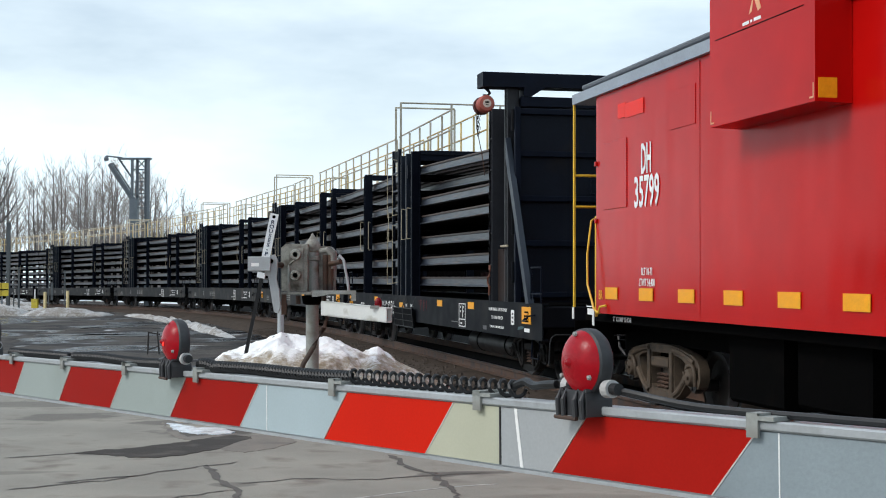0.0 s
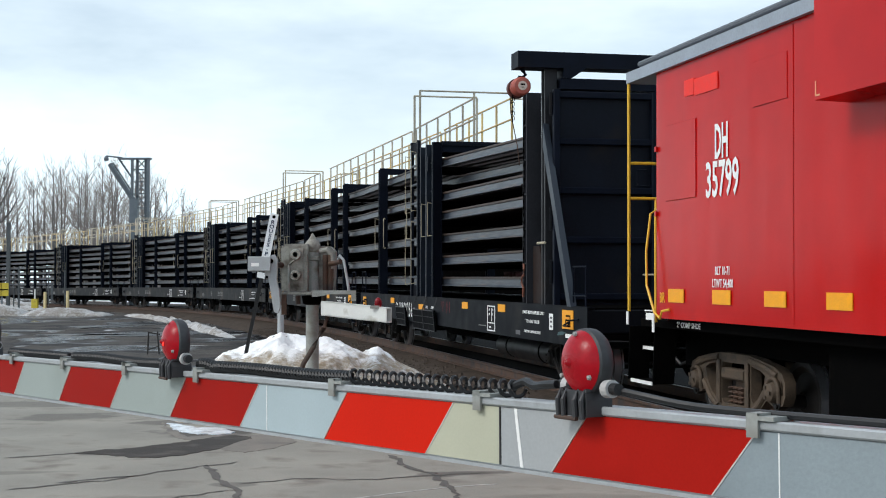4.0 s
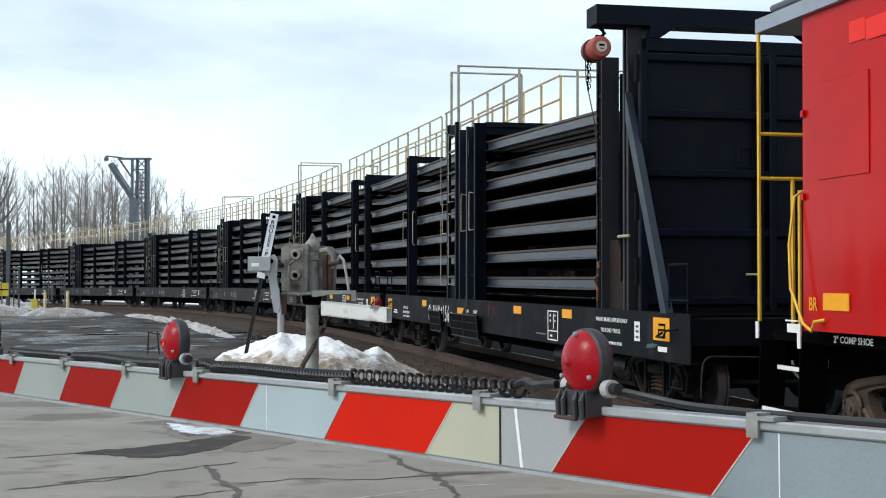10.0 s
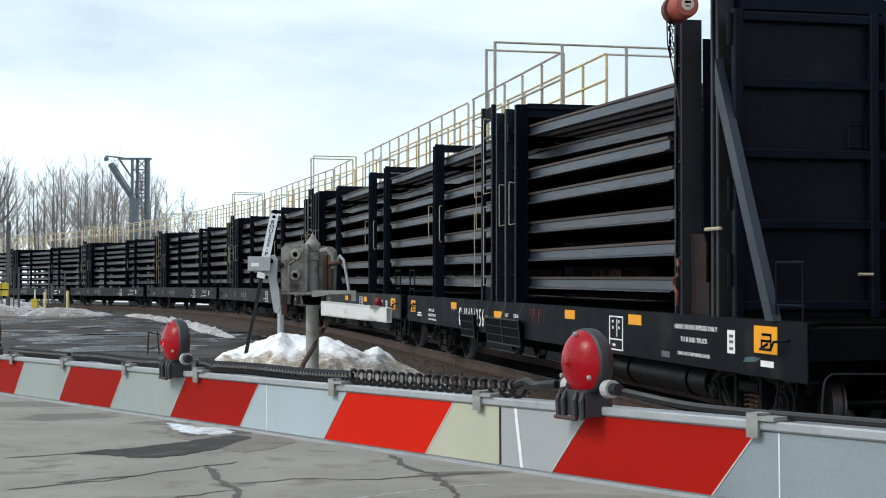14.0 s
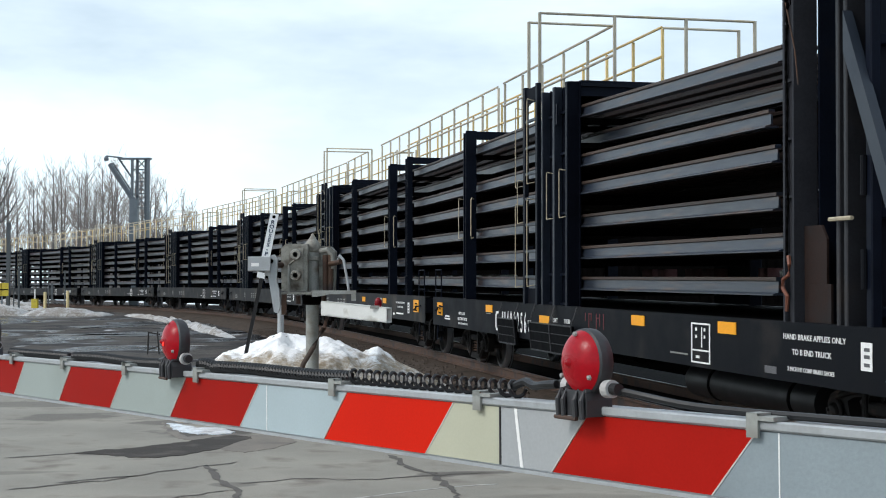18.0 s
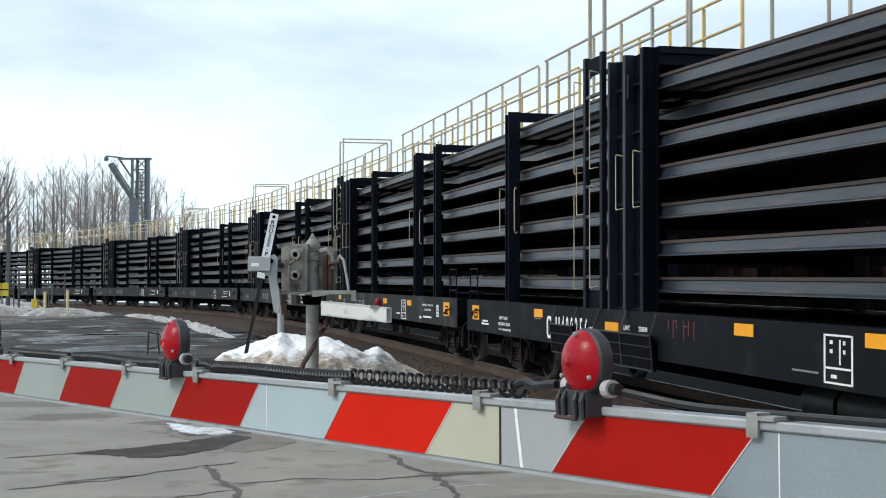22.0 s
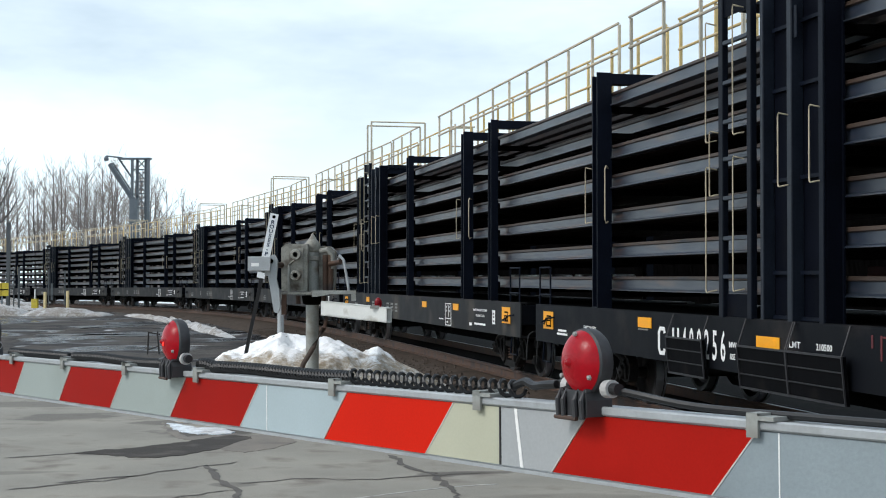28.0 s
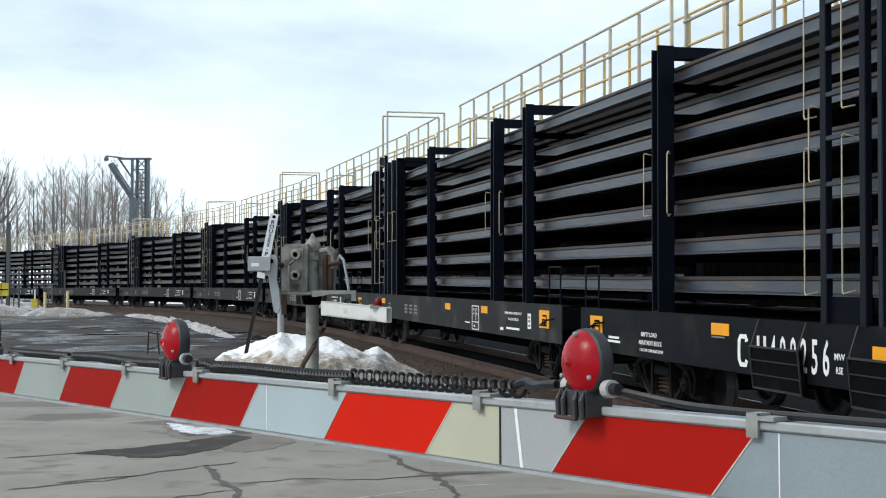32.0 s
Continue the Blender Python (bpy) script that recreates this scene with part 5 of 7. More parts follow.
def caboose():
    W = 1.63
    x0, x1 = -6.25, 6.25
    zb, ze = 1.225, 4.06
    cab = thing("caboose", "glossy red steel caboose with a bay window and grey roof", "caboose", group="")
    for s in (-1, 1):
        y0, y1 = sorted((s * W, s * (W - 0.05)))
        # thin plate, slightly rippled between its frames
        nx, nz = 200, 16
        skin = Geo().box(x0, x1, min(s * (W - 0.012), s * (W - 0.05)), max(s * (W - 0.012), s * (W - 0.05)), zb, ze)
        pts = []
        for i in range(nx + 1):
            x = x0 + (x1 - x0) * i / nx
            for j in range(nz + 1):
                z = zb + (ze - zb) * j / nz
                dip = 0.5 + 0.5 * noise.noise(Vector((x * 2.1, z * 0.45, 3.0 + s))) + 0.25 * noise.noise(Vector((x * 5.0, z * 0.9, 9.0)))
                pts.append((x, s * (W - 0.010 * min(1.0, max(0.0, dip))), z))
        skin.add(pts, [(i * (nz + 1) + j, (i + 1) * (nz + 1) + j, (i + 1) * (nz + 1) + j + 1, i * (nz + 1) + j + 1)[::-s] for i in range(nx) for j in range(nz)])
        part("side_wall", skin, M_RED, cab, "dented glossy red side wall", smooth=True)
    for x in (x0, x1):
        a, b = sorted((x, x + (0.05 if x < 0 else -0.05)))
        part("end_wall", Geo().box(a, b, -W + 0.052, W - 0.052, zb, ze + 0.1), M_RED, cab)
    part("floor", Geo().box(x0 + 0.05, x1 - 0.05, -W + 0.055, W - 0.055, zb, zb + 0.06), M_UNDER, cab)
    # roof with grey fascia and end overhangs
    prof = [(-W - 0.05, ze + 0.001), (-W - 0.05, ze + 0.135), (-W + 0.16, ze + 0.22), (-0.8, ze + 0.40), (0, ze + 0.47), (0.8, ze + 0.40), (W - 0.16, ze + 0.22), (W + 0.05, ze + 0.135), (W + 0.05, ze + 0.001)]
    part("roof", Geo().prism(prof, x0 - 0.88, x1 + 0.88, "x"), M_GREY, cab, "grey painted roof with a plain fascia")
    run = Geo()
    for y in (-W + 0.10, W - 0.10):
        run.tube([(x0 - 0.8, y, ze + 0.235), (x1 + 0.8, y, ze + 0.235)], 0.035, 8)
    part("roof_edge", run, M_DARKROOF, cab)
    # bay window
    bx0, bx1, out = -1.64, 0.585, 0.34
    zb2, zt = 3.17, 4.93
    for s in (-1, 1):
        bay = Geo()
        y0, y1 = sorted((s * (W + 0.002), s * (W + out)))
        bay.prism([(s * W, zb2), (s * (W + out), zb2 + 0.01), (s * (W + out), zt - 0.25), (s * (W + 0.05), zt), (s * W, zt)], bx0, bx1, "x")
        b = part("bay_window", bay, M_RED, cab, "red steel bay projecting from the side")
        part("seam", Geo().box(bx0 + 0.15, bx1 - 0.2, min(s * (W + out), s * (W + out + 0.005)), max(s * (W + out), s * (W + out + 0.005)), 4.02, 4.027), M_UNDER, b)
        if s < 0:
            y = -(W + out)
            for a in (bx0 + 0.02, bx1 - 0.10):
                part("corner_mark", Geo().box(a, a + 0.08, y - 0.004, y, zb2 + 0.04, zb2 + 0.055).box(a + (0.065 if a > 0 else 0), a + (0.08 if a > 0 else 0.015), y - 0.004, y, zb2 + 0.04, zb2 + 0.17), M_PALE, b)
            g = Geo()
            for d in (-1, 1):
                pts = [(0.10 * d, 0.0), (0.03 * d, 0.12), (-0.06 * d, 0.30), (-0.06 * d + 0.06, 0.32), (0.05 * d + 0.05, 0.14), (0.10 * d + 0.07, 0.02)]
                g.prism(pts, y - 0.003 - 0.002 * (d > 0), y - 0.001, "y")
            part("ribbon_emblem", g, M_PALE, b, "pale crossed ribbon emblem", at=pose(-0.62, 0, 4.14))
            part("emblem_writing", Geo().box(-0.86, -0.72, y - 0.003, y, 4.055, 4.085).box(-0.69, -0.65, y - 0.003, y, 4.06, 4.085).box(-0.61, -0.46, y - 0.003, y, 4.06, 4.09), M_WHITE, b)
            part("end_reflector", Geo().box(bx1, bx1 + 0.005, -(W + out - 0.03), -(W + out - 0.20), zb2 + 0.04, zb2 + 0.21), M_STICKER, b, "amber reflector")
            part("end_seam", Geo().box(bx1 - 0.01, bx1 + 0.008, -W - 0.012, -W, zb2, zt), M_RED, b)
    # weld seams and panels of the side
    for x in (-2.75, 2.4, 3.9, 5.2):
        part("weld_seam", shared("weld", lambda: Geo().box(-0.02, 0.02, 0.0010, 0.0018, zb + 0.05, ze - 0.03).mesh("weld_seam", M_RED)), None, cab, at=pose(x, -W - 0.002, 0))
    part("access_panel", Geo().box(-5.93, -5.05, -W - 0.006, -W + 0.01, 2.56, 3.42, 0.005), M_RED, cab, "raised red cover plate")
    part("patch_plate", Geo().box(-3.60, -2.85, -W - 0.004, -W + 0.005, 3.36, 3.80, 0.003), M_RED, cab)
    part("side_reflector", Geo().box(-5.37, -5.10, -W - 0.006, -W, 3.68, 3.86), M_RED_DECAL, cab).matrix_basis = pose(0, 0, 0)
    part("side_reflector", Geo().box(-5.09, -4.45, -W - 0.006, -W, 3.66, 3.84), M_RED_DECAL, cab)
    for k in range(9):
        part("reflector", shared(("cabstick",), lambda: Geo().box(-0.23, 0.23, -0.004, 0.004, -0.075, 0.075).mesh("reflector", M_STICKER)), None, cab, "amber reflector", at=pose(-5.62 + 1.255 * k, -W - 0.006, 1.49))
    part("number_lettering", lettering("DH", 0.50, M_WHITE, "number_lettering", 0.001, 0.48, 0.022), None, cab, "white painted letters", at=pose(-4.36, -W - 0.004, 3.09))
    part("number_lettering", lettering("35799", 0.52, M_WHITE, "number_lettering", 0.001, 0.66, 0.018), None, cab, "white painted numbers", at=pose(-4.35, -W - 0.004, 2.70))
    part("data_lettering", lettering("BLT 10-71", 0.125, M_WHITE, "data_lettering", 0.001, 0.72), None, cab, at=pose(-4.34, -W - 0.004, 1.76))
    part("data_lettering", lettering("LTWT 54,400", 0.125, M_WHITE, "data_lettering", 0.001, 0.74), None, cab, at=pose(-4.34, -W - 0.004, 1.63))
    part("corner_lettering", lettering("BR", 0.17, M_STICKER, "corner_lettering", 0.001, 0.8), None, cab, "amber painted letters", at=pose(-6.05, -W - 0.004, 1.46))
    for k, z in enumerate((2.4, 3.15)):
        part("hinge", Geo().box(x0 + 0.01, x0 + 0.06, -W - 0.025, -W, z, z + 0.06), M_RED, cab)
    # end platforms, steps, ladder and grab irons
    for d in (-1, 1):
        e = x0 if d < 0 else x1
        far = e + d * 0.92
        a, b = sorted((e, far))
        part("end_platform", Geo().box(a, b, -1.45, 1.45, 1.10, 1.19), M_UNDER, cab)
        part("buffer_beam", Geo().box(min(far, far + d * 0.08), max(far, far + d * 0.08), -1.45, 1.45, 0.90, 1.19), M_UNDER, cab)
        for s in (-1, 1):
            st = Geo()
            for z, o in ((0.84, 1.36), (0.45, 1.52)):
                st.box(a + 0.06, b - 0.06, s * o - 0.12, s * o + 0.12, z, z + 0.02)
            for x in (a + 0.03, b - 0.05):
                st.prism([(s * 1.36, 1.10), (s * 1.64, 1.10), (s * 1.66, 0.46), (s * 1.40, 0.46)], x, x + 0.02, "x")
            steps = part("steps", st, M_UNDER, cab)
            ed = Geo()
            for z, o in ((0.84, 1.485), (0.45, 1.645)):
                ed.box(a + 0.10, b - 0.10, s * o - 0.008, s * o + 0.008, z - 0.015, z + 0.025)
            for x in (a + 0.02, b - 0.02):
                ed.box(x - 0.03, x + 0.03, s * 1.66 - 0.006, s * 1.66 + 0.006, 1.06 if x * d < (e + far) / 2 * d else 1.12, 1.28)
            k = e + d * 0.05
            ed.box(min(k, k + d * 0.20), max(k, k + d * 0.20), s * 1.66 - 0.006, s * 1.66 + 0.006, 1.20, 1.279).box(min(k, k + d * 0.24), max(k, k + d * 0.24), s * 1.66 - 0.006, s * 1.66 + 0.006, 1.30, 1.315)
            part("step_edge", ed, M_WHITE_EDGE, steps, "white painted step edges")
            y = s * 1.655
            lad = Geo().tube([(far - d * 0.06, y, 1.285), (far - d * 0.06, y, 4.08)], 0.021)
            for z in (2.66, 3.09):
                lad.tube([(far - d * 0.06, y, z), (far - d * 0.06, y - s * 0.8, z)], 0.02)
            lad.tube([(far - d * 0.06, y - s * 0.35, 1.17), (far - d * 0.06, y - s * 0.35, 2.66)], 0.024)
            part("end_ladder", lad, M_YELLOW, cab, "yellow painted steel ladder")
            gi = Geo().tube([(e - d * -0.0 + d * 0.10, s * 1.55, 2.50), (e + d * 0.10, s * 1.66, 2.44), (e + d * 0.09, s * 1.72, 2.0), (e + d * 0.02, s * 1.74, 1.6), (e - d * 0.18, s * 1.72, 1.29), (e - d * 0.30, s * 1.70, 1.23), (e - d * 0.33, s * 1.69, 1.31), (e - d * 0.44, s * 1.64, 1.33)], 0.015)
            part("grab_iron", gi, M_YELLOW, cab, "bent yellow grab iron")
            part("platform_handrail", Geo().tube([(e + d * 0.2, s * 1.56, 1.17), (e + d * 0.2, s * 1.56, 2.5), (e + d * 0.16, s * 1.2, 2.5)], 0.02), M_YELLOW, cab)
        end = Geo()
        for z in (1.75, 2.25):
            end.tube([(far, -1.05, z), (far, 1.05, z)], 0.02)
        part("end_railing", end, M_YELLOW, cab)
        coupler(cab, far, d)
        part("draft_gear", Geo().box(min(far - d * 1.2, far), max(far - d * 1.2, far), -0.9, 0.9, 0.62, 1.15), M_UNDER, cab)
        truck(cab, d * 5.27, M_BROWN, "brown cast-steel truck", 1.0)
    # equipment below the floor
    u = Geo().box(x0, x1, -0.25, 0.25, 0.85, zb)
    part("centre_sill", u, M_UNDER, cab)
    # underframe deepened and a far-side box added to block light from behind
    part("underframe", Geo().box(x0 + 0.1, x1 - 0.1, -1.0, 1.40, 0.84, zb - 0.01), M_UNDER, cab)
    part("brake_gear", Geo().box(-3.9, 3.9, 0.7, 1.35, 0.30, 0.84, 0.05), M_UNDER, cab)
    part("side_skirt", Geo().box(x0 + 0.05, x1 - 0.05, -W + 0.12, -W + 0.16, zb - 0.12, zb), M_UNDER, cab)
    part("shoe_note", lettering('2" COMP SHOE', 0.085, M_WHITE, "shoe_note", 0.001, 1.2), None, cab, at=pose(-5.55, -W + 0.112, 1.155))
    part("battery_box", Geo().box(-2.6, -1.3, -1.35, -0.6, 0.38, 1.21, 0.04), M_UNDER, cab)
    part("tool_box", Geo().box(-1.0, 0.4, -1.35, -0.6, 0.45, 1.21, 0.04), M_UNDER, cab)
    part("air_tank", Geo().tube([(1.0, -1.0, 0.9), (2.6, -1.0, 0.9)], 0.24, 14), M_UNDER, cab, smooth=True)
    return cab


CAB = caboose()
CARS.append((CAB, 19.06, 5.22))


# ---- the lowered crossing gate in front of the camera ----
M_LENS = surface("red_lamp_lens", (0.20, 0.002, 0.007), 0.30, 0.0, 0.45, 14, 120, 0.12, (0.10, 0.002, 0.009), 0.4, 9, rough_vary=0.12, shine=0.22)
M_LENS_LIT = surface("lit_red_lamp_lens", (0.20, 0.002, 0.007), 0.30, 0.0, 0.45, 14, 120, 0.12, (0.10, 0.002, 0.009), 0.4, 9, rough_vary=0.12, shine=0.22)
M_LENS_LIT.node_tree.nodes["Principled BSDF"].inputs["Emission Color"].default_value = (1.0, 0.004, 0.02, 1)
M_LENS_LIT.node_tree.nodes["Principled BSDF"].inputs["Emission Strength"].default_value = 0.13
M_HOUSING = surface("dark_lamp_housing", (0.030, 0.031, 0.034), 0.55, 0.0, 0.25, 12, 90, 0.15)
M_GLOW = bpy.data.materials.new("lit_red_bulb")
M_GLOW.use_nodes = True
M_GLOW.node_tree.nodes["Principled BSDF"].inputs["Emission Color"].default_value = (1.0, 0.025, 0.01, 1)
M_GLOW.node_tree.nodes["Principled BSDF"].inputs["Base Color"].default_value = (0.35, 0.01, 0.01, 1)
M_GLOW.node_tree.nodes["Principled BSDF"].inputs["Emission Strength"].default_value = 1.3
M_NUT = surface("grey_plastic_nut", (0.42, 0.42, 0.41), 0.6, 0.0, 0.15, 20, 90, 0.1)

M_SLIT = surface("pale_sheet_edge", (0.48, 0.43, 0.40), 0.6, 0.0, 0.2, 12, 80, 0.02)
PERIOD, LEAN, TALL = 0.8128, 0.0993, 0.1146
ARM_AT = Matrix.Translation((-1.68942, 5.2248, EYE - 0.27567)) @ Matrix.Rotation(math.atan2(-math.cos(0.64711), math.sin(0.64711)), 4, "Z") @ Matrix.Rotation(-0.00978, 4, "Y")
arm = thing("crossing_gate", "red and white striped aluminium crossing gate arm, lowered", "crossing gate", ARM_AT)
A0, A1 = -3.2, 7.6
part("channel", Geo().box(A0, A1, 0.0, 0.045, -TALL - 0.009, 0.017), M_ALU, arm, "dull aluminium box section")
part("top_flange", Geo().box(A0, A1, -0.010, 0.0, 0.002, 0.0185, 0.003).box(A0, A1, -0.007, 0.0, -TALL - 0.010, -TALL - 0.003), M_ALU, arm)


def stripe(a, b, material, name, proud=0.004, label="", lean_a=True, lean_b=True):
    la, lb = LEAN * lean_a, LEAN * lean_b
    part(name, Geo().prism([(a, 0), (b, 0), (b - lb, -TALL), (a - la, -TALL)], -proud, 0.0, "y"), material, arm, label)


def slit(a, wide, lean, material=None):
    part("sheet_edge", Geo().prism([(a, 0.0), (a + wide, 0.0), (a + wide - lean, -TALL), (a - lean, -TALL)], -0.0052, -0.001, "y"), material or M_WHITE, arm)


for k in range(-4, 9):
    a = k * PERIOD
    if a < A0 + 0.2 or a + PERIOD > A1:
        continue
    stripe(a + 0.003, a + PERIOD / 2 - 0.003, M_ARM_RED_NEW if k == 3 else M_ARM_RED, "red_stripe", label="red reflective stripe")
    if k == 3:
        e = a + PERIOD
        stripe(a + PERIOD / 2 + 0.001, a + 0.56, M_ARM_CREAM, "white_stripe", label="yellowed reflective stripe", lean_b=False)
        stripe(a + 0.562, e - 0.001, M_ARM_GREY, "white_stripe", label="grey-white reflective stripe", lean_a=False)
        slit(a + 0.603, 0.009, -0.018)
        slit(a + 0.556, 0.004, 0.0, M_HOUSING)
    else:
        stripe(a + PERIOD / 2 + 0.001, a + PERIOD - 0.001, M_ARM_GREEN if k < 2 else M_ARM_BLUE if k == 2 else M_ARM_WHITE, "white_stripe", label="grey-white reflective stripe")
    for e in (a, a + PERIOD / 2):
        slit(e - 0.0025, 0.0036, LEAN, M_SLIT)
for a in (2.07, 3.70):
    slit(a, 0.0025, 0.0)


def clip(a):
    g = Geo().box(-0.012, 0.012, -0.016, -0.0105, -0.010, 0.030).box(-0.010, 0.045, -0.016, 0.05, 0.0186, 0.0255).box(-0.012, 0.012, -0.016, 0.05, 0.0256, 0.030)
    part("cable_clip", shared("clip", lambda: g.mesh("cable_clip", M_GALV)), None, arm, at=pose(a, 0, 0))


for a in (-1.1, -0.4, 0.30, 0.76, 1.238, 1.70, 2.388, 2.935, 3.655, 4.6, 5.6):
    clip(a)


def coil(a0, a1, turns, r=0.020, wire=0.0065, droop=0.0):
    pts = []
    n = int(turns * 10)
    for i in range(n + 1):
        t = i / n
        w = 2 * math.pi * turns * t
        lift = 0.016 + r + wire + droop * math.sin(6.3 * t)
        pts.append((a0 + (a1 - a0) * t, 0.022 + r * math.cos(w), lift + r * math.sin(w)))
    part("coiled_cable", Geo().tube(pts, wire, 5), M_RUBBER, arm, "coiled black rubber cable", smooth=True)


coil(-3.0, 0.05, 160, 0.008)
coil(0.20, 0.74, 34, 0.008)
coil(0.78, 1.46, 60, 0.009, 0.0065, 0.003)
coil(1.66, 1.80, 9, 0.012, 0.0065, 0.004)
coil(1.76, 2.42, 46, 0.0112, 0.0058, 0.002)
coil(2.42, 3.03, 19, 0.0155, 0.0043)
part("straight_cable", Geo().tube(flowing([(3.01, 0.02, 0.040), (3.05, 0.018, 0.052), (3.09, 0.006, 0.046), (3.13, -0.004, 0.050), (3.17, -0.006, 0.053)]), 0.0085, 8), M_RUBBER, arm, "black rubber cable", smooth=True)
part("straight_cable", Geo().tube(flowing([(3.30, -0.012, 0.052), (3.36, -0.01, 0.048), (3.48, 0.01, 0.032), (3.60, 0.02, 0.027), (3.75, 0.025, 0.026), (4.2, 0.025, 0.026), (7.0, 0.025, 0.027)]), 0.0068, 8), M_RUBBER, arm, "black rubber cable", smooth=True)
part("straight_cable", Geo().tube(flowing([(1.42, 0.02, 0.04), (1.49, 0.0, 0.045), (1.52, -0.01, 0.05)]), 0.0085, 8), M_RUBBER, arm, smooth=True)


LAMP_TURN = -9


def gate_lamp(a, lit):
    """A round flasher: dark drum, red lens on each face, saddle clamp on the arm."""
    R = 0.0615
    cz = 0.099
    drum = part("lamp", Geo().lathe([(0, 0.0), (R * 0.93, 0.0), (R * 1.01, 0.005), (R * 1.02, 0.014), (R * 1.0, 0.026), (R * 0.9, 0.034), (R * 0.5, 0.038), (0, 0.038)], 36, (0, 0, cz), "y"), M_HOUSING, arm, "dark round flasher housing", at=pose(a + 0.026, -0.024, 0, 0, 0, LAMP_TURN), smooth=True)
    lens = [(0, -0.036), (0.003, -0.0355), (0.006, -0.0325), (0.009, -0.0272), (0.014, -0.0265), (0.024, -0.0245), (0.036, -0.020), (0.046, -0.0135), (0.054, -0.006), (0.0585, 0.001), (0.0, 0.003)]
    part("lens", Geo().lathe(lens, 40, (0, 0, cz), "y"), M_LENS_LIT if lit else M_LENS, drum, "glowing red ribbed lens" if lit else "red ribbed lens", smooth=True)
    if lit > 1:
        part("bulb_glow", Geo().lathe([(0, -0.0020), (0.004, -0.0016), (0.006, 0), (0, 0.001)], 16, (0.007, -0.0285, cz - 0.006), "y"), M_GLOW, drum)
    for q in range(3):
        w = radians(90 + 120 * q)
        part("screw", shared("lampscrew", lambda: Geo().lathe([(0, -0.006), (0.004, -0.005), (0.005, 0), (0, 0.002)], 10, (0, 0, 0), "y").mesh("screw", M_GALV)), None, drum, at=pose(0.052 * math.cos(w), -0.011, cz + 0.052 * math.sin(w)))
    saddle = Geo().prism([(-0.056, 0.0), (-0.056, 0.030), (-0.046, 0.043), (-0.030, 0.048), (0.010, 0.048), (0.030, 0.044), (0.036, 0.03), (0.036, 0.0)], 0.0, 0.056, "y")
    part("saddle", saddle, M_HOUSING, drum, at=pose(0, -0.012, 0))
    for x in (-0.052, -0.034, 0.004, 0.026):
        part("clamp_rib", shared("clamprib", lambda: Geo().tube([(0, -0.002, -0.004), (0, -0.004, 0.030), (0, 0.006, 0.046), (0, 0.03, 0.050)], 0.0055, 8).mesh("clamp_rib", M_HOUSING)), None, drum, at=pose(x, -0.014, 0))
    part("clamp_bolt", Geo().tube([(-0.062, -0.018, -0.004), (0.01, -0.018, -0.004)], 0.004, 8), M_RUSTY, drum)
    for d in (-1, 1):
        part("cable_nut", Geo().tube([(d * 0.056, 0.018, 0.052), (d * 0.075, 0.018, 0.053)], 0.0165, 14), M_NUT, drum, "grey cable nut")
        part("cable_nut", Geo().tube([(d * 0.074, 0.018, 0.053), (d * 0.094, 0.018, 0.053)], 0.011, 12), M_RUBBER, drum)


gate_lamp(3.232, 1)
gate_lamp(1.555, 2)
gate_lamp(0.075, 0)

# its post and drive, out of view beside the road
stand = pose(7.75, 0.1, -1.31)
part("post", Geo().tube([(0, 0, 0), (0, 0, 2.4)], 0.07, 16), M_GALV, arm, "grey steel post", at=stand, smooth=True)
part("drive_housing", Geo().box(-0.22, 0.22, -0.35, -0.08, 0.95, 1.65, 0.03), M_CASTING, arm, at=stand)


# ---- the gate mechanism on its short mast, in the snow ----
MX, MY = -1.571, 17.0
M_CONDUIT = surface("dark_brown_conduit", (0.050, 0.032, 0.024), 0.75, 0.0, 0.4, 8, 70, 0.3, (0.11, 0.055, 0.035), 0.35, 5)
mech = thing("gate_mechanism", "weathered gate mechanism on a short steel mast", "gate mechanism", pose(MX, MY, 0))
PX = 0.0068


def mz(y):
    return EYE - (y - 502.4) * PX


def mx(x):
    return (x - 553) * PX


part("mast", Geo().tube([(0, 0, -0.05), (0, 0, mz(440))], 0.078, 20), M_GALV, mech, "grimy galvanised mast", smooth=True)
part("mast_cap", Geo().lathe([(0, mz(412)), (0.018, mz(416)), (0.05, mz(424)), (0.095, mz(432)), (0.098, mz(441)), (0.085, mz(446)), (0, mz(446))], 20), M_CASTING, mech, smooth=True)
part("collar", Geo().lathe([(0.078, mz(462)), (0.098, mz(461)), (0.098, mz(455)), (0.078, mz(454))], 20), M_CASTING, mech, smooth=True)
# housing of the drive
hs = part("drive_housing", Geo().prism([(mx(503), mz(515)), (mx(548), mz(516)), (mx(548), mz(433)), (mx(510), mz(433)), (mx(502), mz(440))], -0.28, 0.24, "y"), M_CASTING, mech, "grimy cast drive housing")
part("cover_plate", Geo().prism([(mx(517), mz(505)), (mx(541), mz(510)), (mx(541), mz(440)), (mx(517), mz(440))], -0.315, -0.28, "y"), M_CASTING, hs)
for y in (452, 488):
    part("boss", Geo().lathe([(0.030, -0.44), (0.058, -0.44), (0.066, -0.40), (0.066, -0.31), (0.03, -0.31), (0.03, -0.44)], 18, (mx(529), 0, mz(y)), "y"), M_CASTING, hs, smooth=True)
    part("bore", Geo().lathe([(0, -0.40), (0.032, -0.40), (0.032, -0.39), (0, -0.39)], 14, (mx(529), 0, mz(y)), "y"), M_UNDER, hs)
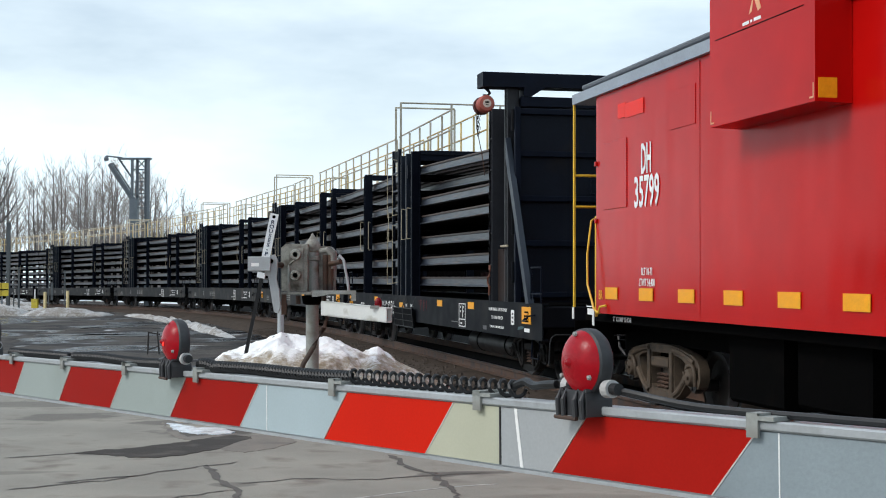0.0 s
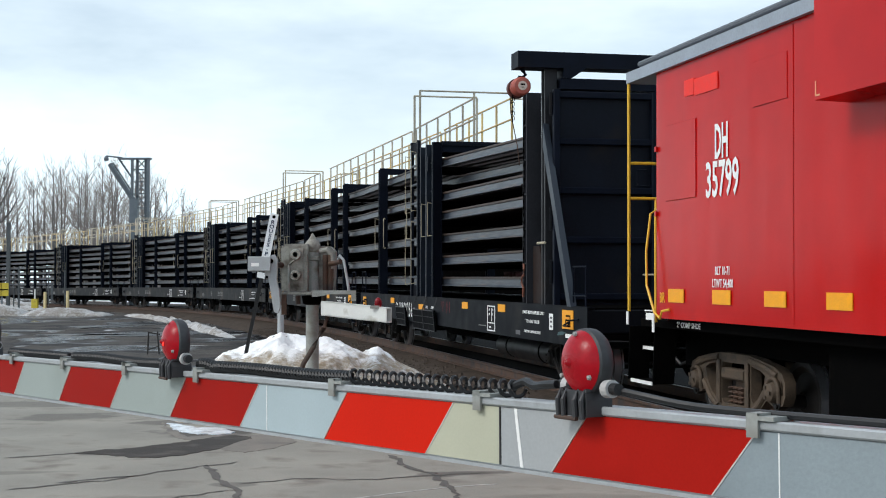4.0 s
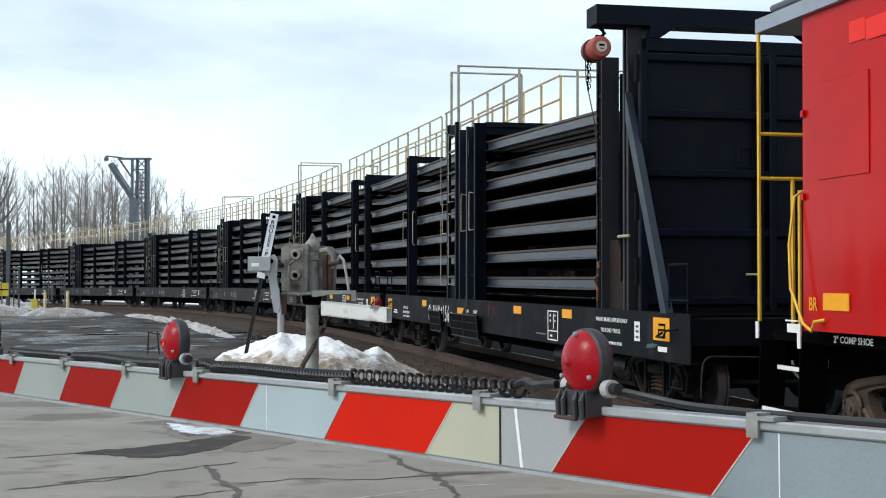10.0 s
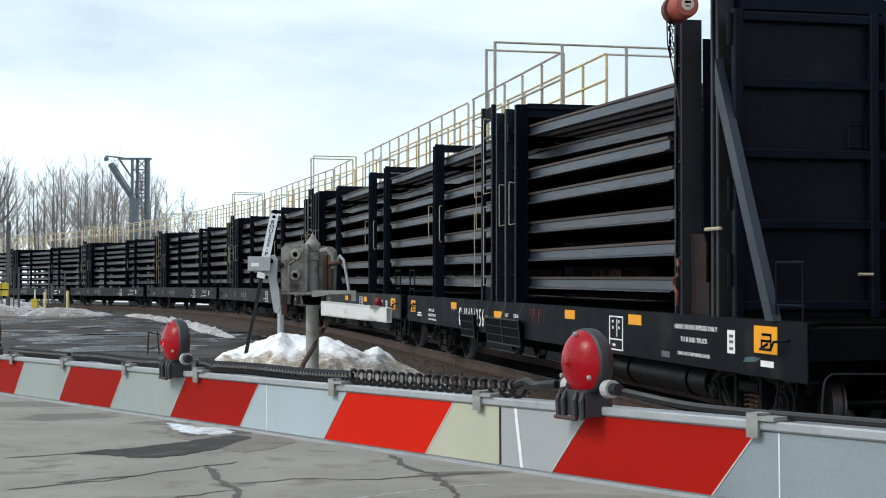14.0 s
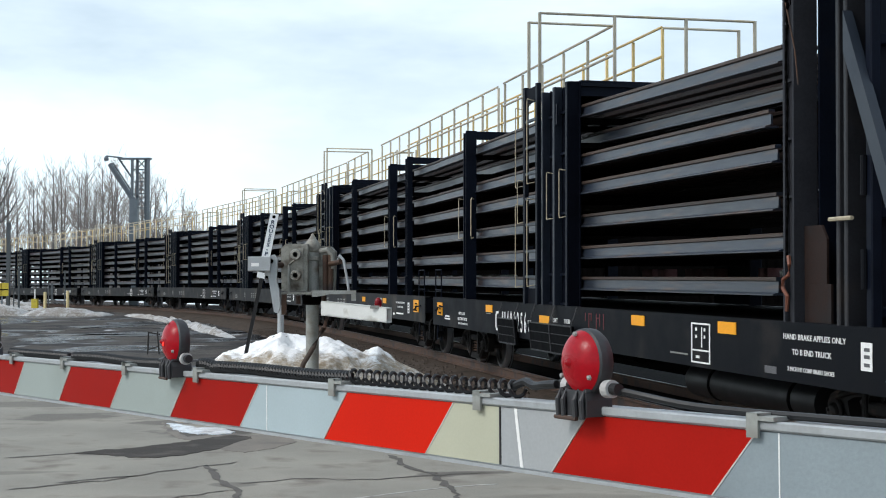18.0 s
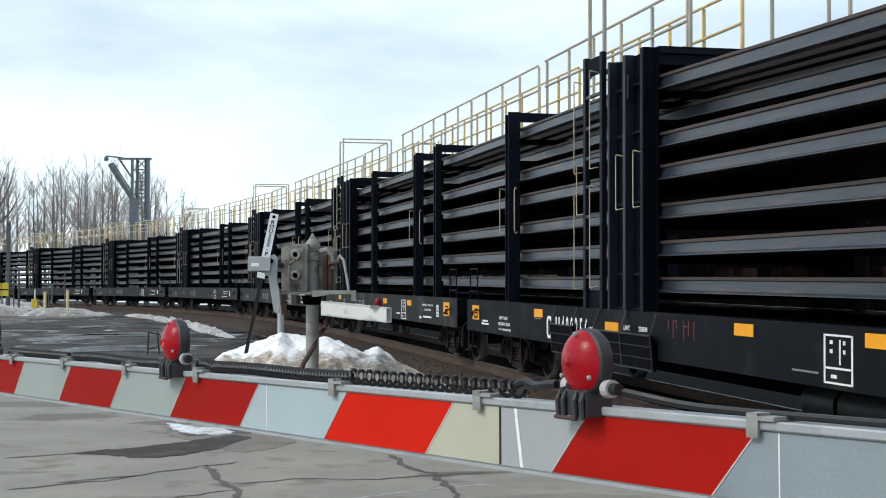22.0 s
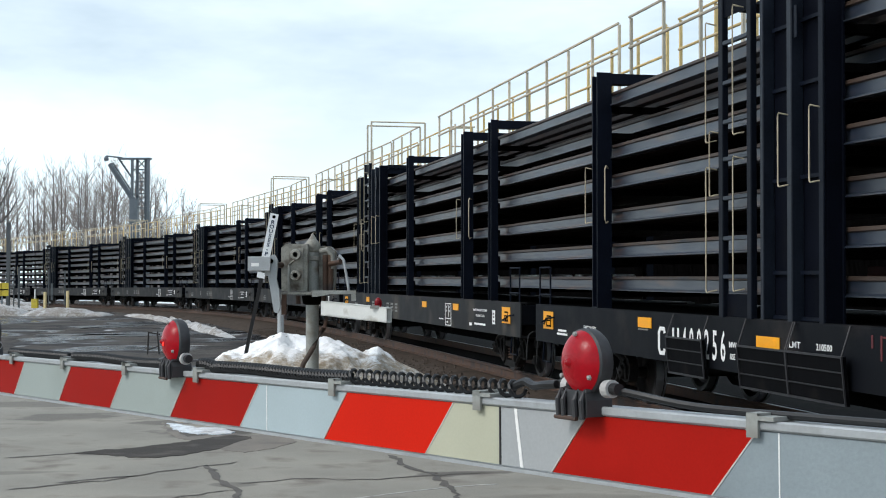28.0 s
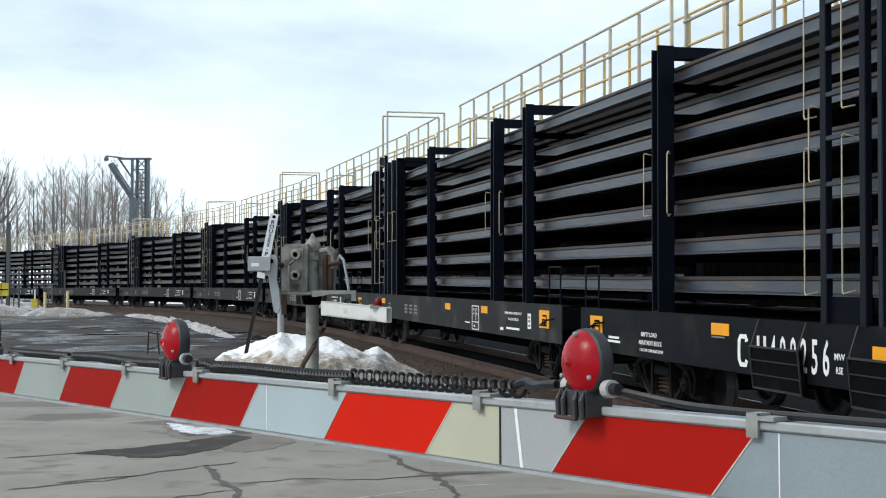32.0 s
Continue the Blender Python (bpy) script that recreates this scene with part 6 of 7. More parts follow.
part("pipe", Geo().tube([(mx(517), -0.33, mz(520)), (mx(517), -0.33, mz(470)), (mx(529), -0.34, mz(458))], 0.018, 8), M_GALV, hs, smooth=True)
part("rear_housing", Geo().prism([(mx(556), mz(515)), (mx(590), mz(515)), (mx(592), mz(445)), (mx(584), mz(436)), (mx(562), mz(436))], 0.02, 0.42, "y"), M_CASTING, mech)
for k, x in enumerate((577, 586)):
    part("buffer_rod", Geo().tube([(mx(x), -0.12, mz(520)), (mx(x), -0.12, mz(452))], 0.032, 10), M_RUSTY, mech, smooth=True)
part("side_lug", Geo().tube([(mx(568), -0.1, mz(446)), (mx(580), -0.12, mz(443)), (mx(588), -0.12, mz(452)), (mx(590), -0.12, mz(476))], 0.035, 10), M_CASTING, mech, smooth=True)
# plate under it
part("base_plate", Geo().box(mx(505), mx(626), -0.42, 0.42, mz(521), mz(517)), M_CASTING, mech)
part("plate_edge", Geo().box(mx(558), mx(634), -0.44, -0.42, mz(520), mz(514)), M_GALV, mech)
part("plate_edge", Geo().box(mx(626), mx(634), -0.44, -0.42, mz(532), mz(520.5)), M_GALV, mech)
part("plate_gusset", Geo().prism([(mx(558), mz(525)), (mx(566), mz(525)), (mx(590), mz(520.5)), (mx(558), mz(520.5))], -0.44, -0.42, "y"), M_GALV, mech)
# lever arms
part("lever_arm", Geo().prism([(mx(487), mz(455)), (mx(494), mz(452)), (mx(500), mz(462)), (mx(498), mz(495)), (mx(503), mz(515)), (mx(505), mz(542)), (mx(501), mz(553)), (mx(494), mz(551)), (mx(488), mz(515)), (mx(484), mz(490)), (mx(478), mz(488)), (mx(478), mz(470))], -0.52, -0.44, "y"), M_LEVER := surface("pale_grey_lever_paint", (0.36, 0.38, 0.39), 0.5, 0.1, 0.12, 8, 60, 0.1, (0.22, 0.2, 0.18), 0.25, 5), mech, "pale grey curved lever arm")
part("lever_head", Geo().box(mx(451), mx(489), -0.62, -0.42, mz(481), mz(456), 0.01), M_LEVER, mech, "pale grey square tube head")
part("pivot_bolt", Geo().lathe([(0, -0.035), (0.02, -0.03), (0.028, 0), (0, 0)], 12, (mx(489), -0.53, mz(464)), "y"), M_UNDER, mech)
part("lever_mark", Geo().box(mx(457), mx(470), -0.624, -0.62, mz(473), mz(467)), M_WHITE, mech)
part("lever_shaft", Geo().tube([(mx(496), -0.4, mz(470)), (mx(512), -0.1, mz(470))], 0.035, 10), M_RUSTY, mech, smooth=True)
part("lever_arm", Geo().tube([(mx(600), -0.2, mz(462)), (mx(605), -0.34, mz(454)), (mx(612), -0.36, mz(462)), (mx(619), -0.36, mz(500)), (mx(621), -0.36, mz(517))], 0.017, 10), M_LEVER, mech, smooth=True)
part("lever_shaft", Geo().tube([(mx(585), -0.15, mz(468)), (mx(606), -0.3, mz(464))], 0.03, 10), M_RUSTY, mech, smooth=True)
part("linkage", Geo().box(mx(505), mx(513), -0.40, -0.34, mz(556), mz(520)), M_RUSTY, mech)
part("under_bracket", Geo().lathe([(0.08, mz(540)), (0.115, mz(538)), (0.13, mz(524)), (0.08, mz(523))], 20), M_UNDER, mech, smooth=True)
for x, d in ((530, 0.05), (576, 0.0)):
    part("bracket_bolt", Geo().tube([(mx(x), -0.2 + d, mz(538)), (mx(x), -0.2 + d, mz(523))], 0.03, 8), M_RUSTY, mech, smooth=True)
# the stub of an arm, white box section with an open end
st = Geo()
a0, a1 = Vector((mx(574), -0.46, 0)), Vector((mx(690), -1.0, 0))
d = (a1 - a0).normalized()
nrm = Vector((-d.y, d.x, 0)) * 0.10
for lo, hi, off0, off1 in ((mz(555), mz(530), 0.0, 0.06), (mz(532), mz(530), 0.0, 1.0), (mz(555), mz(553), 0.0, 1.0), (mz(555), mz(530), 0.94, 1.0)):
    v = []
    for q in (a0, a1):
        for o in (off0, off1):
            for z in (lo, hi):
                w = q + nrm * o
                v.append((w.x, w.y, z - (0.085 if q is a1 else 0.015)))
    st.add(v, [(0, 1, 3, 2), (4, 6, 7, 5), (0, 4, 5, 1), (2, 3, 7, 6), (0, 2, 6, 4), (1, 5, 7, 3)])
stub = part("arm_stub", st, M_ARMSTUB := surface("chipped_white_paint", (0.66, 0.67, 0.64), 0.5, 0.0, 0.08, 6, 60, 0.1, (0.30, 0.28, 0.22), 0.18, 4), mech, "white box-section arm stub with an open end")
part("stub_bracket", Geo().box(a1.x - 0.19, a1.x - 0.08, a1.y + 0.06, a1.y + 0.10, mz(544), mz(539)), M_GALV, stub)
part("stub_lamp", Geo().lathe([(0, 0.0), (0.035, 0.0), (0.045, 0.03), (0.04, 0.07), (0.02, 0.10), (0, 0.105)], 16, (a1.x - 0.10, a1.y + 0.12, mz(541))), M_LENS, stub, "small red lamp", smooth=True)
part("conduit", Geo().tube([(mx(583), -0.2, mz(556)), (mx(577), -0.3, mz(580)), (mx(560), -0.36, mz(612)), (mx(543), -0.36, mz(640)), (mx(533), -0.34, mz(668)), (mx(530), -0.3, mz(720))], 0.030, 10), M_CONDUIT, mech, "rust-brown flexible conduit", smooth=True)

# a post with a foot plate behind the levers
pst = thing("steel_stub_post", "grey steel stub post with a flat foot plate in the snow", "post", pose((497 - 784) / 2500 * 17.95, 17.95, 0))
part("post", Geo().tube([(0, 0, 0.6), (0, 0, EYE - (540 - 502.4) * 0.00718)], 0.042, 14), M_LEVER, pst, smooth=True)
part("foot_plate", Geo().box(-0.09, 0.09, -0.1, 0.1, EYE - (602 - 502.4) * 0.00718, EYE - (595 - 502.4) * 0.00718), M_GALV, pst)

# leaning station sign
sign = thing("leaning_name_sign", "leaning white name board with black letters on a dark post", "sign", pose((432 - 784) / 2500 * 17.6, 17.6, 0.55) @ Matrix.Rotation(radians(11.5), 4, "Y"))
M_BOARD = surface("white_sign_board", (0.78, 0.80, 0.81), 0.5, 0.0, 0.05, 6, 60, 0.03)
M_LETTER = surface("blue_black_letter_paint", (0.035, 0.06, 0.10), 0.6, 0.0, 0.2, 20, 80, 0.0)
part("board_bolt", Geo().lathe([(0, -0.040), (0.018, -0.036), (0.022, -0.03), (0, -0.03)], 12, (0.0, 0, 1.87), "y"), M_UNDER, sign)
part("post", Geo().box(-0.022, 0.022, -0.015, 0.015, -0.15, 1.2), M_TANK, sign)
part("board", Geo().box(-0.052, 0.052, -0.03, -0.016, 1.20, 1.91), M_BOARD, sign, "narrow white board")
part("board_piece", Geo().box(-0.06, 0.04, -0.03, -0.016, 1.09, 1.16), M_BOARD, sign)
for i, ch in enumerate("ROUSES-P"):
    part("letter", lettering(ch, 0.066, M_LETTER, "letter", 0.001, 1.15, 0.03), None, sign, at=pose(0, -0.033, 1.80 - 0.0575 * i))


# ---- snow ----
def snowbank(name, label, centre, reach, height, seed, cells=40, rough=0.5, material=None):
    """A heap of old snow, uneven and rounded."""
    rnd = random.Random(seed)
    off = Vector((rnd.uniform(0, 50), rnd.uniform(0, 50), 0))
    g = Geo()
    v, f = [], []
    for i in range(cells + 1):
        for j in range(cells + 1):
            u, w = i / cells * 2 - 1, j / cells * 2 - 1
            x, y = u * reach[0], w * reach[1]
            z = height(u, w)
            q = Vector((x, y, 0)) * 1.6 + off
            k = noise.fractal(q, 1.0, 2.1, 5) * rough * 0.9 + noise.noise(q * 3.4) * rough * 0.35 + noise.noise(q * 8.0) * rough * 0.16
            z = z * (1 + 0.55 * k) + 0.10 * k * min(1, max(0, z) * 4)
            v.append((x, y, max(z, -0.02 - 0.2 * max(0, abs(u) - 0.97) - 0.2 * max(0, abs(w) - 0.97)) if z > 0.01 else -0.05))
    n = cells + 1
    f = [(i * n + j, (i + 1) * n + j, (i + 1) * n + j + 1, i * n + j + 1) for i in range(cells) for j in range(cells)]
    g.add(v, f)
    return tagged(part(name, g, material or M_SNOW, at=pose(*centre), smooth=True), label, "snow bank", "snow banks")


RIDGE_U = (-1.0, -0.93, -0.80, -0.62, -0.40, -0.12, 0.05, 0.22, 0.33, 0.46, 0.66, 0.86, 1.0)
RIDGE_Z = (0.0, 0.56, 0.72, 0.78, 0.90, 0.86, 0.80, 0.68, 0.73, 0.58, 0.44, 0.27, 0.0)


def mound(u, w):
    top = float(np.interp(u, RIDGE_U, RIDGE_Z))
    fall = 1 - ((0.25 - w) / 1.25) ** 1.15 if w < 0.25 else 1 - ((w - 0.25) / 0.75) ** 2
    return 1.02 * top * max(0.0, fall)


snowbank("snow_mound", "heap of old dirty snow round the gate mast", (-1.38, 17.5, -0.02), (1.68, 1.75), mound, 4, 170, 0.22)


# ---- verge, meltwater and far snow ----
def crack(points, width, seed):
    rnd = random.Random(seed)
    pts = []
    for (x0, y0), (x1, y1) in zip(points, points[1:]):
        n = max(2, int(math.hypot(x1 - x0, y1 - y0) / 0.10))
        for k in range(n):
            t = k / n
            pts.append((x0 + (x1 - x0) * t + rnd.gauss(0, 0.018), y0 + (y1 - y0) * t + rnd.gauss(0, 0.022)))
    pts.append(points[-1])
    v = []
    for i, (x, y) in enumerate(pts):
        a, b = pts[max(0, i - 1)], pts[min(len(pts) - 1, i + 1)]
        dx, dy = b[0] - a[0], b[1] - a[1]
        L = math.hypot(dx, dy) or 1
        w = width * rnd.uniform(0.35, 1.3) * (1 if 0 < i < len(pts) - 1 else 0.2)
        v += [(x - dy / L * w, y + dx / L * w, ROAD_Z + 0.004), (x + dy / L * w, y - dx / L * w, ROAD_Z + 0.004)]
    g = Geo()
    g.add(v, [(2 * i, 2 * i + 1, 2 * i + 3, 2 * i + 2) for i in range(len(pts) - 1)])
    tagged(part("road_crack", g, M_CRACK), "open crack in the asphalt", "crack", "cracks in the road", "structure")


crack([(-3.93, 12.56), (-3.54, 12.81), (-3.25, 13.07), (-2.89, 13.07)], 0.030, 1)
crack([(-3.32, 10.64), (-2.94, 10.94), (-2.65, 11.19), (-2.44, 11.46), (-2.26, 11.73), (-2.01, 12.02), (-1.79, 12.32)], 0.018, 2)
crack([(-2.02, 12.09), (-1.89, 11.59), (-1.74, 11.19), (-1.66, 10.88), (-1.52, 10.64), (-1.45, 10.15), (-1.38, 9.6)], 0.028, 3)
crack([(-1.60, 10.94), (-1.18, 11.26), (-0.64, 11.19), (-0.29, 11.36), (0.35, 11.66)], 0.020, 4)
crack([(-0.48, 12.85), (-0.3, 11.95), (-0.11, 11.59), (-0.02, 11.19), (0.07, 10.7), (0.11, 10.1), (0.2, 9.3)], 0.032, 5)
crack([(-1.98, 10.25), (-1.54, 10.64)], 0.014, 6)
crack([(-3.0, 11.0), (-2.7, 11.3), (-2.45, 11.42)], 0.030, 7)
wavy([(-3.14, 15.86), (-2.82, 14.91), (-2.55, 14.30), (-2.14, 14.64), (-1.56, 14.30), (-1.42, 13.89), (-1.62, 13.32), (-1.81, 12.98), (-2.02, 13.18), (-2.38, 13.89), (-2.71, 14.30), (-2.95, 15.04)], ROAD_Z - 0.001 + 0.004, "damp_patch", M_DAMP, "damp brownish patch on the asphalt round the ice", "stain", seed=12, amount=0.04)
wavy([(-3.36, 12.91), (-3.20, 13.18), (-2.95, 13.32), (-2.70, 13.63), (-2.47, 13.98), (-2.30, 14.30), (-2.15, 14.49), (-1.92, 14.30), (-2.01, 13.74), (-2.14, 13.18), (-2.33, 12.81), (-2.57, 12.62), (-2.80, 12.64), (-3.05, 12.85)], ROAD_Z + 0.005, "wet_stain", M_WET, "dark wet streak running along a crack in the asphalt", "stain", seed=10, amount=0.035)
wavy([(-3.06, 15.69), (-2.89, 15.58), (-2.63, 15.20), (-2.39, 15.20), (-2.15, 14.74), (-2.26, 14.52), (-2.50, 14.59), (-2.70, 14.74), (-2.84, 14.99)], ROAD_Z + 0.009, "ice_patch", M_ICE, "melting ice patch on the road", "ice", seed=9, amount=0.03)
rnd = random.Random(31)
for i in range(15):
    y = rnd.uniform(26, 66)
    x = (rnd.uniform(-60, 330) - 784) / 2500 * y
    w, d = rnd.uniform(0.7, 2.4) * y / 45, rnd.uniform(0.6, 2.2) * y / 45
    wavy([(x - w, y), (x - w * 0.4, y + d), (x + w * 0.5, y + d * 0.8), (x + w, y + d * 0.1), (x + w * 0.3, y - d * 0.7), (x - w * 0.5, y - d)], GROUND_Z + 0.012, "meltwater_puddle", M_WATER, "shallow meltwater standing on the muddy yard", "puddle", seed=40 + i, amount=0.16 * y / 30, n=5)
wavy([(-0.68, 10.2), (-0.40, 10.46), (-0.11, 10.70), (0.11, 10.85), (0.42, 10.98), (0.42, 10.95), (0.11, 10.82), (-0.11, 10.67), (-0.40, 10.43), (-0.66, 10.18)], ROAD_Z + 0.003, "paint_trace", M_TRACE := surface("worn_road_paint", (0.44, 0.43, 0.40), 0.8, 0.0, 0.2, 6, 60, 0.1, (0.25, 0.24, 0.22), 0.6, 9), "worn trace of white road paint", "road marking", seed=55, amount=0.008)

def strip(name, s0, s1, side, half, top, seed, label):
    """A low bank of old snow along the track, broken and uneven."""
    v = []
    ss = np.arange(s0, s1, 0.3)
    m = 11
    for s in ss:
        fade = max(0.0, min(1.0, (s - s0) / 4, (s1 - s) / 4))
        wide = half * (0.55 + 0.9 * fade * (0.5 + 0.5 * noise.noise(Vector((s * 0.21, seed, 3.1)))) + 0.25 * noise.noise(Vector((s * 0.9, seed, 7.7))))
        drift = 0.5 * half * noise.noise(Vector((s * 0.13, seed, 1.3)))
        for j in range(m):
            o = 2 * j / (m - 1) - 1
            k = 1 + 0.9 * noise.fractal(Vector((s * 0.7, o * 1.7 + seed, 0)), 1.0, 2.1, 4)
            p = way(s, side + drift + o * wide)
            v.append((p.x, p.y, GROUND_Z - 0.03 + top * fade * max(0.0, k) * (1 - o * o) ** 0.7 + 0.02))
    g = Geo()
    g.add(v, [(i * m + j, i * m + j + 1, (i + 1) * m + j + 1, (i + 1) * m + j) for i in range(len(ss) - 1) for j in range(m - 1)])
    tagged(part(name, g, M_SNOW_GREY, smooth=True), label, "snow bank", "snow banks")


strip("snow_ridge", -55, -18, -4.1, 0.40, 0.16, 1, "low melting snow ridge along the track")
strip("snow_ridge", -140, -72, -6.5, 2.0, 0.5, 2, "ploughed snow ridge along the track")

for px, wide, top, seed in ((-14, 2.1, 0.62, 61), (108, 2.0, 0.46, 62), (172, 0.7, 0.20, 63)):
    snowbank("snow_bank", "ploughed heap of old snow before the bollards", ((px - 784) / 2500 * 81.5, 81.5, GROUND_Z), (wide, 1.6), lambda u, w: top * max(0.0, 1 - abs(u) ** 2.4) ** 0.6 * max(0.0, 1 - abs(w) ** 2.4) ** 0.6, seed, 60, 0.16, M_SNOW_GREY)
M_FRAME = surface("dark_rusted_frame", (0.02, 0.018, 0.017), 0.7, 0.0, 0.3, 10, 60, 0.1)
fr = thing("steel_ground_frame", "small dark steel frame standing in the mud", "frame", pose((273 - 784) / 2500 * 37.0, 37.0, GROUND_Z))
for x, lean in ((-0.17, 0.03), (0.14, -0.05)):
    part("upright", Geo().tube([(x, 0, -0.05), (x + lean, 0, 0.60)], 0.022), M_FRAME, fr)
part("crossbar", Geo().tube([(-0.16, 0, 0.58), (0.16, 0, 0.52)], 0.02), M_FRAME, fr)
part("crossbar", Geo().tube([(-0.17, 0, 0.12), (0.14, 0, 0.22)], 0.018), M_FRAME, fr)

# snow field and brush behind the train
far = Geo()
v = []
ss = np.arange(-160, 78, 4.0)
for s in ss:
    for o in (13.0, 16.0, 60.0, 260.0):
        p = way(s, o)
        v.append((p.x, p.y, GROUND_Z + (0.02 if o < 14 else 0.10)))
far.add(v, [(i * 4 + j, i * 4 + j + 1, (i + 1) * 4 + j + 1, (i + 1) * 4 + j) for i in range(len(ss) - 1) for j in range(3)])
tagged(part("snow_field", far, M_FARSNOW), "old snow covering the ground beyond the tracks", "snow", kind="structure")


def brush(s0, s1, side, high, seed, n):
    """A belt of leafless brush."""
    rnd = random.Random(seed)
    g = Geo()
    for _ in range(n):
        s, o = rnd.uniform(s0, s1), side + rnd.uniform(-2.5, 2.5)
        p = way(s, o)
        h = high * rnd.uniform(0.5, 1.0)
        dx, dy = rnd.uniform(-0.25, 0.25) * h, rnd.uniform(-0.25, 0.25) * h
        r = rnd.uniform(0.03, 0.08)
        a, b = Vector((p.x, p.y, GROUND_Z)), Vector((p.x + dx, p.y + dy, GROUND_Z + h))
        g.add([a + Vector((-r, 0, 0)), a + Vector((r, 0, 0)), a + Vector((0, r, 0)), b], [(0, 1, 3), (1, 2, 3), (2, 0, 3)])
    return g


# brush far below its own tone, putting shade into the rack gaps
M_BRUSH = surface("shade_dark_brushwood", (0.0042, 0.0038, 0.0037), 0.95, 0.0, 0.3, 2, 20, 0.0, shine=0.0)
tagged(part("brushwood", brush(-168, 60, 27, 8.5, 6, 52000), M_BRUSH), "belt of leafless brush beyond the snow, blackened as shade behind the racks", "brush", kind="stuff")


# ---- bare trees ----
def tree_meshes(seed, high):
    rnd = random.Random(seed)
    trunk, crown = Geo(), Geo()
    lean = Vector((rnd.uniform(-0.04, 0.04), rnd.uniform(-0.04, 0.04), 1))
    axis = [Vector((0, 0, 0))]
    for k in range(1, 9):
        axis.append(axis[-1] + (lean + Vector((rnd.uniform(-0.06, 0.06), rnd.uniform(-0.06, 0.06), 0))) * high / 8)
    trunk.tube(axis, high * 0.0135, 6, high * 0.0020)

    def limb(p, d, length, r, depth):
        n = 3
        pts = [p]
        for k in range(n):
            d = (d + Vector((rnd.uniform(-0.18, 0.18), rnd.uniform(-0.18, 0.18), rnd.uniform(0.0, 0.22)))).normalized()
            pts.append(pts[-1] + d * length / n)
        crown.tube(pts, r, 3 if depth else 4, r * 0.35)
        if depth < 2:
            for _ in range(rnd.randint(3, 5)):
                q = pts[rnd.randint(1, n)]
                a = rnd.uniform(0, 6.28)
                dd = (d * 0.9 + Vector((math.cos(a), math.sin(a), 0.25)) * rnd.uniform(0.4, 0.8)).normalized()
                limb(q, dd, length * rnd.uniform(0.4, 0.62), r * 0.5, depth + 1)

    for k in range(rnd.randint(13, 17)):
        t = rnd.uniform(0.22, 0.97)
        i = int(t * 8)
        p = axis[i].lerp(axis[min(8, i + 1)], t * 8 - i)
        a = rnd.uniform(0, 6.28)
        up = rnd.uniform(0.7, 1.5)
        limb(p, Vector((math.cos(a), math.sin(a), up)).normalized(), high * rnd.uniform(0.16, 0.30) * (1.15 - 0.6 * t), high * 0.0042 * (1.2 - 0.6 * t), 0)
    return trunk.mesh("trunk", M_BARK), crown.mesh("crown", M_TWIG)


KINDS = [tree_meshes(20 + k, 13.0) for k in range(6)]


def tree(x, y, high, kind, turn):
    k = high / 13.0
    t = tagged(new("bare_tree"), "tall leafless grey tree behind the tracks", "tree", "trees behind the tracks")
    t.matrix_basis = Matrix.Translation((x, y, GROUND_Z)) @ Matrix.Rotation(turn, 4, "Z") @ Matrix.Scale(k, 4)
    part("trunk", KINDS[kind][0], None, t)
    part("crown", KINDS[kind][1], None, t)


rnd = random.Random(77)
for i in range(52):
    y = rnd.uniform(138, 185)
    px = rnd.uniform(-40, 335)
    tall = 13.6 - 3.0 * max(0, (px - 230) / 105) + rnd.uniform(-2.5, 0.8)
    tree((px - 784) / 2500 * y, y, tall * y / 150, rnd.randrange(6), rnd.uniform(0, 6.28))
tree(-36.5, 112, 10.5, 2, 0.6)
old = tagged(new("bare_tree"), "old leafless tree with thick crooked limbs at the yard edge", "tree", "trees behind the tracks")
old.matrix_basis = pose((-16 - 784) / 2500 * 100.0, 100.0, GROUND_Z)
rnd = random.Random(8)
ot, oc = Geo().tube([(0, 0, 0), (0.1, 0, 3.0), (-0.1, 0.1, 6.0), (0.35, 0, 9.0), (0.5, 0, 11.0)], 0.26, 8, 0.05), Geo()
for z0, dx, dz, r in ((5.8, 1.9, 2.2, 0.11), (6.8, 1.5, 2.8, 0.09), (4.6, -1.8, 2.0, 0.1), (7.6, 1.1, 2.6, 0.07), (8.2, -1.0, 2.2, 0.06), (6.2, 0.9, 1.2, 0.07)):
    pts = [(0, 0, z0), (dx * 0.4, 0.2, z0 + dz * 0.25), (dx * 0.75, 0.1, z0 + dz * 0.6), (dx, 0, z0 + dz)]
    oc.tube(pts, r, 5, r * 0.3)
    for _ in range(12):
        q = Vector(pts[rnd.randint(1, 3)])
        e = q + Vector((rnd.uniform(-0.7, 0.7), rnd.uniform(-0.5, 0.5), rnd.uniform(0.3, 1.2)))
        oc.tube([q, q.lerp(e, 0.5) + Vector((rnd.uniform(-0.1, 0.1), 0, 0.1)), e], 0.022, 3, 0.008)
part("trunk", ot, M_BARK, old)
part("crown", oc, M_BARK, old)

# ---- signal bridge bracket behind the train ----
SY = 114.0
sg = thing("signal_bracket", "grey lattice signal bracket mast behind the train", "signal mast", pose((250 - 784) / 2500 * SY, SY, GROUND_Z))


def sx(x):
    return (x - 250) / 2500 * SY


def sz(y):
    return EYE - (y - 502.4) / 2500 * SY - GROUND_Z


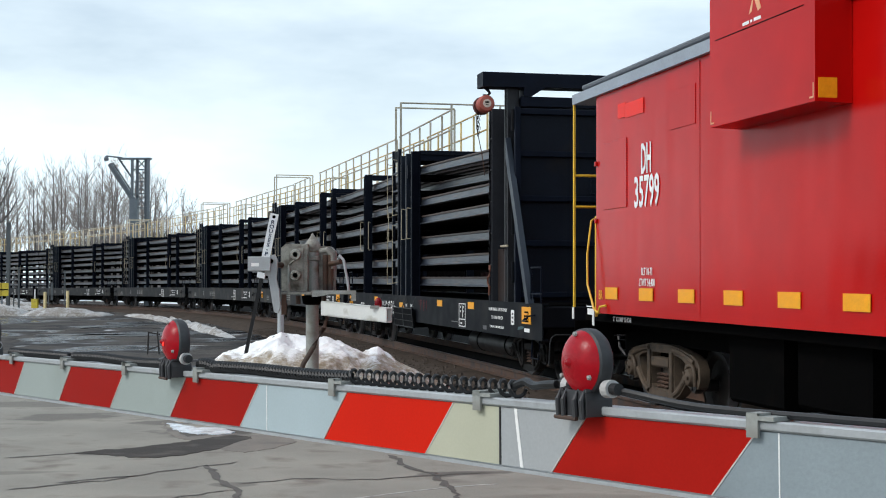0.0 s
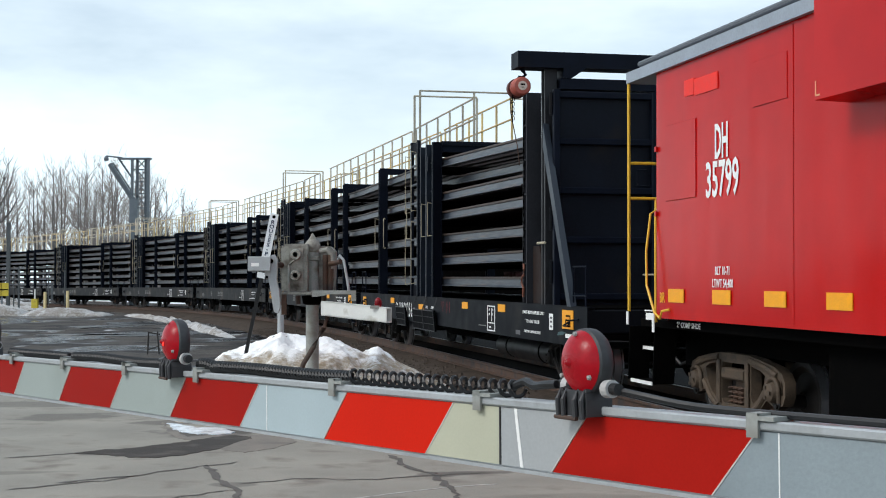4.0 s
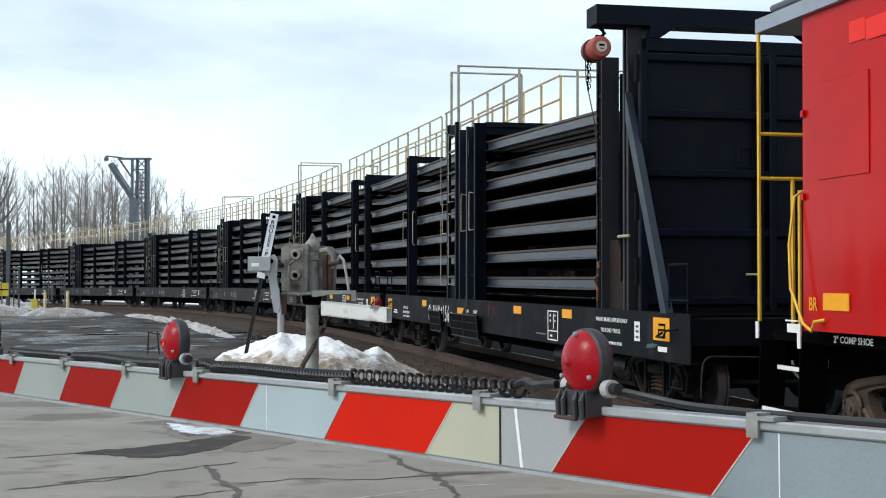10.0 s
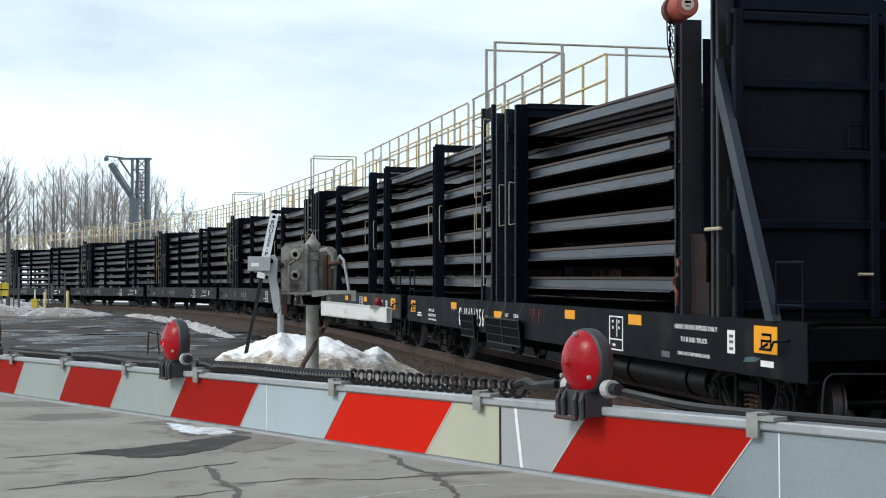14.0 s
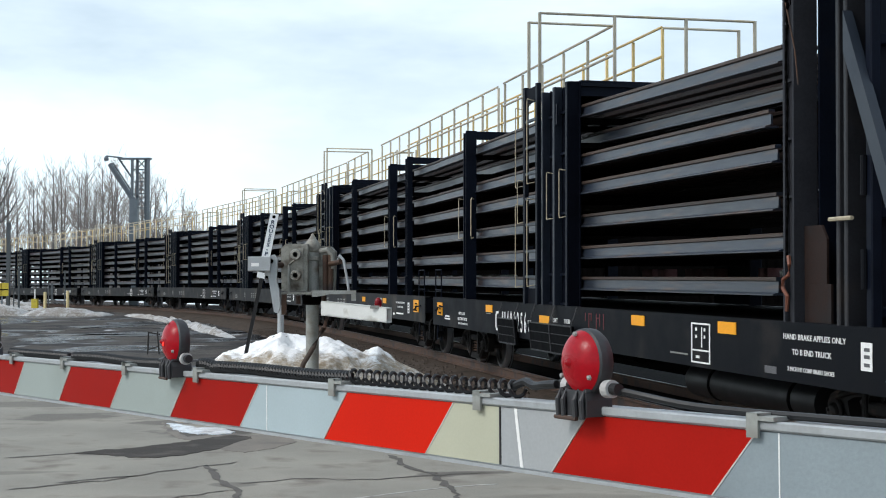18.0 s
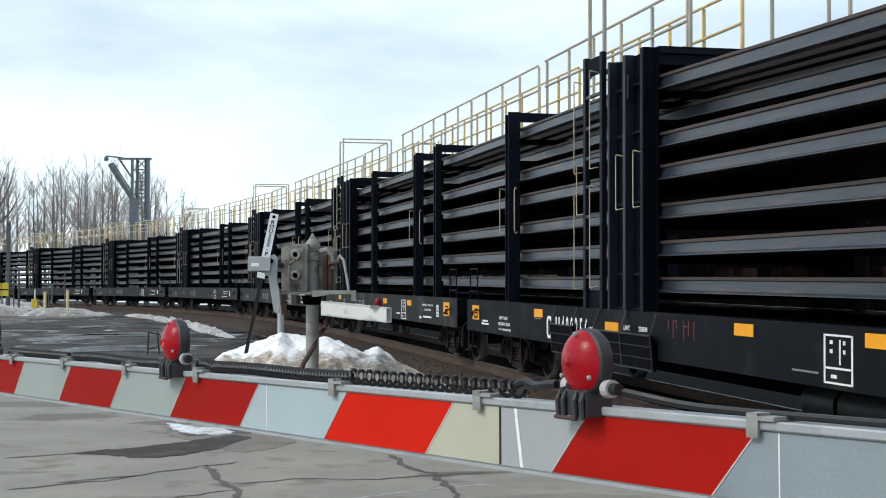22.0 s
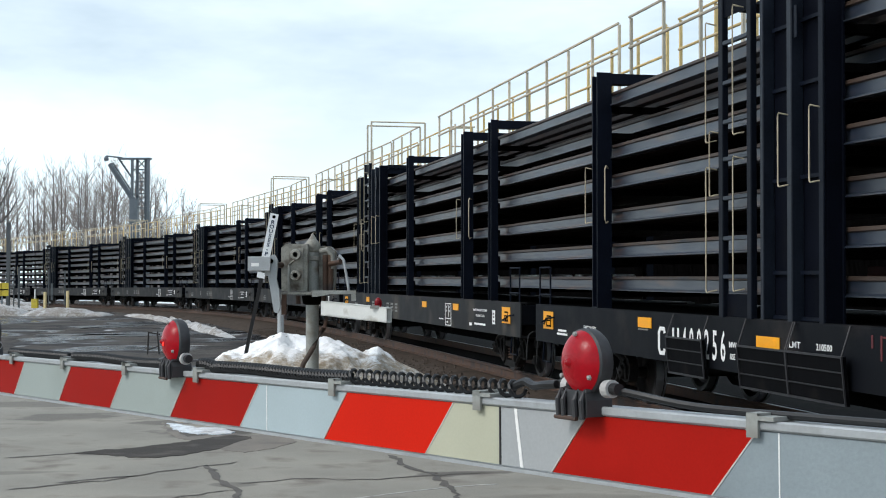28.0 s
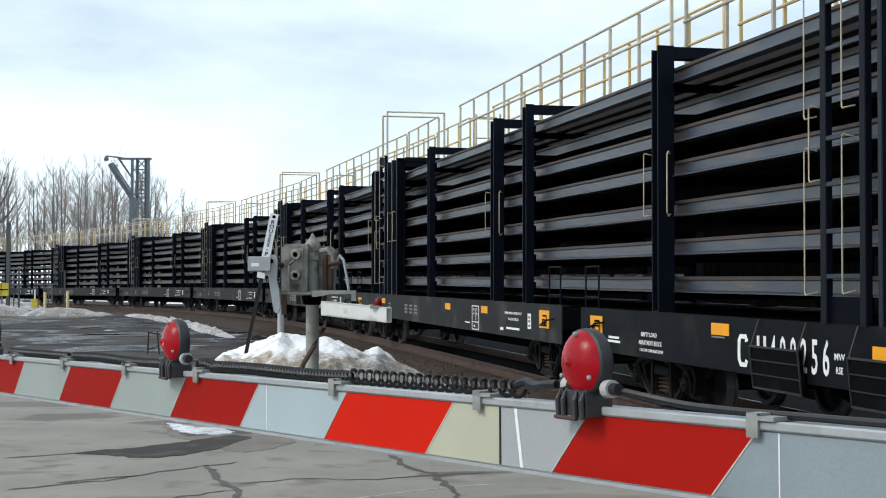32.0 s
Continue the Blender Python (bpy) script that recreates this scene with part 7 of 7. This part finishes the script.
for x in (233, 240, 255, 262):
    part("upright", Geo().box(sx(x) - 0.10, sx(x) + 0.10, -0.10 + 0.5 * (x in (240, 255)), 0.10 + 0.5 * (x in (240, 255)), 0, sz(281)), M_SIGNAL, sg)
part("mast_foot", Geo().box(sx(229), sx(243), -0.2, 0.6, 0, sz(352)), M_SIGNAL, sg)
for y in (300, 322, 343, 368):
    part("crossbar", Geo().box(sx(236), sx(262), -0.06, 0.06, sz(y) - 0.06, sz(y) + 0.06), M_SIGNAL, sg)
for y0, y1 in ((300, 281), (322, 300), (343, 322), (368, 343)):
    part("diagonal", Geo().tube([(sx(240), 0, sz(y0)), (sx(258), 0, sz(y1))], 0.05, 5), M_SIGNAL, sg)
    part("diagonal", Geo().tube([(sx(258), 0.3, sz(y0)), (sx(240), 0.3, sz(y1))], 0.05, 5), M_SIGNAL, sg)
part("top_beam", Geo().box(sx(208), sx(266), -0.12, 0.5, sz(282), sz(279)), M_SIGNAL, sg)
part("walkway_pipe", Geo().tube([(sx(186), 0, sz(276)), (sx(215), 0, sz(279))], 0.06, 6), M_SIGNAL, sg)
part("brace", Geo().tube([(sx(193), 0, sz(290)), (sx(236), 0, sz(356))], 0.20, 4), M_SIGNAL, sg)
part("brace", Geo().tube([(sx(208), 0.3, sz(281)), (sx(234), 0.3, sz(318))], 0.08, 4), M_SIGNAL, sg)
part("brace", Geo().tube([(sx(197), 0.3, sz(287)), (sx(236), 0.3, sz(346))], 0.06, 4), M_SIGNAL, sg)
part("end_lamp", Geo().lathe([(0, 0), (0.16, 0), (0.2, 0.2), (0.12, 0.4), (0, 0.42)], 10, (sx(187), 0, sz(285))), M_SIGNAL, sg)

# ---- bollards, posts and boards at the yard's edge ----
BY = 84.0
def bx(x):
    return (x - 784) / 2500 * BY


def bz(y):
    return EYE - (y - 502.4) / 2500 * BY


def bollard(x, y0, y1):
    b = thing("bollard", "faded yellow steel bollard in the snow", "bollard", pose(bx(x), BY, bz(y1) - 0.5), group="bollards")
    part("pipe", Geo().tube([(0, 0, 0), (0, 0, bz(y0) - bz(y1) + 0.45)], 0.09, 12), M_BOLLARD, b, smooth=True)
    part("cap", Geo().lathe([(0.09, 0), (0.08, 0.04), (0, 0.06)], 12, (0, 0, bz(y0) - bz(y1) + 0.45)), M_BOLLARD, b, smooth=True)


bollard(80, 517, 548)
bollard(120, 515, 540)
box = thing("yellow_warning_box", "small yellow box on a low post beside the bollards", "box", pose(bx(62), BY, bz(547) - 0.4))
part("case", Geo().box(-0.19, 0.19, -0.12, 0.12, 0.45, 1.0, 0.02), M_YSIGN, box)
part("stake", Geo().box(-0.03, 0.03, -0.03, 0.03, 0.0, 1.55), M_WHITE, box)
for x, y0, y1, w in ((29, 474, 545, 0.05), (82, 478, 530, 0.03), (111, 480, 530, 0.03), (10, 395, 545, 0.10), (20, 480, 545, 0.03), (88, 503, 520, 0.06)):
    p = thing("steel_post", "thin grey steel post at the yard edge", "post", pose(bx(x), BY + 0.5, bz(y1) - 0.4), group="posts at the yard edge")
    part("shaft", Geo().box(-w, w, -w, w, 0, bz(y0) - bz(y1) + 0.4), M_POST, p)
    part("top_cap", Geo().box(-w * 1.15, w * 1.15, -w * 1.15, w * 1.15, bz(y0) - bz(y1) + 0.4, bz(y0) - bz(y1) + 0.44), M_POST, p)
brd = thing("yellow_sign_board", "yellow warning board on a post at the yard edge", "sign", pose(bx(6), BY - 0.3, bz(545) - 0.4))
part("board", Geo().box(-0.38, 0.40, -0.02, 0.02, bz(524) - bz(545) + 0.4, bz(501) - bz(545) + 0.4), M_YSIGN, brd)
part("board_marks", Geo().box(-0.36, 0.38, -0.024, -0.02, bz(513) - bz(545) + 0.37, bz(512) - bz(545) + 0.4).box(-0.05, -0.01, -0.024, -0.02, bz(523) - bz(545) + 0.4, bz(502) - bz(545) + 0.4), M_UNDER, brd)
part("stake", Geo().box(-0.04, 0.04, 0.02, 0.08, 0, bz(501) - bz(545) + 0.4), M_SIGNAL, brd)


# ---- what moves ----
PASSED = [(0.0, 0.0), (3.5, 1.932), (7.0, 3.99), (10.0, 5.925), (13.0, 8.05), (17.0, 10.825), (20.0, 13.028), (22.0, 14.635), (25.0, 17.096), (28.0, 19.28), (31.0, 21.035), (32.0, 21.555)]


def motions():
    """The train creeps along its track, wheels turning."""
    for car, s, reach in CARS:
        walk(car, [(t, on_track(s + d, reach)) for t, d in PASSED])
    ts, ds = [a for a, _ in PASSED], [b for _, b in PASSED]
    beats = np.linspace(0, 32, 54)
    for w in WHEELSETS:
        x, y, z = w.location
        walk(w, [(float(t), pose(x, y, z, 0, math.degrees(float(np.interp(t, ts, ds)) / 0.42), 0)) for t in beats])


motions()
